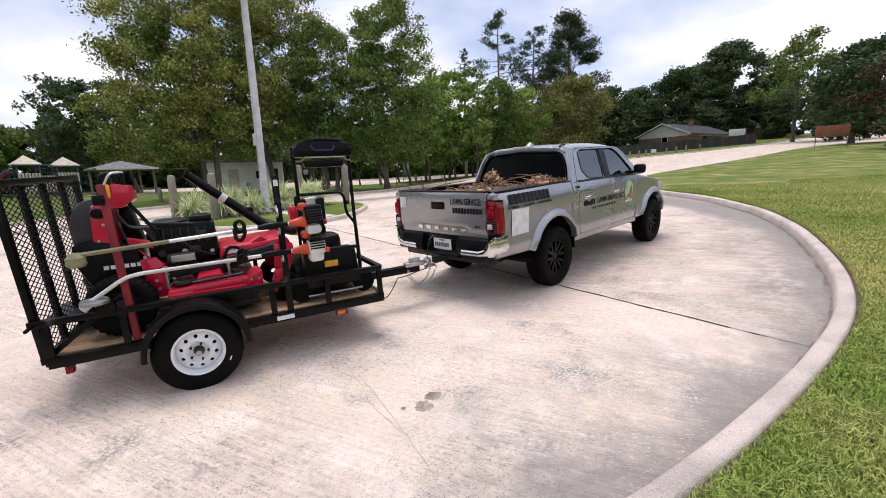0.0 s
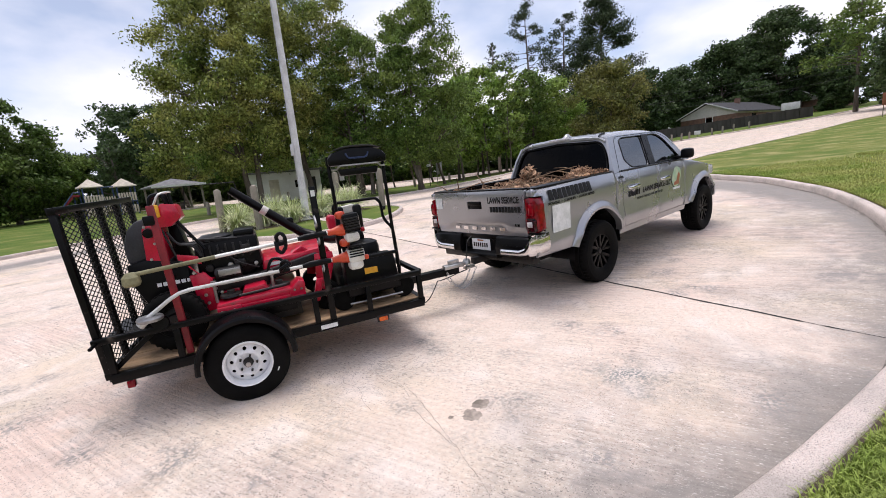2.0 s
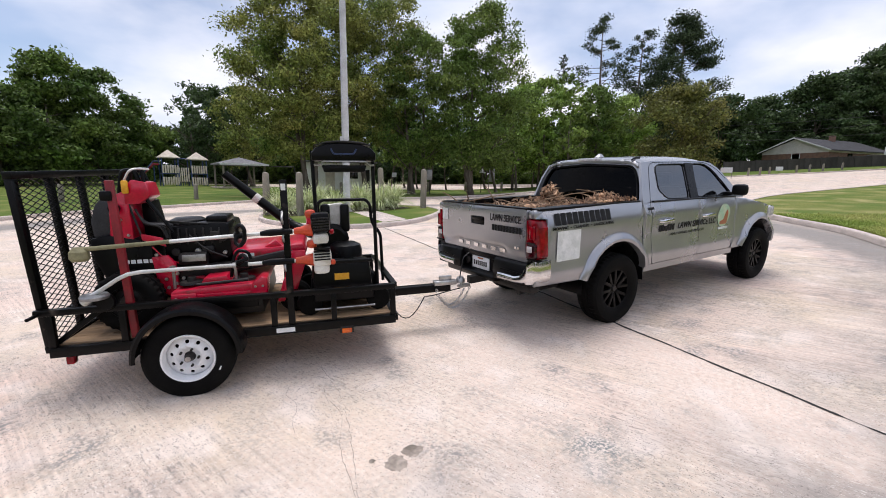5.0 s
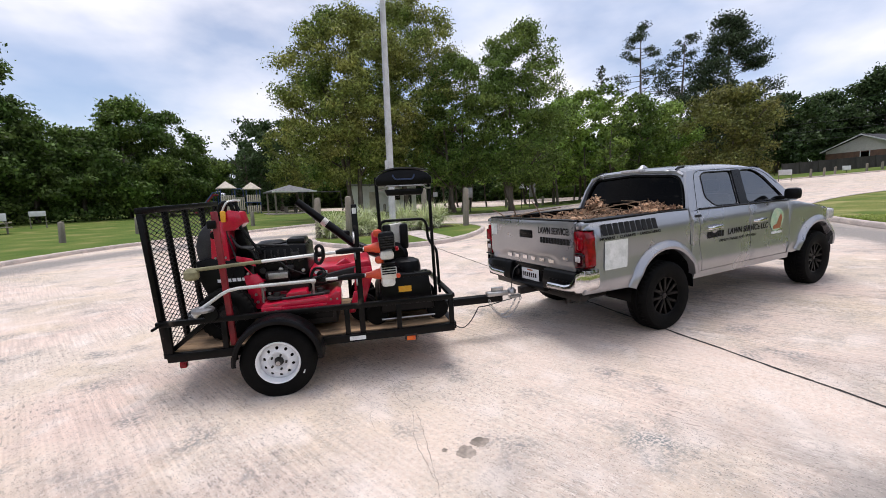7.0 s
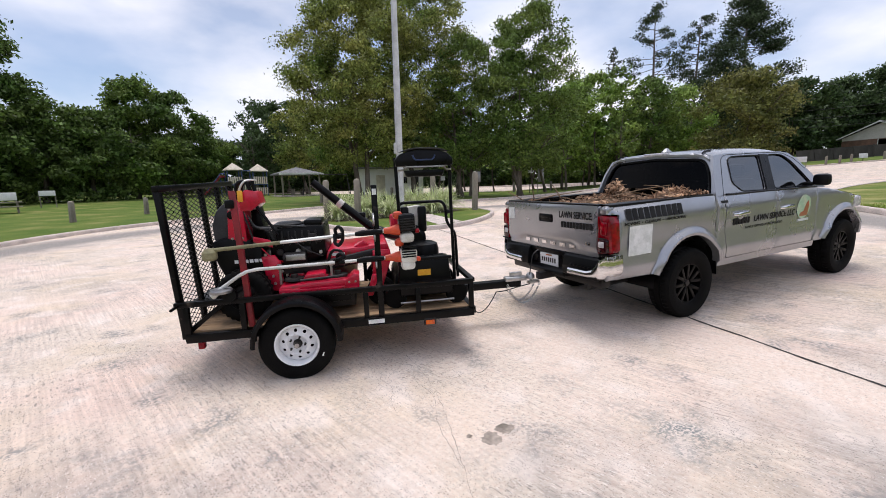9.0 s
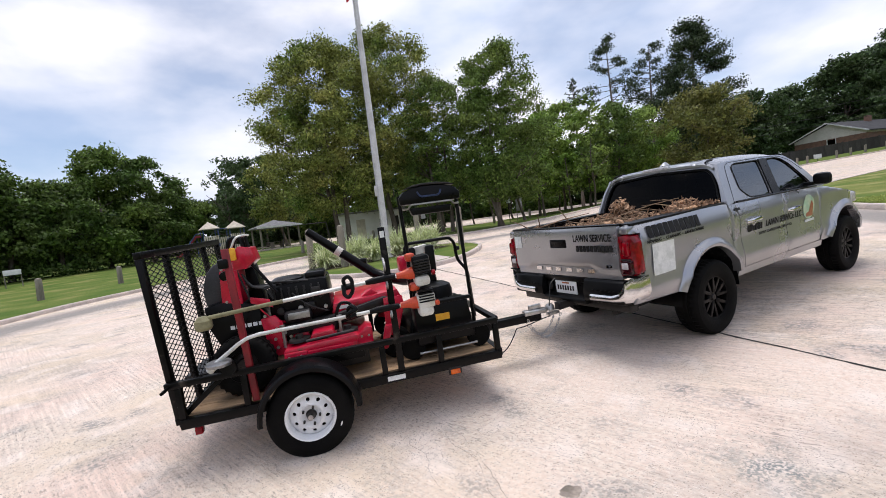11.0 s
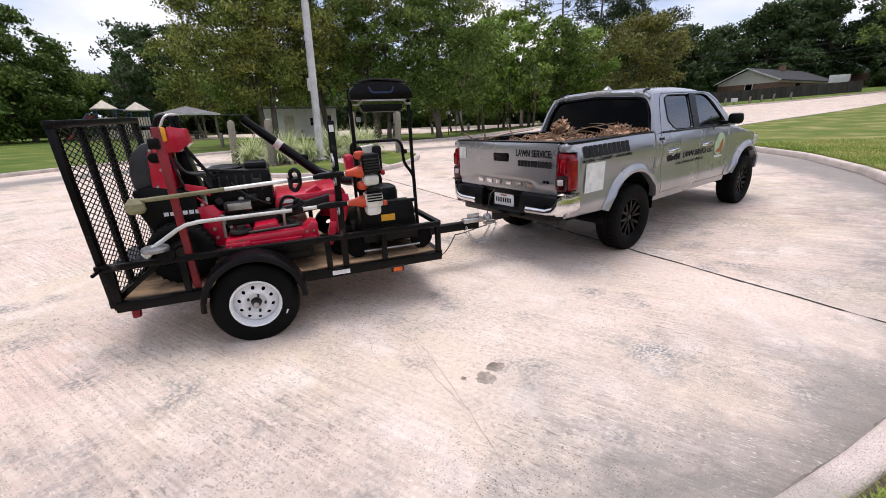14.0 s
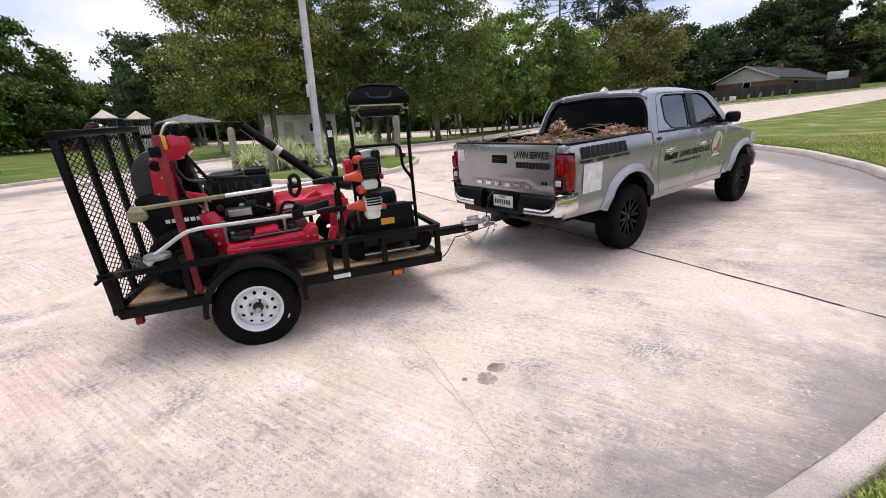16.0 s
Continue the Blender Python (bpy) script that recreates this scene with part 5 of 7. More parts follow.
def strand(a, b, w=0.0023):
    a, b = Vector(a), Vector(b)
    d = (b - a).normalized()
    n = Vector((1, 0, 0)).cross(d) * w
    k = len(V)
    for p in (a, b):
        V.extend([tuple(p + n + Vector((0.0025, 0, 0))), tuple(p - n + Vector((0.0025, 0, 0))), tuple(p - n - Vector((0.0025, 0, 0))), tuple(p + n - Vector((0.0025, 0, 0)))])
    F.extend([(k, k + 1, k + 5, k + 4), (k + 1, k + 2, k + 6, k + 5), (k + 2, k + 3, k + 7, k + 6), (k + 3, k, k + 4, k + 7)])
cw, ch = 0.082, 0.040
ny, nz = int(1.34 / cw), int(1.16 / ch)
for i in range(ny):
    for j in range(nz):
        y0, z0 = -0.67 + 1.34 * i / ny, 0.05 + 1.16 * j / nz
        dy, dz = 1.34 / ny, 1.16 / nz
        strand((0.024, y0, z0 + dz / 2), (0.024, y0 + dy / 2, z0 + dz))
        strand((0.024, y0 + dy / 2, z0 + dz), (0.024, y0 + dy, z0 + dz / 2))
        strand((0.024, y0, z0 + dz / 2), (0.024, y0 + dy / 2, z0))
        strand((0.024, y0 + dy / 2, z0), (0.024, y0 + dy, z0 + dz / 2))
me = bpy.data.meshes.new("mesh_panel")
me.from_pydata(V, [], F)
me.materials.append(BLACKPAINT)
mp = new("mesh_panel", me)
mp.parent = gate
tagged(mp, "expanded steel mesh", kind="stuff")
part("hinge_pin", tubes([(X0 - 0.035, -YR - 0.13, ZT - 0.01), (X0 - 0.035, -YR + 0.06, ZT - 0.01)], 0.012), BLACKPAINT, trailer)
for s in (1, -1):
    bm = bmesh.new()
    box(bm, -0.018, 0.018, -0.018, 0.018, 0, 0.37, 0.003)
    g = part("gate_brace", bm, BLACKPAINT, trailer)
    g.matrix_local = Matrix.Translation((X0 + 0.02, s * (YR - 0.05), ZB + 0.04)) @ Matrix.Rotation(radians(52), 4, "Y")

# wheels, fenders, axle
def modular_rim():
    """A dished white wheel face pierced by ten round holes."""
    n = 56
    outer = [(0.155 * math.cos(2 * math.pi * i / n), 0.155 * math.sin(2 * math.pi * i / n)) for i in range(n)]
    holes = []
    for k in range(10):
        a = 2 * math.pi * (k + 0.3) / 10
        holes.append([(0.116 * math.cos(a) + 0.0135 * math.cos(q * math.pi / 5), 0.116 * math.sin(a) + 0.0135 * math.sin(q * math.pi / 5)) for q in range(10)])
    holes.append([(0.038 * math.cos(2 * math.pi * i / 20), 0.038 * math.sin(2 * math.pi * i / 20)) for i in range(20)])
    def dish(x, z):
        r = math.hypot(x, z)
        return Vector((x, -0.030 - 0.028 * math.exp(-((r - 0.085) / 0.028) ** 2) + 0.02 * max(0, (r - 0.13) / 0.025), z))
    bm = panel(outer, dish, 0.02, holes)
    thicken(bm, (0, 0.006, 0))
    lathe(bm, [(0.155, -0.012), (0.160, -0.07), (0.166, -0.082), (0.176, -0.085), (0.181, -0.075), (0.178, -0.06), (0.170, 0.07)], 48)
    bmesh.ops.recalc_face_normals(bm, faces=bm.faces)
    return bm
for s in (-1, 1):
    w = new("wheel")
    w.parent = trailer
    w.matrix_local = pose(0.015, s * (YR + 0.115), 0.312, 0, 25, 0 if s < 0 else 180)
    if s < 0:
        kids = [part("tyre", tyre_bm(0.306, 0.175, 0.172, 60, 0.002), RUBBER, w, "black trailer tyre"),
                part("rim", modular_rim(), WHITEPAINT, w, "white steel rim with round holes"),
                part("hub", lathes([(0.0, -0.095), (0.022, -0.094), (0.026, -0.08), (0.028, -0.05), (0.036, -0.04), (0.036, 0.02)], 20), DARKMETAL, w, "black hub with bare end"),
                part("hub_end", lathes([(0.0, -0.100), (0.018, -0.099), (0.020, -0.094)], 16), STEEL, w),
                part("brake_drum", lathes([(0.0, 0.01), (0.14, 0.01), (0.14, 0.05), (0.0, 0.05)], 20), BLACKPLASTIC, w),
                part("tyre_label", bxs(0.218, 0.228, -0.092, -0.0895, -0.016, 0.016), DECALWHITE, w)]
        for k in range(5):
            a = 2 * math.pi * k / 5 + 0.4
            kids.append(part("wheel_nut", lathes([(0.0, -0.078), (0.008, -0.077), (0.009, -0.05)], 8, "Y", (0.062 * math.cos(a), 0, 0.062 * math.sin(a))), DARKMETAL, w))
    else:
        for k in kids:
            c = k.copy()
            scene.collection.objects.link(c)
            c.parent = w
    bm = bmesh.new()
    rings = []
    for i in range(23):
        a = radians(-6 + 192 * i / 22)
        k = 1.0 + (0.05 if i in (0, 22) else 0)
        ring = []
        for dr, dy in ((-0.035, -0.118), (-0.012, -0.122), (0.004, -0.112), (0.010, -0.07), (0.010, 0.07), (0.0, 0.085)):
            r = 0.365 + dr
            x, z = 0.022 + r * 0.97 * math.cos(a), max(0.02, r * 0.98 * math.sin(a) + 0.02)
            ring.append(bm.verts.new((x, s * -1 * (-(YR + 0.115) + dy) * 1.0, 0.33 + z - 0.02)))
        rings.append(ring)
    for A, B in zip(rings, rings[1:]):
        for k in range(5):
            bm.faces.new((A[k], A[k + 1], B[k + 1], B[k]))
    thicken(bm, (0, 0, -0.006))
    part("fender", bm, BLACKPLASTIC, trailer, "scuffed black plastic fender")
part("axle", tubes([(0, -YR - 0.05, 0.30), (0, YR + 0.05, 0.30)], 0.03), BLACKPAINT, trailer)
for s in (1, -1):
    bm = bmesh.new()
    tube(bm, [(-0.32, s * 0.62, 0.375), (-0.15, s * 0.62, 0.335), (0, s * 0.62, 0.325), (0.15, s * 0.62, 0.335), (0.32, s * 0.62, 0.375)], 0.022, 6)
    part("leaf_spring", bm, BLACKPAINT, trailer)

# tongue, coupler, chains, wiring
HX, HY = 2.385, -0.065
bm = bmesh.new()
box(bm, 1.0, HX - 0.12, -0.045, 0.045, ZB - 0.02, ZB + 0.06, 0.006)
for v in bm.verts:
    v.co.y += HY * max(0, (v.co.x - 1.0) / (HX - 1.0))
    v.co.z += 0.03 * max(0, (v.co.x - 1.0) / (HX - 1.0))
tongue = part("tongue", bm, BLACKPAINT, trailer, "black steel drawbar")
bm = bmesh.new()
box(bm, HX - 0.30, HX - 0.05, HY - 0.042, HY + 0.042, ZB + 0.07, ZB + 0.12, 0.012)
lathe(bm, [(0.0, ZB + 0.15), (0.03, ZB + 0.145), (0.048, ZB + 0.12), (0.05, ZB + 0.085)], 14, "Z", (HX, HY, 0))
box(bm, HX - 0.24, HX - 0.10, HY - 0.012, HY + 0.012, ZB + 0.12, ZB + 0.17, 0.008)
part("coupler", bm, STEEL, tongue, "worn bare steel coupler")
for s in (1, -1):
    bm = bmesh.new()
    for i in range(17):
        t = i / 16
        p = Vector((HX - 0.28 + 0.36 * t, HY + s * 0.06, ZB + 0.03 - 0.80 * t * (1 - t)))
        q = Vector((1, 0, -0.62 * (1 - 2 * t) / 0.36)).normalized()
        side = Vector((0, 1, 0)) if i % 2 else q.cross(Vector((0, 1, 0)))
        tube(bm, [p + q * 0.018 * math.cos(a) + side * 0.010 * math.sin(a) for a in [2 * math.pi * k / 8 for k in range(8)]], 0.0048, 4, closed=True)
    part("safety_chain", bm, STEEL, tongue, "slack steel safety chain")
bm = bmesh.new()
tube(bm, [Vector((1.58 + 0.80 * t, -0.08 + 0.02 * math.sin(9 * t), ZB + 0.02 - 0.24 * math.sin(math.pi * min(1, t * 2)) * (1 if t < 0.5 else 0) - 0.05 * math.sin(math.pi * t))) for t in [i / 20 for i in range(21)]], 0.006, 5)
part("wiring", bm, CABLE, tongue, "drooping black wire")
bm = bmesh.new()
tube(bm, arcpts([(HX - 0.02, HY - 0.03, ZB + 0.12), (HX + 0.02, HY - 0.03, ZB + 0.36), (HX + 0.10, HY, ZB + 0.40)], 0.05), 0.006, 5)
part("wiring", bm, CABLE, tongue)

# lamps, stickers
mk = part("marker_lamp", bxs(1.105, 1.185, -YR - 0.045, -YR - 0.032, ZB - 0.085, ZB - 0.045, 0.006), AMBER, trailer, "amber side marker lamp")
part("marker_bracket", bxs(1.09, 1.20, -YR - 0.032, -YR - 0.02, ZB - 0.09, ZB - 0.03, 0.003), DARKMETAL, mk)
part("sticker", bxs(0.60, 0.74, -YR - 0.0335, -YR - 0.0305, ZB - 0.028, ZB + 0.008), DECALWHITE, trailer, "white maker's sticker with small print")
for s in (1, -1):
    bm = bxs(X0 + 0.07, X0 + 0.12, *sorted((s * (YR - 0.06), s * (YR + 0.0))), ZB - 0.115, ZB - 0.056, 0.01)
    tl = part("tail_lamp", bm, REDLENS, trailer, "red trailer tail lamp")
    part("lamp_bracket", bxs(X0 + 0.0, X0 + 0.22, *sorted((s * (YR - 0.06), s * YR)), ZB - 0.055, ZB - 0.046, 0.002), BLACKPAINT, tl)

# upright racks on the side rail
bm = bmesh.new()
box(bm, 0.695, 0.745, -YR - 0.022, -YR + 0.022, ZB + 0.03, 1.58, 0.004)
rack = part("trimmer_rack", bm, BLACKPAINT, trailer, "black upright tool rack")
part("rack_label", bxs(0.703, 0.737, -YR - 0.0255, -YR - 0.0225, 1.50, 1.55), DECALWHITE, rack)
for z in (0.93, 1.16, 1.30):
    bm = bmesh.new()
    tube(bm, arcpts([(0.70, -YR - 0.02, z + 0.04), (0.70, -YR - 0.09, z - 0.02), (0.70, -YR - 0.05, z - 0.06), (0.70, -YR - 0.015, z - 0.03)], 0.03), 0.009, 6)
    part("rack_hook", bm, STEEL, rack)
bm = bmesh.new()
box(bm, -0.39, -0.342, -YR + 0.0, -YR + 0.04, ZB + 0.04, 1.58, 0.006)
for v in bm.verts:
    v.co.x -= 0.035 * (v.co.z - 0.5)
rp = part("trimmer_rack", bm, REDPOSTPAINT, trailer, "dark red upright tool post")
part("rack_clip", bxs(-0.46, -0.39, -YR - 0.02, -YR + 0.05, 1.44, 1.51, 0.012), BLACKPLASTIC, rp)

MT = pose(base_t.x, base_t.y, 0.0, 0, -1.2, math.degrees(math.atan2(D_T.y, D_T.x)))
DECK = ZB + 0.034
def on_deck(name, label, category, x=0.0, y=0.0, z=0.0, rz=0.0):
    """A thing that stands in the trailer; its parts are given in the trailer's own metres."""
    return empty(name, MT @ pose(x, y, z, 0, 0, rz), label, category)

# ---- stand-on mower ----
mower = on_deck("stand_on_mower", "red and black stand-on commercial mower parked on the trailer deck", "mower")
def ext_y(poly, y0, y1, bev=0.012):
    return extrude(poly, "y", y0, y1, bev)
GREYPAD = mat("grey_pad", (0.032, 0.033, 0.036), (0.05, 0.05, 0.054), rough=0.5, scale=5, fine=80, spec=0.3)
# coordinates: along the trailer, across it, height
part("thigh_pad", ext_y([(-0.70, 1.13), (-0.71, 1.27), (-0.67, 1.40), (-0.60, 1.47), (-0.52, 1.49), (-0.50, 1.42), (-0.55, 1.13)], -0.34, 0.34, 0.03), GREYPAD, mower, "dark grey padded thigh cushion")
tower = part("control_tower", ext_y([(-0.575, 1.12), (-0.555, 1.40), (-0.51, 1.47), (-0.45, 1.50), (-0.425, 1.46), (-0.42, 1.12)], -0.375, -0.04, 0.006), REDPAINT, mower, "red control tower")
part("fuel_cap", lathes([(0.0, -0.06), (0.035, -0.055), (0.04, -0.03), (0.03, 0.0)], 16, "Y", (-0.51, -0.372, 1.37)), BLACKPLASTIC, tower)
for bx, bz in ((-0.535, 1.42), (-0.49, 1.28), (-0.535, 1.16), (-0.45, 1.16)):
    part("bolt", lathes([(0.0, -0.010), (0.010, -0.009), (0.012, 0.0)], 8, "Y", (bx, -0.376, bz)), STEEL, tower)
part("tip_plate", ext_y([(-0.36, 1.12), (-0.36, 1.17), (-0.22, 1.13), (-0.20, 1.06)], -0.40, -0.385, 0.003), REDPAINT, tower)
part("tower_opening", ext_y([(-0.415, 1.08), (-0.415, 1.42), (-0.35, 1.42), (-0.29, 1.10)], -0.16, 0.05, 0.008), BLACKPLASTIC, tower)
top = part("control_box", ext_y([(-0.45, 1.40), (-0.44, 1.53), (-0.39, 1.585), (-0.30, 1.565), (-0.275, 1.46), (-0.35, 1.40)], -0.38, -0.14, 0.005), REDPAINT, mower, "red control box")
for y in (-0.33, -0.17):
    part("hand_grip", tubes(arcpts([(-0.49, y, 1.48), (-0.46, y, 1.65), (-0.38, y, 1.66), (-0.35, y, 1.56)], 0.06), 0.018, 8), BLACKPLASTIC, top, "black foam hand grip")
bm = bmesh.new()
tube(bm, arcpts([(-0.44, -0.36, 1.58), (-0.40, -0.36, 1.66), (-0.35, -0.30, 1.67), (-0.35, -0.12, 1.67)], 0.05), 0.009, 8)
part("reference_bar", bm, ALU, top)
bm = bxs(-0.45, -0.405, -0.41, -0.385, 1.48, 1.58, 0.01)
part("hang_tag", bm, YELLOW, top, "yellow tag")
bm = bmesh.new()
tube(bm, [(-0.33, -0.33, 1.66), (-0.31, -0.33, 1.42), (-0.16, -0.33, 1.17)], [0.014, 0.015, 0.012], 8)
part("steering_lever", bm, BLACKPLASTIC, mower, "black control lever")
bm = bmesh.new()
tube(bm, [(-0.45, -0.36, 1.48), (-0.36, -0.37, 1.12)], 0.008, 6)
part("control_rod", bm, DARKMETAL, mower)
rng = random.Random(3)
bm = bmesh.new()
for i in range(9):
    y = -0.34 + 0.02 * i
    tube(bm, arcpts([(-0.40, y, 1.36 - 0.02 * i), (-0.34, y - 0.03, 1.24), (-0.24 + 0.02 * i, y, 1.22), (-0.2, y, 1.12)], 0.05), 0.008, 5)
part("hydraulic_hose", bm, CABLE, mower, "tangle of black hoses")
cowl = part("rear_cowl", ext_y([(-0.70, 0.98), (-0.71, 1.14), (-0.58, 1.17), (-0.40, 1.13), (-0.30, 1.09), (-0.30, 0.80), (-0.42, 0.72), (-0.52, 0.84), (-0.62, 0.78)], -0.38, 0.38, 0.02), BLACKPLASTIC, mower, "black rear cowl")
bars("maker_badge", [(-0.14 + 0.042 * i, -0.108 + 0.042 * i) for i in range(7)], 0.03, Matrix.Translation((-0.40, -0.382, 0.95)) @ Matrix.Rotation(radians(90), 4, "X"), WHITEPAINT, cowl, "white maker's mark")
part("foot_platform", bxs(-0.98, -0.70, -0.26, 0.26, 0.56, 0.60, 0.01), DARKMETAL, mower)
part("side_plate", ext_y([(-0.27, 0.66), (-0.31, 0.98), (-0.20, 0.99), (-0.15, 0.92), (-0.14, 0.66)], -0.40, -0.36, 0.006), REDPAINT, mower, "red frame plate")
eng = part("engine", ext_y([(-0.25, 0.93), (-0.25, 1.20), (0.02, 1.24), (0.24, 1.23), (0.26, 0.95), (0.1, 0.88)], -0.30, 0.30, 0.03), BLACKPLASTIC, mower, "black petrol engine")
part("fan_cover", lathes([(0.0, 0.06), (0.10, 0.055), (0.135, 0.035), (0.145, 0.0)], 24, "Z", (-0.09, -0.14, 1.215)), BLACKPLASTIC, eng)
for i in range(7):
    part("shroud_rib", bxs(-0.20 + 0.06 * i, -0.185 + 0.06 * i, -0.312, -0.298, 1.06, 1.19, 0.003), DARKMETAL, eng)
for x, z, r in ((-0.16, 1.0, 0.03), (0.0, 1.0, 0.022), (0.19, 1.1, 0.026), (0.20, 0.98, 0.016)):
    part("engine_fitting", lathes([(0.0, -0.03), (r, -0.026), (r * 1.1, 0.0)], 12, "Y", (x, -0.30, z)), STEEL if r < 0.025 else DARKMETAL, eng)
for i, (a, b, c) in enumerate((((-0.30, -0.38, 1.06), (-0.22, -0.40, 0.96), (-0.10, -0.34, 0.90)), ((-0.28, -0.39, 0.92), (-0.12, -0.40, 0.86), (0.08, -0.38, 0.90)), ((-0.05, -0.33, 1.14), (0.06, -0.36, 1.02), (0.22, -0.33, 0.94)))):
    part("engine_wire", tubes(arcpts([a, b, c], 0.08), 0.006, 5), REDPAINT if i == 0 else CABLE, eng)
part("oil_cap", lathes([(0.0, 0.02), (0.02, 0.018), (0.022, 0.0)], 12, "Z", (0.14, -0.27, 0.93)), YELLOW, eng)
part("air_filter", bxs(0.06, 0.23, -0.25, 0.05, 1.22, 1.285, 0.022), BLACKPLASTIC, eng)
part("muffler", lathes([(0.0, -0.11), (0.045, -0.11), (0.055, -0.09), (0.055, 0.09), (0.0, 0.11)], 16, "X", (-0.02, -0.34, 0.945)), DARKMETAL, eng, "dark round silencer")
part("exhaust_shield", bxs(-0.10, 0.07, -0.402, -0.396, 0.93, 0.985, 0.002), STEEL, eng)
part("ignition_box", bxs(0.10, 0.17, -0.325, -0.29, 1.10, 1.16, 0.008), DARKMETAL, eng)
for i in range(4):
    part("fuel_hose", tubes(arcpts([(-0.27 + 0.03 * i, -0.30, 1.30 - 0.04 * i), (-0.20, -0.34, 1.26), (-0.12 + 0.07 * i, -0.31, 1.225)], 0.04), 0.006, 5), CABLE, eng)
part("engine_foot", bxs(0.03, 0.12, -0.325, -0.29, 0.97, 1.04, 0.01), DARKMETAL, eng)
for x, z in ((-0.22, 0.80), (-0.15, 0.76), (-0.14, 0.84), (-0.21, 0.73), (-0.27, 1.0), (-0.20, 0.88), (-0.10, 0.80)):
    part("bolt", lathes([(0.0, -0.014), (0.012, -0.013), (0.014, 0.0)], 10, "Y", (x, -0.405, z)), STEEL, mower)
deck = part("cutting_deck", ext_y([(-0.15, 0.70), (-0.14, 0.735), (0.10, 0.755), (0.40, 0.765), (0.50, 0.735), (0.52, 0.70)], -0.60, 0.60, 0.010), REDPAINT, mower, "red steel cutting deck")
part("deck_block", ext_y([(-0.145, 0.60), (-0.145, 0.715), (0.03, 0.715), (0.03, 0.61)], -0.615, -0.40, 0.008), REDPAINT, deck, "red end block")
part("deck_lip", bxs(0.03, 0.47, -0.612, -0.585, 0.665, 0.705, 0.005), REDPAINT, deck)
part("discharge_chute", ext_y([(0.40, 0.66), (0.43, 0.76), (0.50, 0.815), (0.545, 0.80), (0.54, 0.67), (0.50, 0.63)], -0.625, -0.42, 0.006), REDPAINT, deck, "red side chute")
# flat black panel stands in for the shaded opening below the lip
part("deck_recess_panel", bxs(0.0, 0.46, -0.575, -0.555, 0.56, 0.70, 0.004), BLACKPLASTIC, deck, "black panel painted in for the dark opening under the deck lip")
part("deck_shell", ext_y([(-0.12, 0.50), (-0.13, 0.70), (0.48, 0.70), (0.50, 0.50)], -0.54, 0.56, 0.01), DARKMETAL, deck)
part("deck_cover", ext_y([(0.05, 0.765), (0.075, 0.815), (0.235, 0.825), (0.27, 0.765)], -0.54, -0.30, 0.006), REDPAINT, deck, "raised red belt cover")
part("deck_cover", ext_y([(-0.10, 0.75), (-0.09, 0.795), (0.03, 0.80), (0.04, 0.755)], -0.34, -0.02, 0.006), REDPAINT, deck)
part("deck_hinge", tubes([(0.03, -0.575, 0.775), (0.40, -0.575, 0.79)], 0.012, 8), DARKMETAL, deck)
for px, py in ((-0.03, -0.46), (0.35, -0.44)):
    part("spindle_pulley", lathes([(0.0, 0.05), (0.03, 0.05), (0.034, 0.02), (0.085, 0.018), (0.09, 0.0)], 20, "Z", (px, py, 0.765)), DARKMETAL, deck)
for bx, bz in ((-0.11, 0.68), (-0.02, 0.68), (-0.11, 0.63), (0.455, 0.74), (0.51, 0.74)):
    part("bolt", lathes([(0.0, -0.010), (0.009, -0.009), (0.011, 0.0)], 8, "Y", (bx, -0.622, bz)), STEEL, deck)
part("height_lever", tubes(arcpts([(0.26, -0.47, 0.80), (0.29, -0.48, 0.96), (0.33, -0.48, 1.02), (0.40, -0.48, 1.0), (0.42, -0.48, 0.94)], 0.05), 0.013, 8), BLACKPLASTIC, deck)
for x in (-0.14, 0.30):
    part("lift_link", tubes([(x, -0.50, 0.74), (x, -0.50, 0.90)], 0.012), STEEL, deck)
    part("lift_nut", lathes([(0.0, -0.03), (0.02, -0.025), (0.022, 0.02), (0.0, 0.025)], 8, "Z", (x, -0.50, 0.90)), STEEL, deck)
part("main_frame", ext_y([(-0.30, 0.80), (-0.30, 0.88), (0.25, 0.90), (0.70, 0.98), (0.78, 0.94), (0.60, 0.86), (0.2, 0.80)], -0.36, 0.36, 0.012), DARKMETAL, mower)
front = part("front_frame", ext_y([(0.24, 0.90), (0.26, 0.985), (0.55, 1.00), (0.82, 1.02), (0.85, 0.95), (0.60, 0.90)], -0.30, 0.45, 0.014), REDPAINT, mower, "red front frame")
part("frame_strap", ext_y([(0.50, 1.00), (0.60, 1.06), (0.66, 1.00)], -0.28, -0.1, 0.01), REDPAINT, front)
part("warning_label", bxs(0.30, 0.42, -0.304, -0.301, 0.93, 0.96), DECALWHITE, front)
for s in (-1, 1):
    y = -0.36 if s < 0 else 0.42
    fk = part("caster_fork", ext_y([(0.66, 0.66), (0.68, 0.98), (0.84, 0.98), (0.85, 0.90), (0.76, 0.64)], y - 0.075, y - 0.062, 0.004), REDPAINT, mower)
    bm = lathes([(0.03, -0.05), (0.11, -0.055), (0.135, -0.035), (0.135, 0.035), (0.11, 0.055), (0.03, 0.05)], 28, "Y", (0.74, y, DECK + 0.135))
    part("caster_wheel", bm, RUBBER, mower, "small black front caster")
part("belt_guard", ext_y([(0.60, 0.56), (0.66, 0.76), (0.72, 0.76), (0.66, 0.56)], -0.50, -0.44, 0.012), REDPAINT, mower)
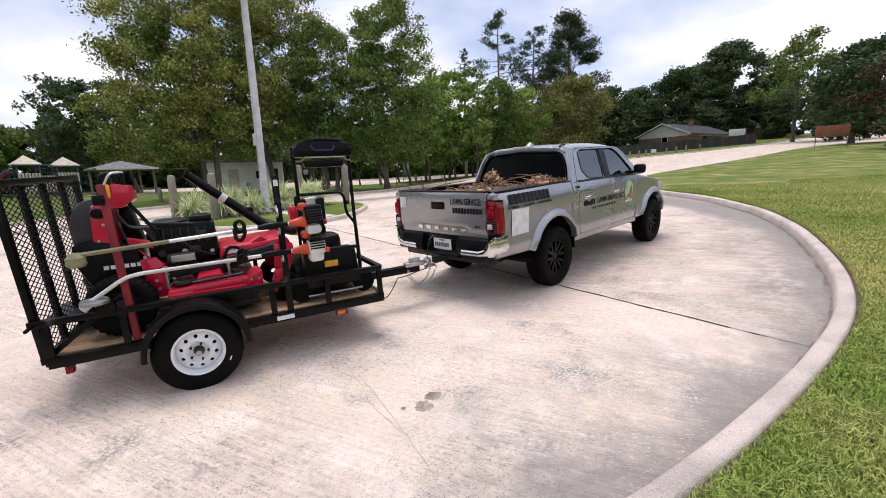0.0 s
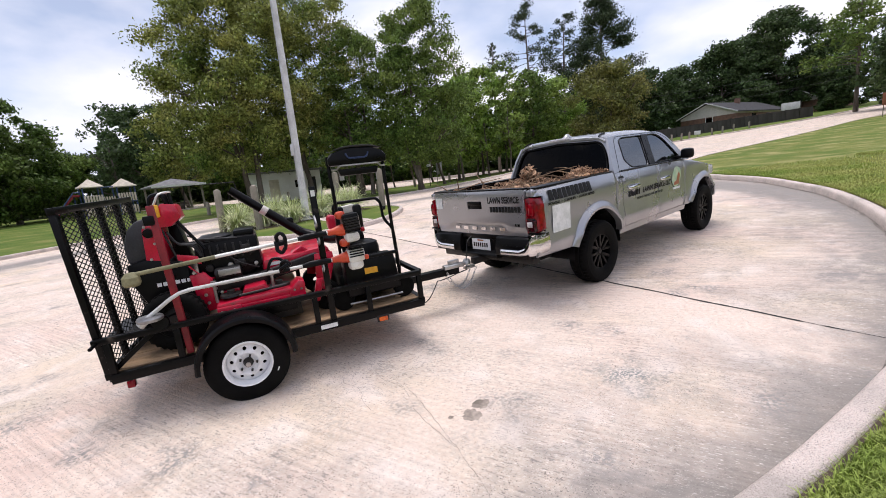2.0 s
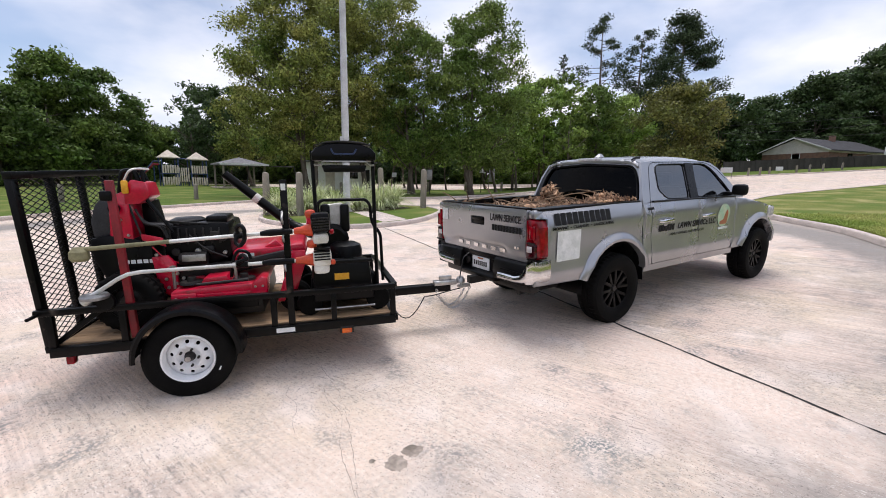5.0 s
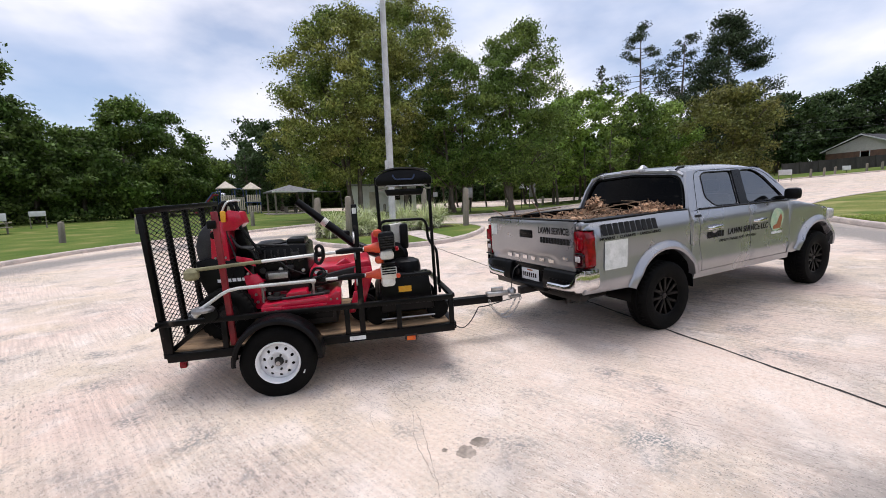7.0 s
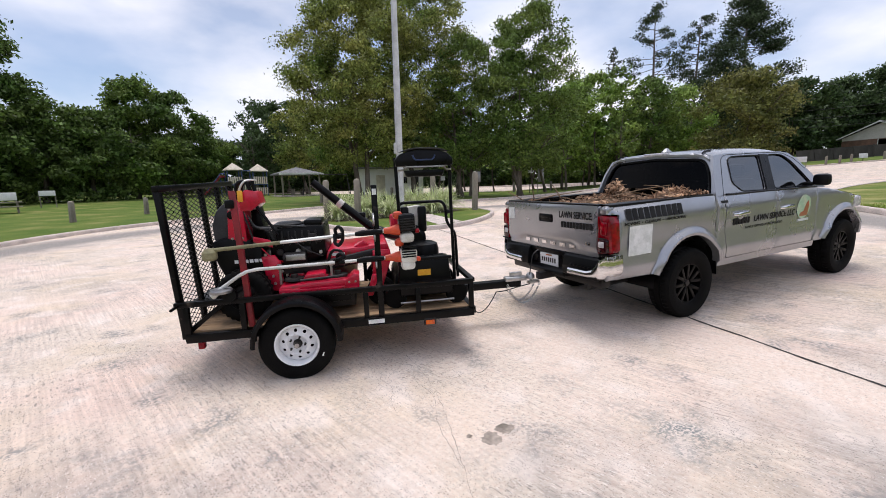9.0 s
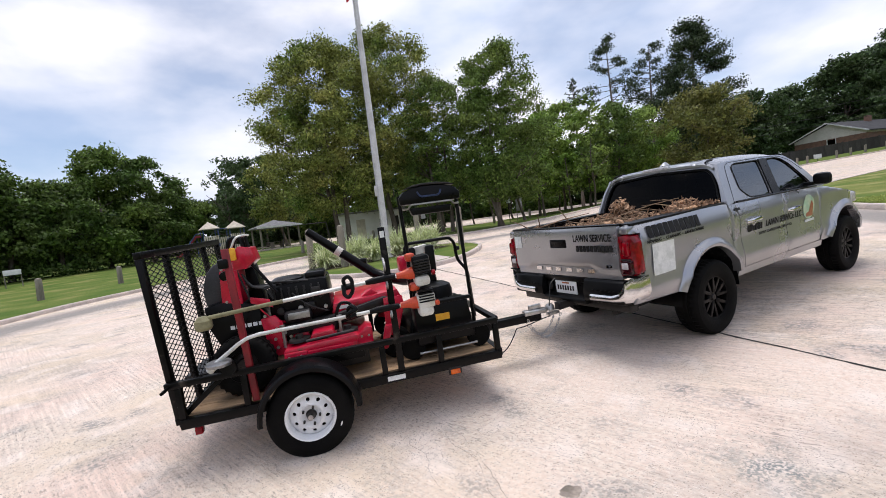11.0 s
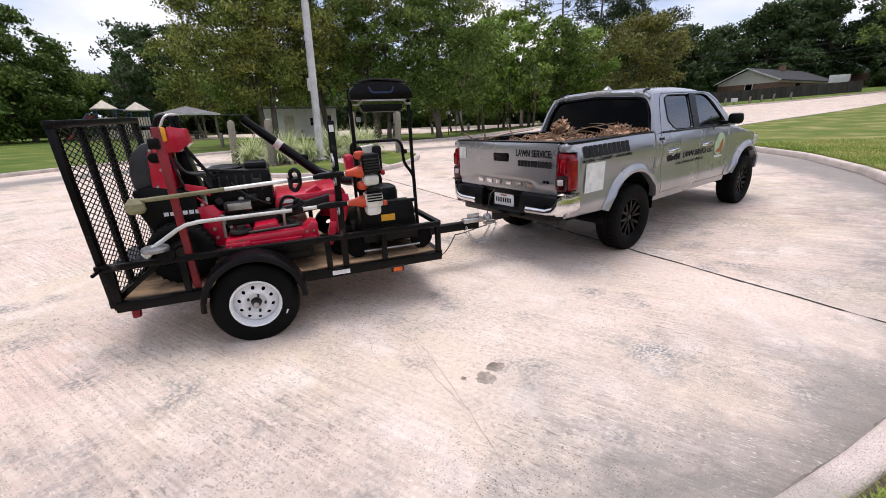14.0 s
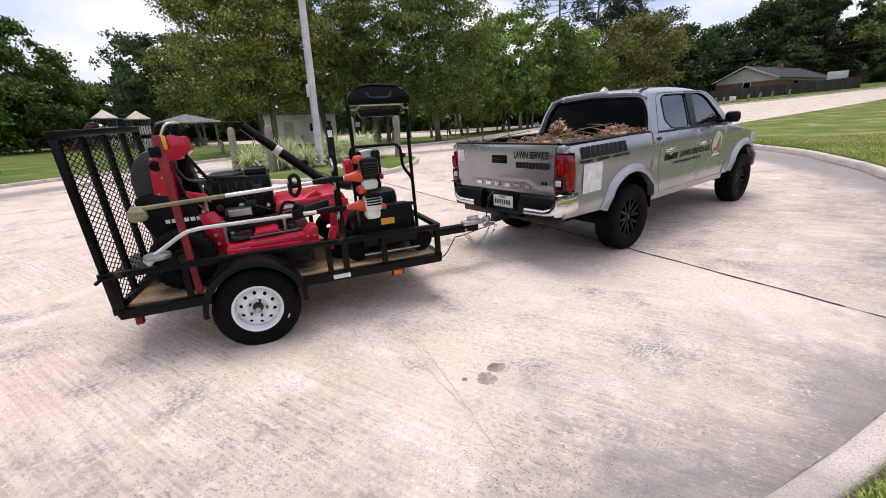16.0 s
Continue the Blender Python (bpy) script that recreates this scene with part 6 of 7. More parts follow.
for s in (-1, 1):
    y = -0.49 if s < 0 else 0.49
    w = new("wheel")
    w.parent = mower
    w.matrix_local = pose(-0.45, y, DECK + 0.232, 0, 0, 0 if s < 0 else 180)
    part("tyre", tyre_bm(0.232, 0.20, 0.12, 30, 0.012), RUBBER, w, "chunky drive tyre")
    part("rim", lathes([(0.0, -0.05), (0.05, -0.05), (0.06, -0.03), (0.10, -0.02), (0.118, -0.085), (0.124, -0.08), (0.12, 0.08)], 26), DARKMETAL, w)

# ---- push mower ----
push = on_deck("push_mower", "black walk-behind mower with folded upright handle", "mower")
body = part("mower_deck", ext_y([(0.86, DECK + 0.06), (0.88, 0.72), (0.96, 0.80), (1.36, 0.80), (1.44, 0.72), (1.46, DECK + 0.06)], -0.42, 0.20, 0.02), BLACKPLASTIC, push, "black mower deck")
flap = part("rear_cover", ext_y([(0.90, 0.56), (0.90, 0.90), (1.36, 0.90), (1.40, 0.56)], -0.62, -0.44, 0.015), BLACKPLASTIC, push, "black rear cover with a yellow label")
part("warning_label", bxs(1.07, 1.19, -0.6245, -0.6205, 0.745, 0.80), YELLOW, flap, "yellow warning label")
part("cover_lip", bxs(0.89, 1.39, -0.635, -0.60, 0.885, 0.915, 0.008), BLACKPLASTIC, flap)
part("lower_bar", tubes([(0.90, -0.62, 0.50), (1.40, -0.62, 0.50)], 0.010), STEEL, push)
en = part("engine", lathes([(0.0, 0.20), (0.09, 0.195), (0.14, 0.17), (0.155, 0.12), (0.155, 0.0)], 24, "Z", (1.20, -0.14, 0.80)), BLACKPLASTIC, push, "black engine shroud")
for x in (0.86, 1.44):
    for y in (-0.55, 0.15):
        bm = lathes([(0.0, -0.028), (0.06, -0.03), (0.095, -0.028), (0.105, -0.012), (0.105, 0.012), (0.095, 0.028), (0.0, 0.028)], 26, "Y", (0, 0, 0))
        w = part("wheel", bm, RUBBER, push, "small black wheel")
        w.matrix_local = pose(x, y, DECK + 0.105)
HYP = -0.40
bm = bmesh.new()
for x, dx in ((0.885, -0.01), (1.375, 0.0)):
    tube(bm, [(x, HYP - 0.05, 0.55), (x + dx, HYP, 1.2), (x + dx * 2, HYP + 0.02, 1.82)], 0.0165, 8)
handle = part("handle", bm, BLACKPLASTIC, push, "black upright tube handle")
bm = ext_y([(0.862, 1.735), (0.858, 1.80), (0.90, 1.845), (0.98, 1.872), (1.07, 1.882), (1.19, 1.882), (1.28, 1.872), (1.355, 1.845), (1.398, 1.80), (1.394, 1.735)], HYP - 0.05, HYP + 0.10, 0.014)
cons = part("console", bm, BLACKPLASTIC, handle, "arched black handle console")
handle.location.x = 0.075
part("console_lid", ext_y([(0.90, 1.865), (0.98, 1.892), (1.07, 1.902), (1.19, 1.902), (1.28, 1.892), (1.36, 1.865), (1.28, 1.878), (1.07, 1.888), (0.98, 1.878)], HYP - 0.06, HYP + 0.08, 0.003), DARKMETAL, cons, "grey-edged lid")
bm = bmesh.new()
tube(bm, arcpts([(1.02, HYP - 0.052, 1.835), (1.04, HYP - 0.055, 1.79), (1.21, HYP - 0.055, 1.79), (1.23, HYP - 0.052, 1.835)], 0.03), 0.008, 6)
part("console_trim", bm, BLUEPLASTIC, cons, "blue trim line")
bm = bmesh.new()
tube(bm, arcpts([(0.88, HYP - 0.02, 1.70), (0.93, HYP - 0.04, 1.70), (0.95, HYP - 0.05, 1.73), (1.31, HYP - 0.05, 1.73), (1.33, HYP - 0.04, 1.70), (1.38, HYP - 0.02, 1.70)], 0.02), 0.009, 6)
part("drive_bail", bm, STEEL, handle, "bent steel bail bar")
part("lower_panel", ext_y([(0.96, 1.64), (0.94, 1.70), (1.32, 1.70), (1.30, 1.64)], HYP - 0.02, HYP + 0.05, 0.01), BLACKPLASTIC, handle)
bm = bmesh.new()
YL = -0.12
tube(bm, arcpts([(0.89, YL, 0.75), (0.89, YL, 1.36), (0.93, YL, 1.39), (1.33, YL, 1.39), (1.37, YL, 1.34), (1.38, YL, 1.17), (1.46, YL - 0.02, 1.06), (1.47, YL - 0.04, 0.60)], 0.05), 0.015, 8)
part("lower_handle", bm, BLACKPLASTIC, push, "black bent lower handle tube").location.x = 0.075
part("handle_knob", lathes([(0.0, 0.03), (0.02, 0.028), (0.024, 0.0)], 10, "X", (1.46, YL, 1.28)), BLACKPLASTIC, push)

# ---- backpack blower ----
blower = on_deck("backpack_blower", "black backpack leaf blower with a long tube and pale frame", "blower")
part("back_frame", ext_y([(1.02, 1.00), (1.04, 1.34), (1.20, 1.36), (1.24, 1.00)], -0.02, 0.06, 0.02), WHITEPLASTIC, blower, "pale back frame")
for x in (1.03, 1.21):
    bm = bmesh.new()
    box(bm, x - 0.045, x + 0.045, -0.09, -0.03, 1.08, 1.35, 0.028)
    part("shoulder_pad", bm, BLACKPLASTIC, blower, "black padded strap")
part("fan_housing", lathes([(0.0, -0.08), (0.10, -0.08), (0.14, -0.05), (0.14, 0.05), (0.10, 0.08), (0.0, 0.08)], 24, "Y", (1.10, -0.02, 1.02)), BLACKPLASTIC, blower)
bm = bmesh.new()
tube(bm, [(1.08, 0.06, 1.02), (0.98, 0.30, 1.0), (0.86, 0.52, 1.02), (0.70, 0.62, 1.09), (0.37, 0.64, 1.375), (0.07, 0.64, 1.64)], [0.052, 0.056, 0.056, 0.052, 0.048, 0.042], 14)
tb = part("blower_tube", bm, BLACKPLASTIC, blower, "long tapering black tube")
bm = bmesh.new()
tube(bm, [(0.385, 0.64, 1.362), (0.335, 0.64, 1.406)], 0.0495, 14)
part("tube_label", bm, WHITEPLASTIC, tb, "white band on the tube")
bm = bmesh.new()
box(bm, 0.52, 0.64, 0.60, 0.68, 1.19, 1.27, 0.02)
part("control_grip", bm, BLACKPLASTIC, tb)
bm = bmesh.new()
box(bm, 0.86, 0.94, -0.34, -0.22, 1.16, 1.30, 0.03)
part("blower_engine", bm, REDPAINT, blower, "red and black engine cover")

# ---- string trimmers in the rack ----
def trimmer(name, label, shaft, head_z, mats, head, tank):
    t = on_deck(name, label, "trimmer")
    bm = tubes(shaft, 0.0145, 10)
    part("shaft", bm, mats[0], t)
    a, b = Vector(shaft[-1]), Vector(shaft[-2])
    d = (a - b).normalized()
    q = Matrix.Translation(a) @ d.to_track_quat("X", "Z").to_matrix().to_4x4()
    def put(nm, bm, m, lb=""):
        for v in bm.verts:
            v.co = q @ v.co
        return part(nm, bm, m, t, lb)
    put("clutch_cover", lathes([(0.0, -0.02), (0.024, -0.02), (0.030, 0.03), (0.046, 0.08), (0.050, 0.115), (0.0, 0.115)], 20, "X"), ORANGE, "orange clutch cover")
    bm = bmesh.new()
    box(bm, 0.11, 0.25, -0.07, 0.07, -0.02 if tank else -0.05, 0.13 if tank else 0.07, 0.025)
    hd = put("engine_cover", bm, BLACKPLASTIC if tank else WHITEPLASTIC, "ribbed engine cover")
    for i in range(5):
        bm = bmesh.new()
        box(bm, 0.12, 0.24, -0.078, 0.0, 0.0 + 0.021 * i, 0.011 + 0.021 * i, 0.003)
        for v in bm.verts:
            v.co = q @ v.co
        part("cooling_rib", bm, DARKMETAL if tank else BLACKPLASTIC, hd)
    bm = bmesh.new()
    box(bm, 0.11, 0.23, -0.06, 0.06, -0.115, -0.03, 0.028)
    put("fuel_tank", bm, WHITEPLASTIC, "white fuel tank")
    bm = bmesh.new()
    box(bm, 0.07, 0.15, -0.03, 0.06, 0.09, 0.155, 0.025)
    put("top_cover", bm, ORANGE)
    bm = bmesh.new()
    box(bm, 0.24, 0.275, -0.085, -0.045, -0.04, 0.0, 0.012)
    put("primer", bm, REDLENS if tank else ORANGE)
    put("throttle_grip", tubes([(-0.26, 0, 0), (-0.20, 0, 0.003), (-0.10, 0, 0.003), (-0.03, 0, 0)], [0.017, 0.026, 0.026, 0.02], 12), BLACKPLASTIC, "black throttle grip")
    bm = bmesh.new()
    tube(bm, arcpts([(-0.42, -0.01, 0.0), (-0.43, -0.04, -0.05 if tank else 0.02), (-0.40, -0.06, -0.075 if tank else 0.04), (-0.36, -0.07, -0.03 if tank else 0.05), (-0.355, -0.07, 0.055), (-0.38, -0.05, 0.085), (-0.42, -0.02, 0.06), (-0.41, 0.0, 0.01)], 0.03), 0.015, 8)
    put("loop_handle", bm, BLACKPLASTIC, "black loop handle")
    put("handle_clamp", tubes([(-0.44, 0, 0), (-0.36, 0, 0)], 0.024, 10), BLACKPLASTIC)
    return t
YS = -YR - 0.055
t1 = trimmer("string_trimmer", "string trimmer with orange engine housing lying in the rack", [(-0.58, YS, 1.120), (-0.3, YS, 1.135), (0.25, YS, 1.165), (0.80, YS, 1.19)], 0, (ALU, 0), 0, True)
part("shaft_sleeve", tubes([(-0.59, YS, 1.119), (-0.06, YS, 1.148)], 0.0155, 10), DULLTUBE, t1, "grass-stained lower tube")
part("cutting_head", lathes([(0.0, 0.05), (0.03, 0.045), (0.055, 0.015), (0.058, -0.03), (0.045, -0.05), (0.0, -0.052)], 18, "Z", (-0.60, YS, 1.09)), DULLTUBE, t1, "grass-stained cutting head")
t2 = trimmer("string_trimmer", "curved-shaft edger trimmer with white and orange engine in the rack", [(-0.58, YS, 0.785), (-0.50, YS, 0.835), (-0.40, YS, 0.90), (-0.34, YS, 0.928), (-0.26, YS, 0.94), (0.3, YS, 0.948), (0.80, YS, 0.958)], 0, (ALU, 0), 0, False)
gd = part("edger_guard", lathes([(0.0, -0.024), (0.045, -0.026), (0.082, -0.02), (0.086, 0.0), (0.078, 0.012), (0.0, 0.014)], 26, "Z", (-0.55, YS, 0.79)), HUBGREY, t2, "grey edger wheel guard")
part("gear_case", tubes([(-0.62, YS, 0.745), (-0.55, YS, 0.795)], [0.03, 0.022], 10), ALU, t2)
part("support_wheel", lathes([(0.0, -0.02), (0.055, -0.02), (0.06, 0.0), (0.055, 0.02), (0.0, 0.02)], 20, "Y", (-0.50, YS + 0.03, 0.735)), BLACKPLASTIC, t2)

# ---- the island: flagpole, timber posts, strap-leaved plants ----
def post(x, y, top, r=0.12, label="weathered round timber post with a domed top", group="timber posts"):
    z = ground_z(x, y) + LAWN_H - 0.03
    h = top - z
    t = empty("timber_post", pose(x, y, z, random.Random(int(x * 50)).uniform(-1.5, 1.5), random.Random(int(y * 70)).uniform(-1.5, 1.5), 0), label, "post", group)
    bm = lathes([(0.0, 0.0), (r * 1.03, 0.0), (r, h * 0.5), (r * 0.97, h - r * 0.7), (r * 0.8, h - r * 0.25), (r * 0.4, h - 0.01), (0.0, h)], 14, "Z")
    for v in bm.verts:
        v.co.x += 0.012 * noise.noise(v.co * 5)
        v.co.y += 0.012 * noise.noise(v.co * 5 + Vector((9, 0, 0)))
    part("post_shaft", bm, WOODPOST, t)
    return t
for x, y, top in ((5.3, 13.0, 2.13), (-0.1, 13.2, 1.88), (-1.15, 14.3, 1.86), (3.9, 14.5, 2.18)):
    post(x, y, top, 0.135)
for x, y in ((-11.8, 21.9), (-9.7, 26.8), (-3.3, 28.6), (-13.2, 17.0), (-14.0, 12.0), (1.5, 32.0), (8.0, 33.0), (12.5, 33.0), (17.0, 33.2), (21.5, 33.0), (26, 32.5)):
    post(x, y, ground_z(x, y) + LAWN_H + 1.02, 0.13, "short weathered timber bollard along the lawn", "lawn bollards")

pole = empty("flagpole", pose(1.98, 13.75, ground_z(1.98, 13.75) + 0.1), "tall pale grey flagpole with a halyard and limp flag", "flagpole")
part("pole_shaft", tubes([(0, 0, 0), (0, 0, 4), (0, 0, 9), (0, 0, 14)], [0.15, 0.145, 0.11, 0.07], 20), POLE, pole)
part("pole_collar", lathes([(0.16, 0.0), (0.24, 0.0), (0.24, 0.05), (0.17, 0.10), (0.15, 0.12)], 20, "Z"), POLE, pole)
part("halyard", tubes([(-0.16, -0.05, 1.5), (-0.17, -0.06, 4.0), (-0.13, -0.05, 11.5)], 0.012, 5), STEEL, pole)
part("cleat_box", bxs(-0.24, -0.13, -0.10, 0.02, 2.7, 3.15, 0.01), POLE, pole, "grey halyard box")
bm = bmesh.new()
cols = []
for i in range(13):
    u = i / 12
    cols.append([bm.verts.new((-0.10 - 0.42 * u * (1 - 0.25 * v), 0.07 * math.sin(9 * u + 2 * v), 13.0 - 1.95 * v - 0.5 * u * (1 - 0.3 * v))) for v in [j / 10 for j in range(11)]])
for A, B in zip(cols, cols[1:]):
    for j in range(10):
        bm.faces.new((A[j], A[j + 1], B[j + 1], B[j]))
part("flag", bm, FLAGCLOTH, pole, "limp red flag cloth")

STRAP = mat("strap_leaf", (0.36, 0.44, 0.16), (0.70, 0.72, 0.48), rough=0.5, scale=3, fine=12, spec=0.3, island=0.35, transl=0.25)
def strap_plant(x, y, h, n, seed):
    """A mound of arching, pale-edged strap leaves."""
    rng = np.random.default_rng(seed)
    V, F = [], []
    for _ in range(n):
        a, L, arch_ = rng.uniform(0, 2 * math.pi), h * rng.uniform(0.8, 1.35), rng.uniform(0.4, 1.35)
        w = rng.uniform(0.012, 0.026)
        r0 = rng.uniform(0, 0.16)
        d = np.array([math.cos(a), math.sin(a)])
        s = np.array([-d[1], d[0]])
        k = len(V)
        m = 6
        for i in range(m):
            t = i / (m - 1)
            out = r0 + L * 0.62 * arch_ * t ** 1.4
            z = L * (t * (1.15 - 0.35 * arch_) - 0.55 * arch_ * t ** 2.6)
            ww = w * (1 - t ** 2 * 0.95)
            p = d * out
            V.append((p[0] + s[0] * ww, p[1] + s[1] * ww, z))
            V.append((p[0] - s[0] * ww, p[1] - s[1] * ww, z))
        F.extend([(k + 2 * i, k + 2 * i + 1, k + 2 * i + 3, k + 2 * i + 2) for i in range(m - 1)])
    me = bpy.data.meshes.new("strap_plant")
    me.from_pydata(V, [], F)
    me.materials.append(STRAP)
    ob = new("strap_plant", me)
    ob.matrix_world = pose(x, y, ground_z(x, y) + LAWN_H - 0.01)
    return tagged(ob, "mound of arching pale green strap leaves on the island", "plant", "island plants")
for i, (x, y, h) in enumerate([(-0.75, 13.9, 1.0), (0.35, 14.0, 1.1), (0.95, 14.6, 1.2), (1.3, 13.4, 1.0), (2.75, 14.3, 1.15), (3.5, 13.7, 1.15), (4.25, 14.0, 1.2), (4.5, 14.9, 1.1), (3.3, 15.4, 1.1), (-0.2, 15.2, 1.0)]):
    strap_plant(x, y, h * 1.25, 330, 300 + i)
sheet([(1.45, 8.7), (2.4, 8.85), (3.1, 13.2), (2.1, 13.3)], 0.5, LAWN_H + 0.006, "path_island", KERB, "concrete path crossing the planted island", "path")
MULCH = mat("mulch", (0.06, 0.045, 0.03), (0.11, 0.08, 0.05), rough=1.0, scale=5, fine=30, bump=0.8)
sheet([(-1.0, 13.2), (0.5, 12.9), (1.9, 13.35), (3.3, 13.25), (4.9, 13.4), (5.1, 15.2), (3.6, 16.0), (0.6, 15.8), (-0.9, 15.0)], 0.5, LAWN_H + 0.012, "mulch_bed", MULCH, "dark mulch bed under the island plants", "bed")

# ---- joint, stain ----
bm = bmesh.new()
prev = None
rng = random.Random(11)
y = -3.47
while y < 8.4:
    x = 0.105 + 0.14 * y + 0.005 * math.sin(y * 7) + 0.006 * noise.noise(Vector((0, y * 5, 0)))
    w = 0.010 + 0.009 * rng.random() if y > -2.85 else 0.003 + (0.016 * rng.random() if -3.12 < y < -2.98 else 0)
    z = ground_z(x, y) + 0.003
    cur = (bm.verts.new((x - w, y, z)), bm.verts.new((x + w, y, z)))
    if prev:
        bm.faces.new((prev[0], prev[1], cur[1], cur[0]))
    prev = cur
    y += 0.05
tagged(obj("expansion_joint", bm, JOINT), "dark tarred joint across the concrete drive", "joint", kind="structure")
STAINMAT = mat("oil_stain", (0.15, 0.125, 0.10), (0.36, 0.30, 0.25), rough=0.8, scale=13, fine=40, bump=0.3)
bm = bmesh.new()
for cx, cy, r, ph in ((-2.985, -1.69, 0.068, 0.0), (-2.865, -1.635, 0.060, 2.0), (-3.10, -1.60, 0.018, 1.0)):
    c = bm.verts.new((cx, cy, ground_z(cx, cy) + 0.002))
    ring = []
    for i in range(28):
        a = 2 * math.pi * i / 28
        rr = r * (1 + 0.40 * noise.noise(Vector((math.cos(a) * 1.4 + ph, math.sin(a) * 1.4, ph))) + 0.35 * noise.noise(Vector((math.cos(a) * 4 + ph, math.sin(a) * 4, ph))))
        px, py = cx + rr * math.cos(a), cy + rr * math.sin(a) * 0.9
        ring.append(bm.verts.new((px, py, ground_z(px, py) + 0.002 + ph * 0.0004)))
    for i in range(28):
        bm.faces.new((c, ring[i], ring[(i + 1) % 28]))
tagged(obj("oil_stain", bm, STAINMAT), "small brown oil stain on the concrete", "stain", kind="structure")

CRACK = mat("crack_dark", (0.16, 0.14, 0.12), (0.30, 0.26, 0.23), rough=1.0, scale=20, fine=60)
for pts in ([(-3.30, -0.42), (-3.36, -0.60), (-3.33, -0.78), (-3.40, -0.98), (-3.42, -1.25)], [(-3.05, -0.45), (-3.12, -0.75), (-3.10, -1.05), (-3.22, -1.40), (-3.28, -1.9)], [(-3.02, -0.1), (-3.04, -0.9), (-3.3, -1.95), (-3.5, -2.5)]):
    line = spline(pts, 0.03)
    bm = bmesh.new()
    prev = None
    for i, (x, y) in enumerate(line):
        x += 0.014 * noise.noise(Vector((x * 18, y * 18, 0)))
        w = 0.0012 * (1 + noise.noise(Vector((x * 9, y * 9, 3)))) * min(1, i / 6, (len(line) - 1 - i) / 6)
        z = ground_z(x, y) + 0.002
        cur = (bm.verts.new((x - w, y, z)), bm.verts.new((x + w, y, z)))
        if prev:
            bm.faces.new((prev[0], prev[1], cur[1], cur[0]))
        prev = cur
    tagged(obj("crack", bm, CRACK), "hairline crack in the concrete", "crack", kind="structure")

# ---- cuttings heaped in the truck bed ----
DRYLEAF = mat("dry_leaf", (0.17, 0.09, 0.05), (0.52, 0.33, 0.20), rough=0.8, scale=8, fine=30, island=0.65, transl=0.15)
TWIG = mat("twig", (0.15, 0.09, 0.055), (0.33, 0.23, 0.14), rough=0.9, scale=10, fine=50, island=0.3)
brush = empty("brush_pile", pose(0, 0, 0.10, 0, -2.4, 0), "heap of dry brown leaves and cut branches in the truck bed", "brush")
rng = np.random.default_rng(77)
def heap(x, y):
    h = 1.265 + 0.02 * math.sin(5 * x + 3 * y)
    h += 0.15 * math.exp(-(((x - 0.12) / 0.3) ** 2 + ((y + 0.58) / 0.17) ** 2))
    h += 0.20 * math.exp(-(((x - 0.12) / 0.12) ** 2 + ((y - 0.20) / 0.15) ** 2))
    h += 0.05 * math.exp(-(((x + 0.3) / 0.25) ** 2 + ((y + 0.1) / 0.3) ** 2))
    h += 0.06 * math.exp(-(((x + 1.0) / 0.12) ** 2 + ((y - 0.62) / 0.12) ** 2))
    return h
V, F = [], []
for i in range(2300):
    x, y = rng.uniform(-1.05, 0.38), rng.uniform(-0.70, 0.70)
    if i % 3 == 0:
        x, y = rng.normal(0.14, 0.16), rng.normal(-0.60, 0.14)
    elif i % 7 == 0:
        x, y = rng.normal(0.12, 0.08), rng.normal(0.20, 0.10)
    x = min(0.38, max(-1.08, x))
    y = min(0.70, max(-0.80, y))
    z = heap(x, y) - rng.uniform(0, 0.16) + (0.03 if i % 5 == 0 else 0)
    if y < -0.69:
        z = max(z, 1.33)
    s = rng.uniform(0.02, 0.055)
    a = Vector(rng.normal(size=3)).normalized()
    b = a.orthogonal().normalized()
    c = a.cross(b)
    p = Vector((x, y, z))
    k = len(V)
    V.extend([tuple(p - a * s), tuple(p + b * s * 0.5 + c * s * 0.25), tuple(p + a * s), tuple(p - b * s * 0.5 + c * s * 0.25)])
    F.extend([(k, k + 1, k + 2), (k, k + 2, k + 3)])
me = bpy.data.meshes.new("dry_leaves")
me.from_pydata(V, [], F)
me.materials.append(DRYLEAF)
lv = new("dry_leaves", me)
lv.parent = brush
tagged(lv, "curled dry brown leaves", kind="stuff")
for i in range(46):
    x, y = rng.uniform(-0.95, 0.25), rng.uniform(-0.6, 0.6)
    a, L = rng.normal(0, 0.9) + (math.pi / 2 if i % 2 else 0), rng.uniform(0.15, 0.42)
    p0 = Vector((x, y, heap(x, y) - 0.02))
    d = Vector((math.cos(a), math.sin(a), rng.uniform(-0.05, 0.16)))
    p1, p2 = p0 + d * L * 0.5 + Vector((0, 0, 0.02)), p0 + d * L
    for p in (p0, p1, p2):
        p.x, p.y = min(0.38, max(-1.10, p.x)), min(0.70, max(-0.70, p.y))
        p.z = max(p.z, 1.15)
    part("twig", tubes([p0, p1, p2], [0.008, 0.006, 0.003], 5), TWIG, brush)
for a, b in (((-1.0, 0.60, 1.28), (-1.16, 0.74, 1.42)), ((-0.9, 0.55, 1.28), (-1.05, 0.40, 1.47)), ((-0.85, 0.1, 1.30), (-0.95, 0.16, 1.50)), ((-1.0, 0.5, 1.30), (-0.6, 0.05, 1.40)), ((-0.4, -0.2, 1.33), (0.2, -0.5, 1.42))):
    a, b = Vector(a), Vector(b)
    part("twig", tubes([a, a.lerp(b, 0.5) + Vector((0, 0, 0.015)), b], [0.009, 0.007, 0.004], 5), TWIG, brush)

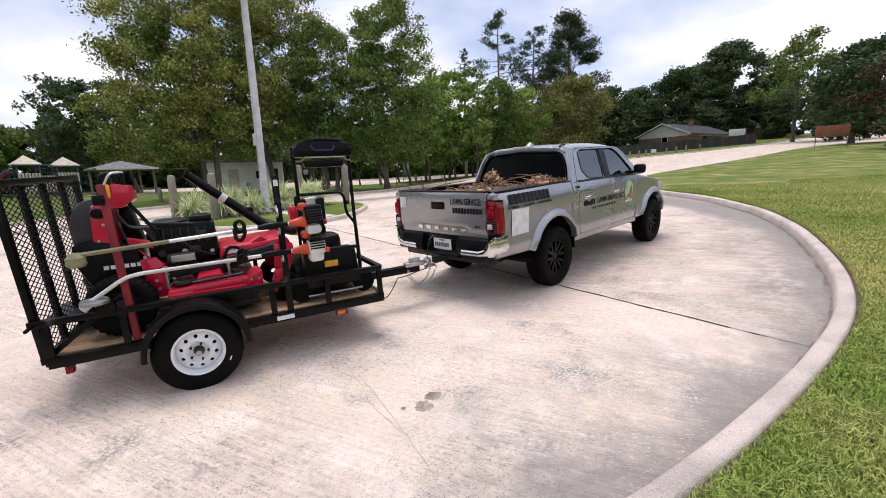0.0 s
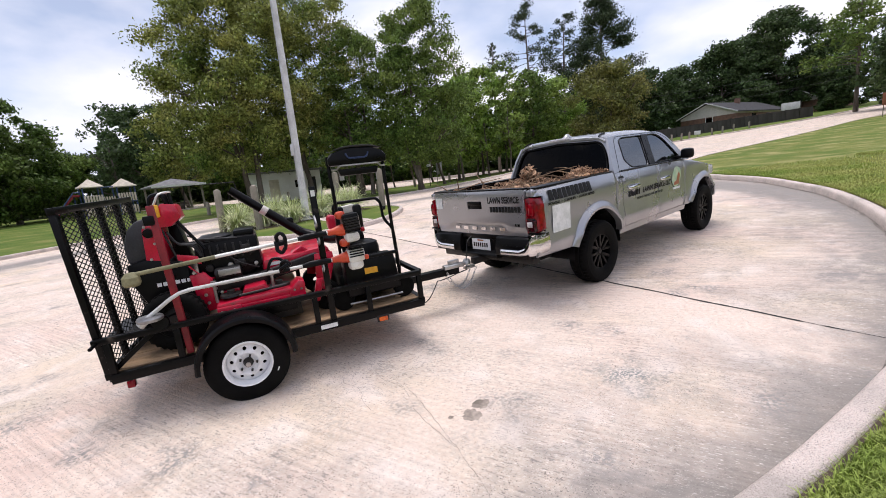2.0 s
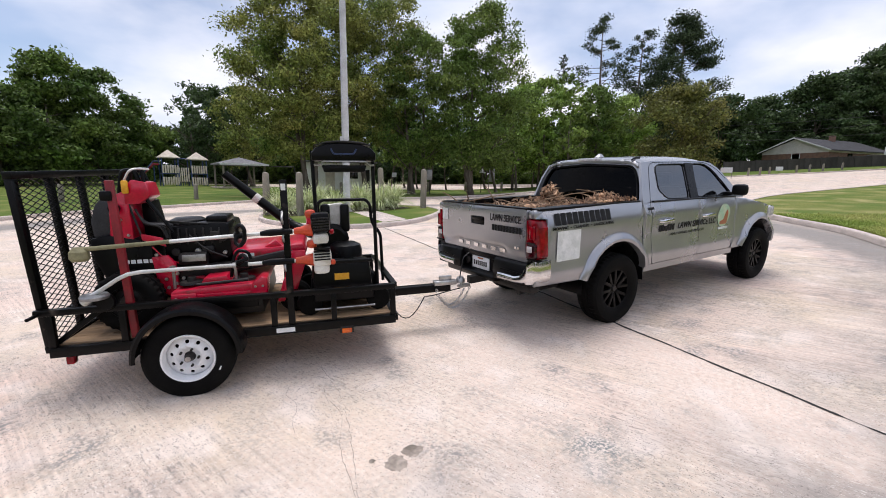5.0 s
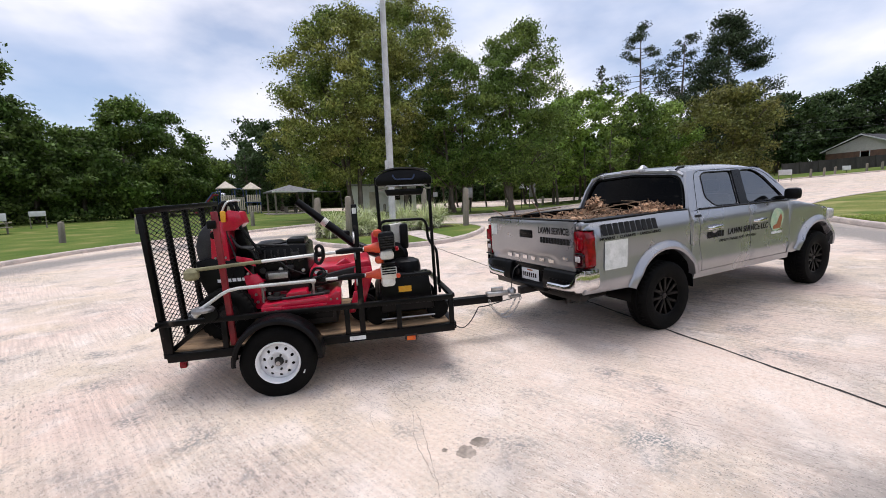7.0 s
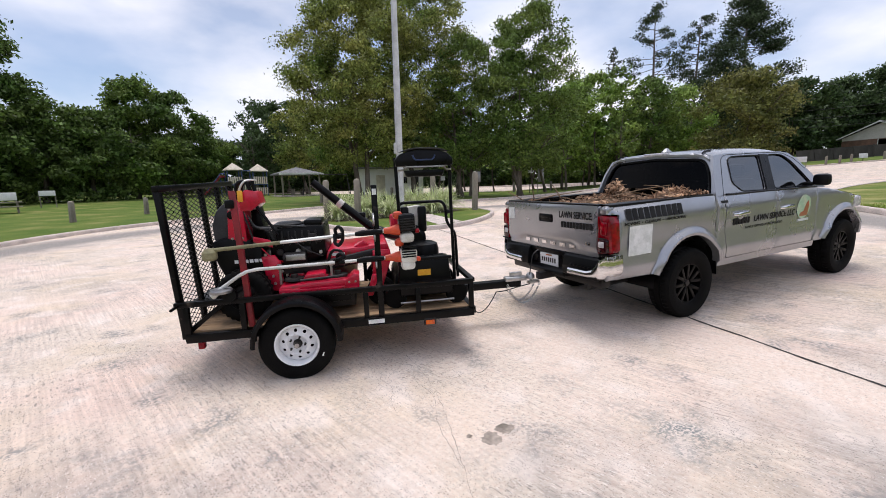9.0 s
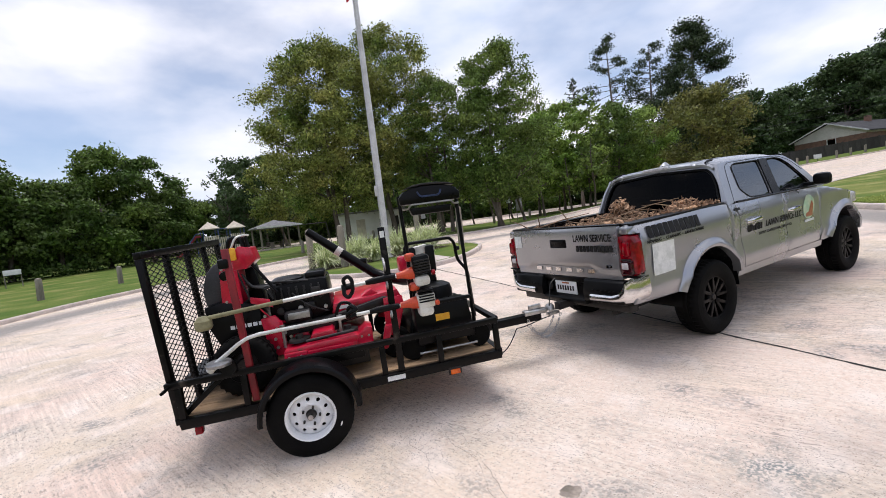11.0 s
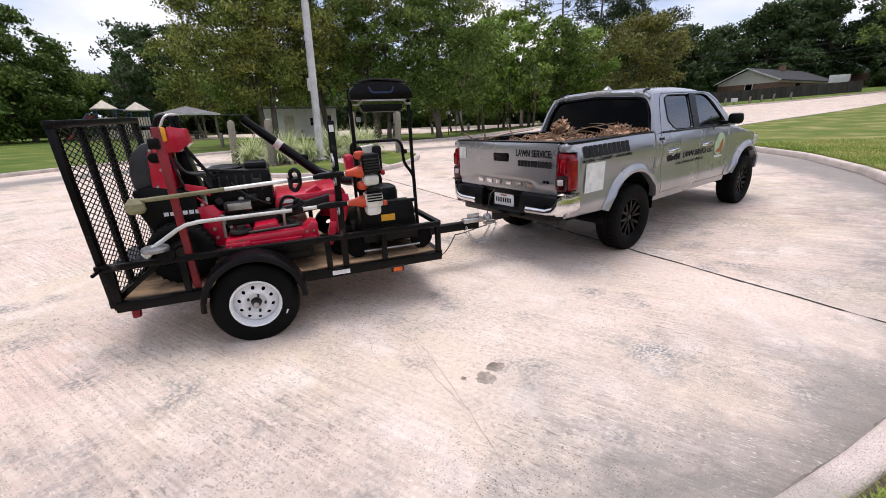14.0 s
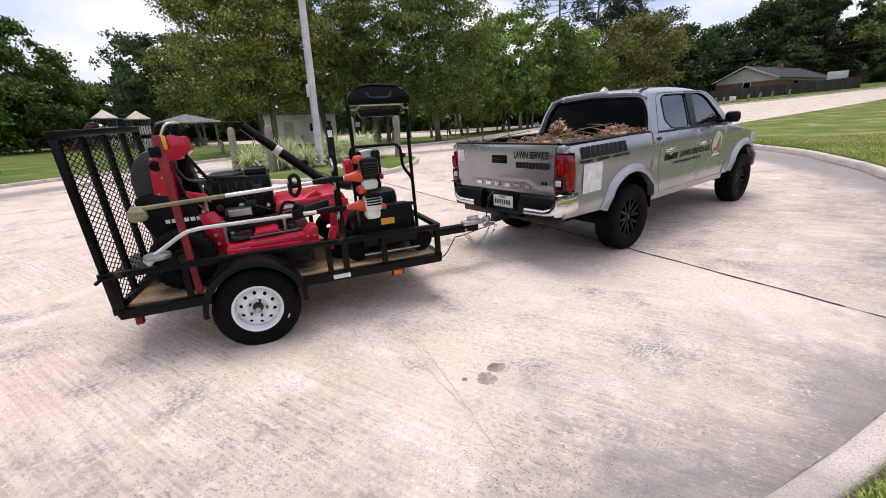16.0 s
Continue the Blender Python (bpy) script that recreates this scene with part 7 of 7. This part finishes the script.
# ---- park buildings and play equipment ----
SHINGLE = mat("grey_shingle", (0.20, 0.20, 0.20), (0.13, 0.13, 0.135), rough=0.95, scale=3, fine=25, bump=0.4)
CREAM = mat("cream_board", (0.62, 0.56, 0.46), (0.5, 0.45, 0.37), rough=0.8, scale=3, fine=30)
WHITEWALL = mat("white_wall", (0.84, 0.84, 0.82), (0.74, 0.74, 0.72), rough=0.85, scale=1.5, fine=30)
NAVY = mat("navy_post", (0.03, 0.06, 0.16), (0.04, 0.08, 0.2), rough=0.45, scale=4)
GREYWOOD = mat("grey_fence_wood", (0.075, 0.068, 0.062), (0.05, 0.045, 0.04), rough=0.95, scale=1.2, fine=18, stretch=(1, 1, 0.2), rnd=0.2)
BRICK = mat("brown_brick", (0.22, 0.12, 0.085), (0.15, 0.09, 0.07), rough=0.9, scale=2, fine=14, bump=0.4)
SIDING = mat("beige_siding", (0.62, 0.59, 0.55), (0.52, 0.50, 0.46), rough=0.85, scale=1, fine=9)
DARKROOF = mat("dark_roof", (0.045, 0.045, 0.05), (0.028, 0.028, 0.032), rough=0.95, scale=2, fine=14, bump=0.3)
SIGNBROWN = mat("brown_sign", (0.26, 0.10, 0.05), (0.20, 0.075, 0.04), rough=0.8, scale=2)
SIGNWHITE = mat("sign_white", (0.74, 0.75, 0.75), (0.62, 0.63, 0.63), rough=0.6, scale=3)
WINDOWDARK = glass("house_window", (0.05, 0.05, 0.055), mixv=1.5)

def hip_roof(bm, w, d, z0, z1, over=0.0, thick=0.12):
    a = [(-w, -d), (w, -d), (w, d), (-w, d)]
    lo = [bm.verts.new((x, y, z0)) for x, y in a]
    mid = [bm.verts.new((x, y, z0 + thick)) for x, y in a]
    top = bm.verts.new((0, 0, z1))
    bm.faces.new(lo[::-1])
    for i in range(4):
        j = (i + 1) % 4
        bm.faces.new((lo[i], lo[j], mid[j], mid[i]))
        bm.faces.new((mid[i], mid[j], top))
    return bm

gx_, gy_ = polar(83.6, 53)
gazebo = empty("picnic_shelter", pose(gx_, gy_, ground_z(gx_, gy_) + LAWN_H, 0, 0, 8), "open picnic shelter with a grey hipped roof", "shelter")
part("roof", hip_roof(bmesh.new(), 2.45, 2.45, 2.45, 3.35, thick=0.14), SHINGLE, gazebo, smooth=False)
part("fascia", bxs(-2.5, 2.5, -2.5, -2.44, 2.42, 2.6), SIGNWHITE, gazebo, "pale roof edge board")
for x in (-2.1, 2.1):
    for y in (-2.1, 2.1):
        part("post", bxs(x - 0.09, x + 0.09, y - 0.09, y + 0.09, 0, 2.45, 0.01), WOODPOST, gazebo)
part("floor_slab", bxs(-2.6, 2.6, -2.6, 2.6, -0.05, 0.06), KERB, gazebo)
def picnic_table(x, y, rz):
    t = empty("picnic_table", pose(x, y, ground_z(x, y) + LAWN_H, 0, 0, rz), "weathered timber picnic table on the park grass", "table", "picnic tables")
    part("tabletop", bxs(-0.9, 0.9, -0.38, 0.38, 0.71, 0.76, 0.01), WOODPOST, t)
    for s in (-1, 1):
        part("bench", bxs(-0.9, 0.9, s * 0.68 - 0.14, s * 0.68 + 0.14, 0.42, 0.46, 0.01), WOODPOST, t)
        part("leg", bxs(s * 0.65 - 0.05, s * 0.65 + 0.05, -0.7, 0.7, 0.36, 0.42), WOODPOST, t)
        part("leg", bxs(s * 0.65 - 0.05, s * 0.65 + 0.05, -0.3, 0.3, 0.0, 0.71), WOODPOST, t)
    return t
for az_, d_ in ((113.5, 36), (111.0, 40)):
    picnic_table(*polar(az_, d_), 20)
picnic_table(gx_, gy_ - 0.3, 30).location.z += 0.06

def play_tower(az_, d_, roof_z, h):
    x, y = polar(az_, d_)
    t = empty("play_tower", pose(x, y, ground_z(x, y) + LAWN_H, 0, 0, 12), "playground tower with a cream roof, navy posts and slatted panels", "playground", "playground towers")
    part("roof", hip_roof(bmesh.new(), 1.0, 1.0, h - 0.95, h, thick=0.08), CREAM, t, smooth=False)
    for a in (-0.8, 0.8):
        for b in (-0.8, 0.8):
            part("post", tubes([(a, b, 0), (a, b, h - 0.9)], 0.07, 8), NAVY, t)
    part("platform", bxs(-0.85, 0.85, -0.85, 0.85, 1.35, 1.45, 0.01), NAVY, t)
    for i in range(7):
        u = -0.72 + 0.24 * i
        part("slat", bxs(u - 0.085, u + 0.085, -0.90, -0.86, 1.45, 2.35, 0.01), CREAM, t)
        part("slat", bxs(u - 0.085, u + 0.085, -0.90, -0.86, 0.15, 1.0, 0.01), CREAM, t)
    return t
play_tower(90.9, 58, 0, 4.1)
play_tower(88.1, 58, 0, 3.95)
bx, by = polar(89.5, 58)
bridge = empty("play_bridge", pose(bx, by, ground_z(bx, by) + LAWN_H, 0, 0, 0), "slatted cream bridge joining the playground towers", "playground")
part("bridge_floor", bxs(-0.6, 0.6, -0.5, 0.5, 1.3, 1.4), NAVY, bridge)
part("bridge_beam", tubes([(-0.7, -0.6, 3.1), (0.7, -0.6, 3.1)], 0.05), NAVY, bridge)
for i in range(6):
    part("slat", bxs(-0.6 + 0.22 * i - 0.07, -0.6 + 0.22 * i + 0.07, -0.58, -0.54, 0.5, 2.1), CREAM, bridge)
    part("bridge_leg", tubes([(-0.55 + 0.22 * i, 0.45, 0), (-0.55 + 0.22 * i, 0.45, 1.3)], 0.03), NAVY, bridge)
sx, sy = polar(92.9, 57.5)
slide = empty("playground_slide", pose(sx, sy, ground_z(sx, sy) + LAWN_H, 0, 0, 5), "red and blue plastic playground slide", "playground")
part("chute", extrude([(-1.6, 0.25), (-1.1, 0.3), (0.6, 2.3), (1.1, 2.3), (1.1, 2.5), (0.5, 2.55), (-1.2, 0.5), (-1.6, 0.45)], "y", -0.35, 0.35, 0.03), REDPOSTPAINT, slide, "red slide chute")
for y in (-0.4, 0.4):
    part("side_rail", tubes([(-0.9, y, 0.8), (0.6, y, 2.75), (1.1, y, 2.75)], 0.05), NAVY, slide)
part("support", tubes([(0.6, 0, 0), (0.6, 0, 2.3)], 0.06), NAVY, slide)
ax, ay = polar(79.9, 52)
swing = empty("swing_set", pose(ax, ay, ground_z(ax, ay) + LAWN_H, 0, 0, -8), "dark metal swing set in the park", "swing set")
part("top_bar", tubes([(-2.4, 0, 2.4), (2.4, 0, 2.4)], 0.05), DARKMETAL, swing)
for s in (-1, 1):
    for q in (-1, 1):
        part("leg", tubes([(s * 2.4, 0, 2.4), (s * 2.7, q * 1.0, 0)], 0.045), DARKMETAL, swing)
for x in (-1.2, 0.2, 1.4):
    part("swing_seat", bxs(x - 0.25, x + 0.25, -0.1, 0.1, 0.5, 0.54), BLACKPLASTIC, swing)
    for q in (-0.22, 0.22):
        part("swing_chain", tubes([(x + q, 0, 0.53), (x + q, 0, 2.4)], 0.012, 5), DARKMETAL, swing)

hx, hy = polar(71.5, 46)
shed = empty("park_building", pose(hx, hy, ground_z(hx, hy) + LAWN_H, 0, 0, -16), "low white park building half hidden by trees", "building")
part("wall", bxs(-3.4, 3.4, -1.9, 1.9, 0, 2.75, 0.02), WHITEWALL, shed, "white painted wall")
part("roof", bxs(-3.65, 3.65, -2.2, 2.2, 2.75, 2.92, 0.02), SHINGLE, shed)
part("door", bxs(-1.5, -0.6, -1.93, -1.903, 0.05, 2.1, 0.01), CREAM, shed, "plain pale door")
part("window", bxs(0.9, 1.7, -1.93, -1.903, 1.2, 1.9, 0.01), WINDOWDARK, shed)
part("door", bxs(2.1, 2.9, -1.93, -1.903, 0.05, 2.1, 0.01), DARKMETAL, shed, "dark door")

def sign(az_, d_, w, h, top, material, label, legs=1, name="signboard"):
    x, y = polar(az_, d_)
    g0 = ground_z(x, y) + (LAWN_H if d_ < 70 else 0)
    t = empty(name, pose(x, y, g0, 0, 0, az_ - 90), label, "sign")
    part("board", bxs(-w / 2, w / 2, -0.03, 0.03, top - h, top, 0.008), material, t)
    part("board_edge", bxs(-w / 2 - 0.01, w / 2 + 0.01, 0.0302, 0.045, top - h - 0.01, top + 0.01), DARKMETAL, t)
    for i in range(legs):
        lx = 0 if legs == 1 else (-w / 2 + w * i / (legs - 1)) * 0.92
        part("leg", bxs(lx - 0.035, lx + 0.035, 0.046, 0.116, -0.05, top - 0.02), WOODPOST if legs > 1 else DARKMETAL, t)
    return t
sign(110.9, 42, 1.25, 0.55, 1.35, SIGNWHITE, "white notice board on two legs in the park", 2)
sign(107.9, 46, 1.0, 0.4, 1.35, SIGNWHITE, "small white notice board on two legs", 2)
sign(52.6, 42, 0.42, 0.5, 2.45, SIGNWHITE, "small white sign on a pole by the parking")
sign(51.2, 43, 0.6, 1.35, 2.4, HUBGREY, "tall grey notice panel by the parking", 2)
sign(59.5, 38, 0.45, 0.9, 2.2, HUBGREY, "narrow grey notice panel under the trees")
sign(64.3, 40, 0.42, 0.42, 1.9, SIGNWHITE, "small white sign on a pole under the trees")
sign(24.2, 56, 1.1, 0.55, 1.15, SIGNWHITE, "white yard sign by the road", 2)
sign(19.6, 66, 0.7, 0.5, 0.8, SIGNWHITE, "small white yard sign before the fence", 1)
sign(11.4, 88, 2.3, 1.2, 2.6, SIGNWHITE, "wide white board at the street", 2)
sign(3.6, 58, 2.6, 1.1, 2.2, SIGNBROWN, "brown timber park sign on two posts", 2)

# ---- house and fence beside the street ----
def house(az_, d_, w, depth, eave, ridge, rz, label):
    x, y = polar(az_, d_)
    t = empty("house", pose(x, y, ground_z(x, y) - 0.1, 0, 0, rz), label, "house")
    part("wall", bxs(0, depth, -w / 2, w / 2, 0, eave * 0.86), BRICK, t, "brown brick lower wall", smooth=False)
    part("wall", extrude([(-w / 2, eave * 0.86), (w / 2, eave * 0.86), (w / 2, eave), (0, ridge - 0.12), (-w / 2, eave)], "x", 0.01, depth - 0.01), SIDING, t, "beige upper wall and gable", smooth=False)
    for s in (-1, 1):
        o = 0.5
        k = (ridge - eave) / (w / 2)
        p = [(s * (w / 2 + o), eave - k * o), (0, ridge), (0, ridge + 0.16), (s * (w / 2 + o), eave - k * o + 0.16)]
        part("roof", extrude(p, "x", -0.45, depth + 0.4), DARKROOF, t, "dark shingle roof", smooth=False)
        part("bargeboard", extrude([(a, b - 0.02) if i < 2 else (a, b - 0.0) for i, (a, b) in enumerate(p)], "x", -0.5, -0.452), SIGNWHITE, t, smooth=False)
    part("chimney", bxs(depth * 0.5, depth * 0.5 + 0.7, -0.9, -0.3, ridge - 0.8, ridge + 0.75), BRICK, t, smooth=False)
    wn_ = part("window", bxs(-0.03, 0.008, -0.9, 0.1, 1.0, 2.2), WINDOWDARK, t)
    part("window_frame", bxs(-0.05, -0.031, -1.0, -0.9, 0.9, 2.3), SIGNWHITE, wn_)
    part("window_frame", bxs(-0.05, -0.031, 0.1, 0.2, 0.9, 2.3), SIGNWHITE, wn_)
    for q in (0.3, 0.6):
        part("window", bxs(depth * q, depth * q + 1.2, -w / 2 - 0.03, -w / 2 - 0.003, 1.0, 2.2), WINDOWDARK, t)
    return t
house(18.7, 86, 9.2, 15, 2.7, 4.6, -12, "single-storey brick house with pale gable and dark roof")
house(11.0, 112, 8.0, 12, 2.75, 5.0, -18, "far single-storey house behind the trees")
fa, fb = Vector((*polar(24.5, 72), 0)), Vector((*polar(9.6, 86), 0))
n = 12
for i in range(n):
    p, q = fa.lerp(fb, i / n), fa.lerp(fb, (i + 1) / n)
    d = q - p
    t = empty("fence_panel", pose(p.x, p.y, ground_z(p.x, p.y) - 0.08, 0, math.degrees(-math.atan2(ground_z(q.x, q.y) - ground_z(p.x, p.y), d.length)), math.degrees(math.atan2(d.y, d.x))), "grey weathered wooden fence panel along the street", "fence", "fence panels")
    L = d.length
    part("post", bxs(-0.05, 0.05, -0.05, 0.05, 0, 1.75), GREYWOOD, t)
    bm = bmesh.new()
    m = int(L / 0.17)
    for k in range(m):
        box(bm, 0.06 + (L - 0.06) * k / m, 0.05 + (L - 0.06) * (k + 1) / m, 0.051, 0.071 + 0.004 * (k % 3), 0.05, 1.66 + 0.03 * random.Random(i * 40 + k).random())
    tagged(part("board", bm, GREYWOOD, t, smooth=False), kind="stuff")
for az_, d_ in ((26.6, 56), (25.6, 57), (22.2, 62), (21.2, 63), (20.4, 64), (18.2, 67), (17.2, 69), (16.2, 71), (14.8, 73)):
    x, y = polar(az_, d_)
    post(x, y, ground_z(x, y) + 1.0, 0.11, "short dark timber bollard by the street", "street bollards")
def cable(a, b, sag):
    a, b = Vector(a), Vector(b)
    bm = tubes([a.lerp(b, t / 12) - Vector((0, 0, sag * 4 * (t / 12) * (1 - t / 12))) for t in range(13)], 0.02, 5)
    return tagged(obj("power_cable", bm, CABLE), "thin dark overhead power cable", "cable", "overhead cables")
for k in range(3):
    cable((*polar(34, 76), 8.6 + 1.1 * k), (*polar(2, 82), 10.0 + 1.1 * k), 1.2)

# parked car beyond the truck
CARPAINT = mat("pale_car_paint", (0.6, 0.61, 0.62), (0.5, 0.5, 0.52), rough=0.3, metal=0.3, coat=0.5)
cx_, cy_ = polar(27.9, 58)
car = empty("parked_car", pose(cx_, cy_, ground_z(cx_, cy_), 0, 0, 120), "pale saloon car parked by the road", "car")
part("body", extrude([(-2.2, 0.35), (-2.25, 0.8), (-1.6, 0.95), (1.2, 0.95), (2.1, 0.8), (2.2, 0.4)], "y", -0.88, 0.88, 0.06), CARPAINT, car)
part("cabin", extrude([(-1.6, 0.95), (-0.95, 1.42), (0.4, 1.45), (1.2, 0.95)], "y", -0.74, 0.74, 0.06), SIDEGLASS, car)
part("roof", extrude([(-1.0, 1.40), (-0.9, 1.47), (0.35, 1.49), (0.5, 1.42)], "y", -0.70, 0.70, 0.03), CARPAINT, car)
for x in (-1.35, 1.35):
    for s in (-1, 1):
        part("wheel", lathes([(0.0, -0.1), (0.3, -0.1), (0.32, 0.0), (0.3, 0.1), (0.0, 0.1)], 18, "Y", (x, s * 0.8, 0.32)), RUBBER, car)

# ---- grass blades on the near lawn ----
def turf(name, count, region, length, width, seed, label):
    """Single bent grass blades over part of the lawn, as one mesh."""
    rng = np.random.default_rng(seed)
    edge = np.array(beside(KERB_R, 0.192))
    V, F = [], []
    x0, x1, far = region
    sel = edge[(edge[:, 0] > x0) & (edge[:, 0] < x1)]
    seg = rng.integers(0, len(sel) - 1, count)
    t = rng.uniform(0, 1, count)
    base = sel[seg] * (1 - t[:, None]) + sel[seg + 1] * t[:, None]
    d = sel[seg + 1] - sel[seg]
    d /= np.linalg.norm(d, axis=1)[:, None]
    nrm = np.stack([d[:, 1], -d[:, 0]], 1)
    off = np.minimum(rng.exponential(far * 0.36, count), far * 2.2) - 0.01
    keep = np.clip((base[:, 0] - x0) / 1.5, 0.05, 1) * np.clip((x1 - base[:, 0]) / 1.5, 0.05, 1)
    off[rng.uniform(0, 1, count) > keep] += far
    P = base + nrm * off[:, None]
    ang = rng.uniform(0, 2 * math.pi, count)
    L = length * rng.uniform(0.55, 1.3, count)
    bend = rng.uniform(0.25, 0.95, count)
    for i in range(count):
        x, y = P[i]
        z = ground_z(x, y) + LAWN_H - 0.006
        c, s = math.cos(ang[i]), math.sin(ang[i])
        w = width * (0.7 + 0.6 * t[i])
        k = len(V)
        l, b = L[i], bend[i]
        V.extend([(x - s * w, y + c * w, z), (x + s * w, y - c * w, z),
                  (x + c * l * b * 0.3 + s * w * 0.8, y + s * l * b * 0.3 - c * w * 0.8, z + l * 0.6), (x + c * l * b * 0.3 - s * w * 0.8, y + s * l * b * 0.3 + c * w * 0.8, z + l * 0.6),
                  (x + c * l * b, y + s * l * b, z + l * (1.0 - 0.35 * b))])
        F.extend([(k, k + 1, k + 2, k + 3), (k + 3, k + 2, k + 4)])
    me = bpy.data.meshes.new(name)
    me.from_pydata(V, [], F)
    me.materials.append(BLADE)
    return tagged(new(name, me), label, "grass", kind="stuff")
turf("grass_near", 110000, (-8.0, 3.5, 2.6), 0.075, 0.0035, 1, "dense green grass blades beside the kerb")
turf("grass_mid", 60000, (2.2, 12.0, 5.0), 0.085, 0.007, 2, "green grass blades on the lawn slope")
turf("grass_wide", 50000, (-2.0, 6.0, 8.0), 0.085, 0.007, 3, "green grass blades further onto the lawn")
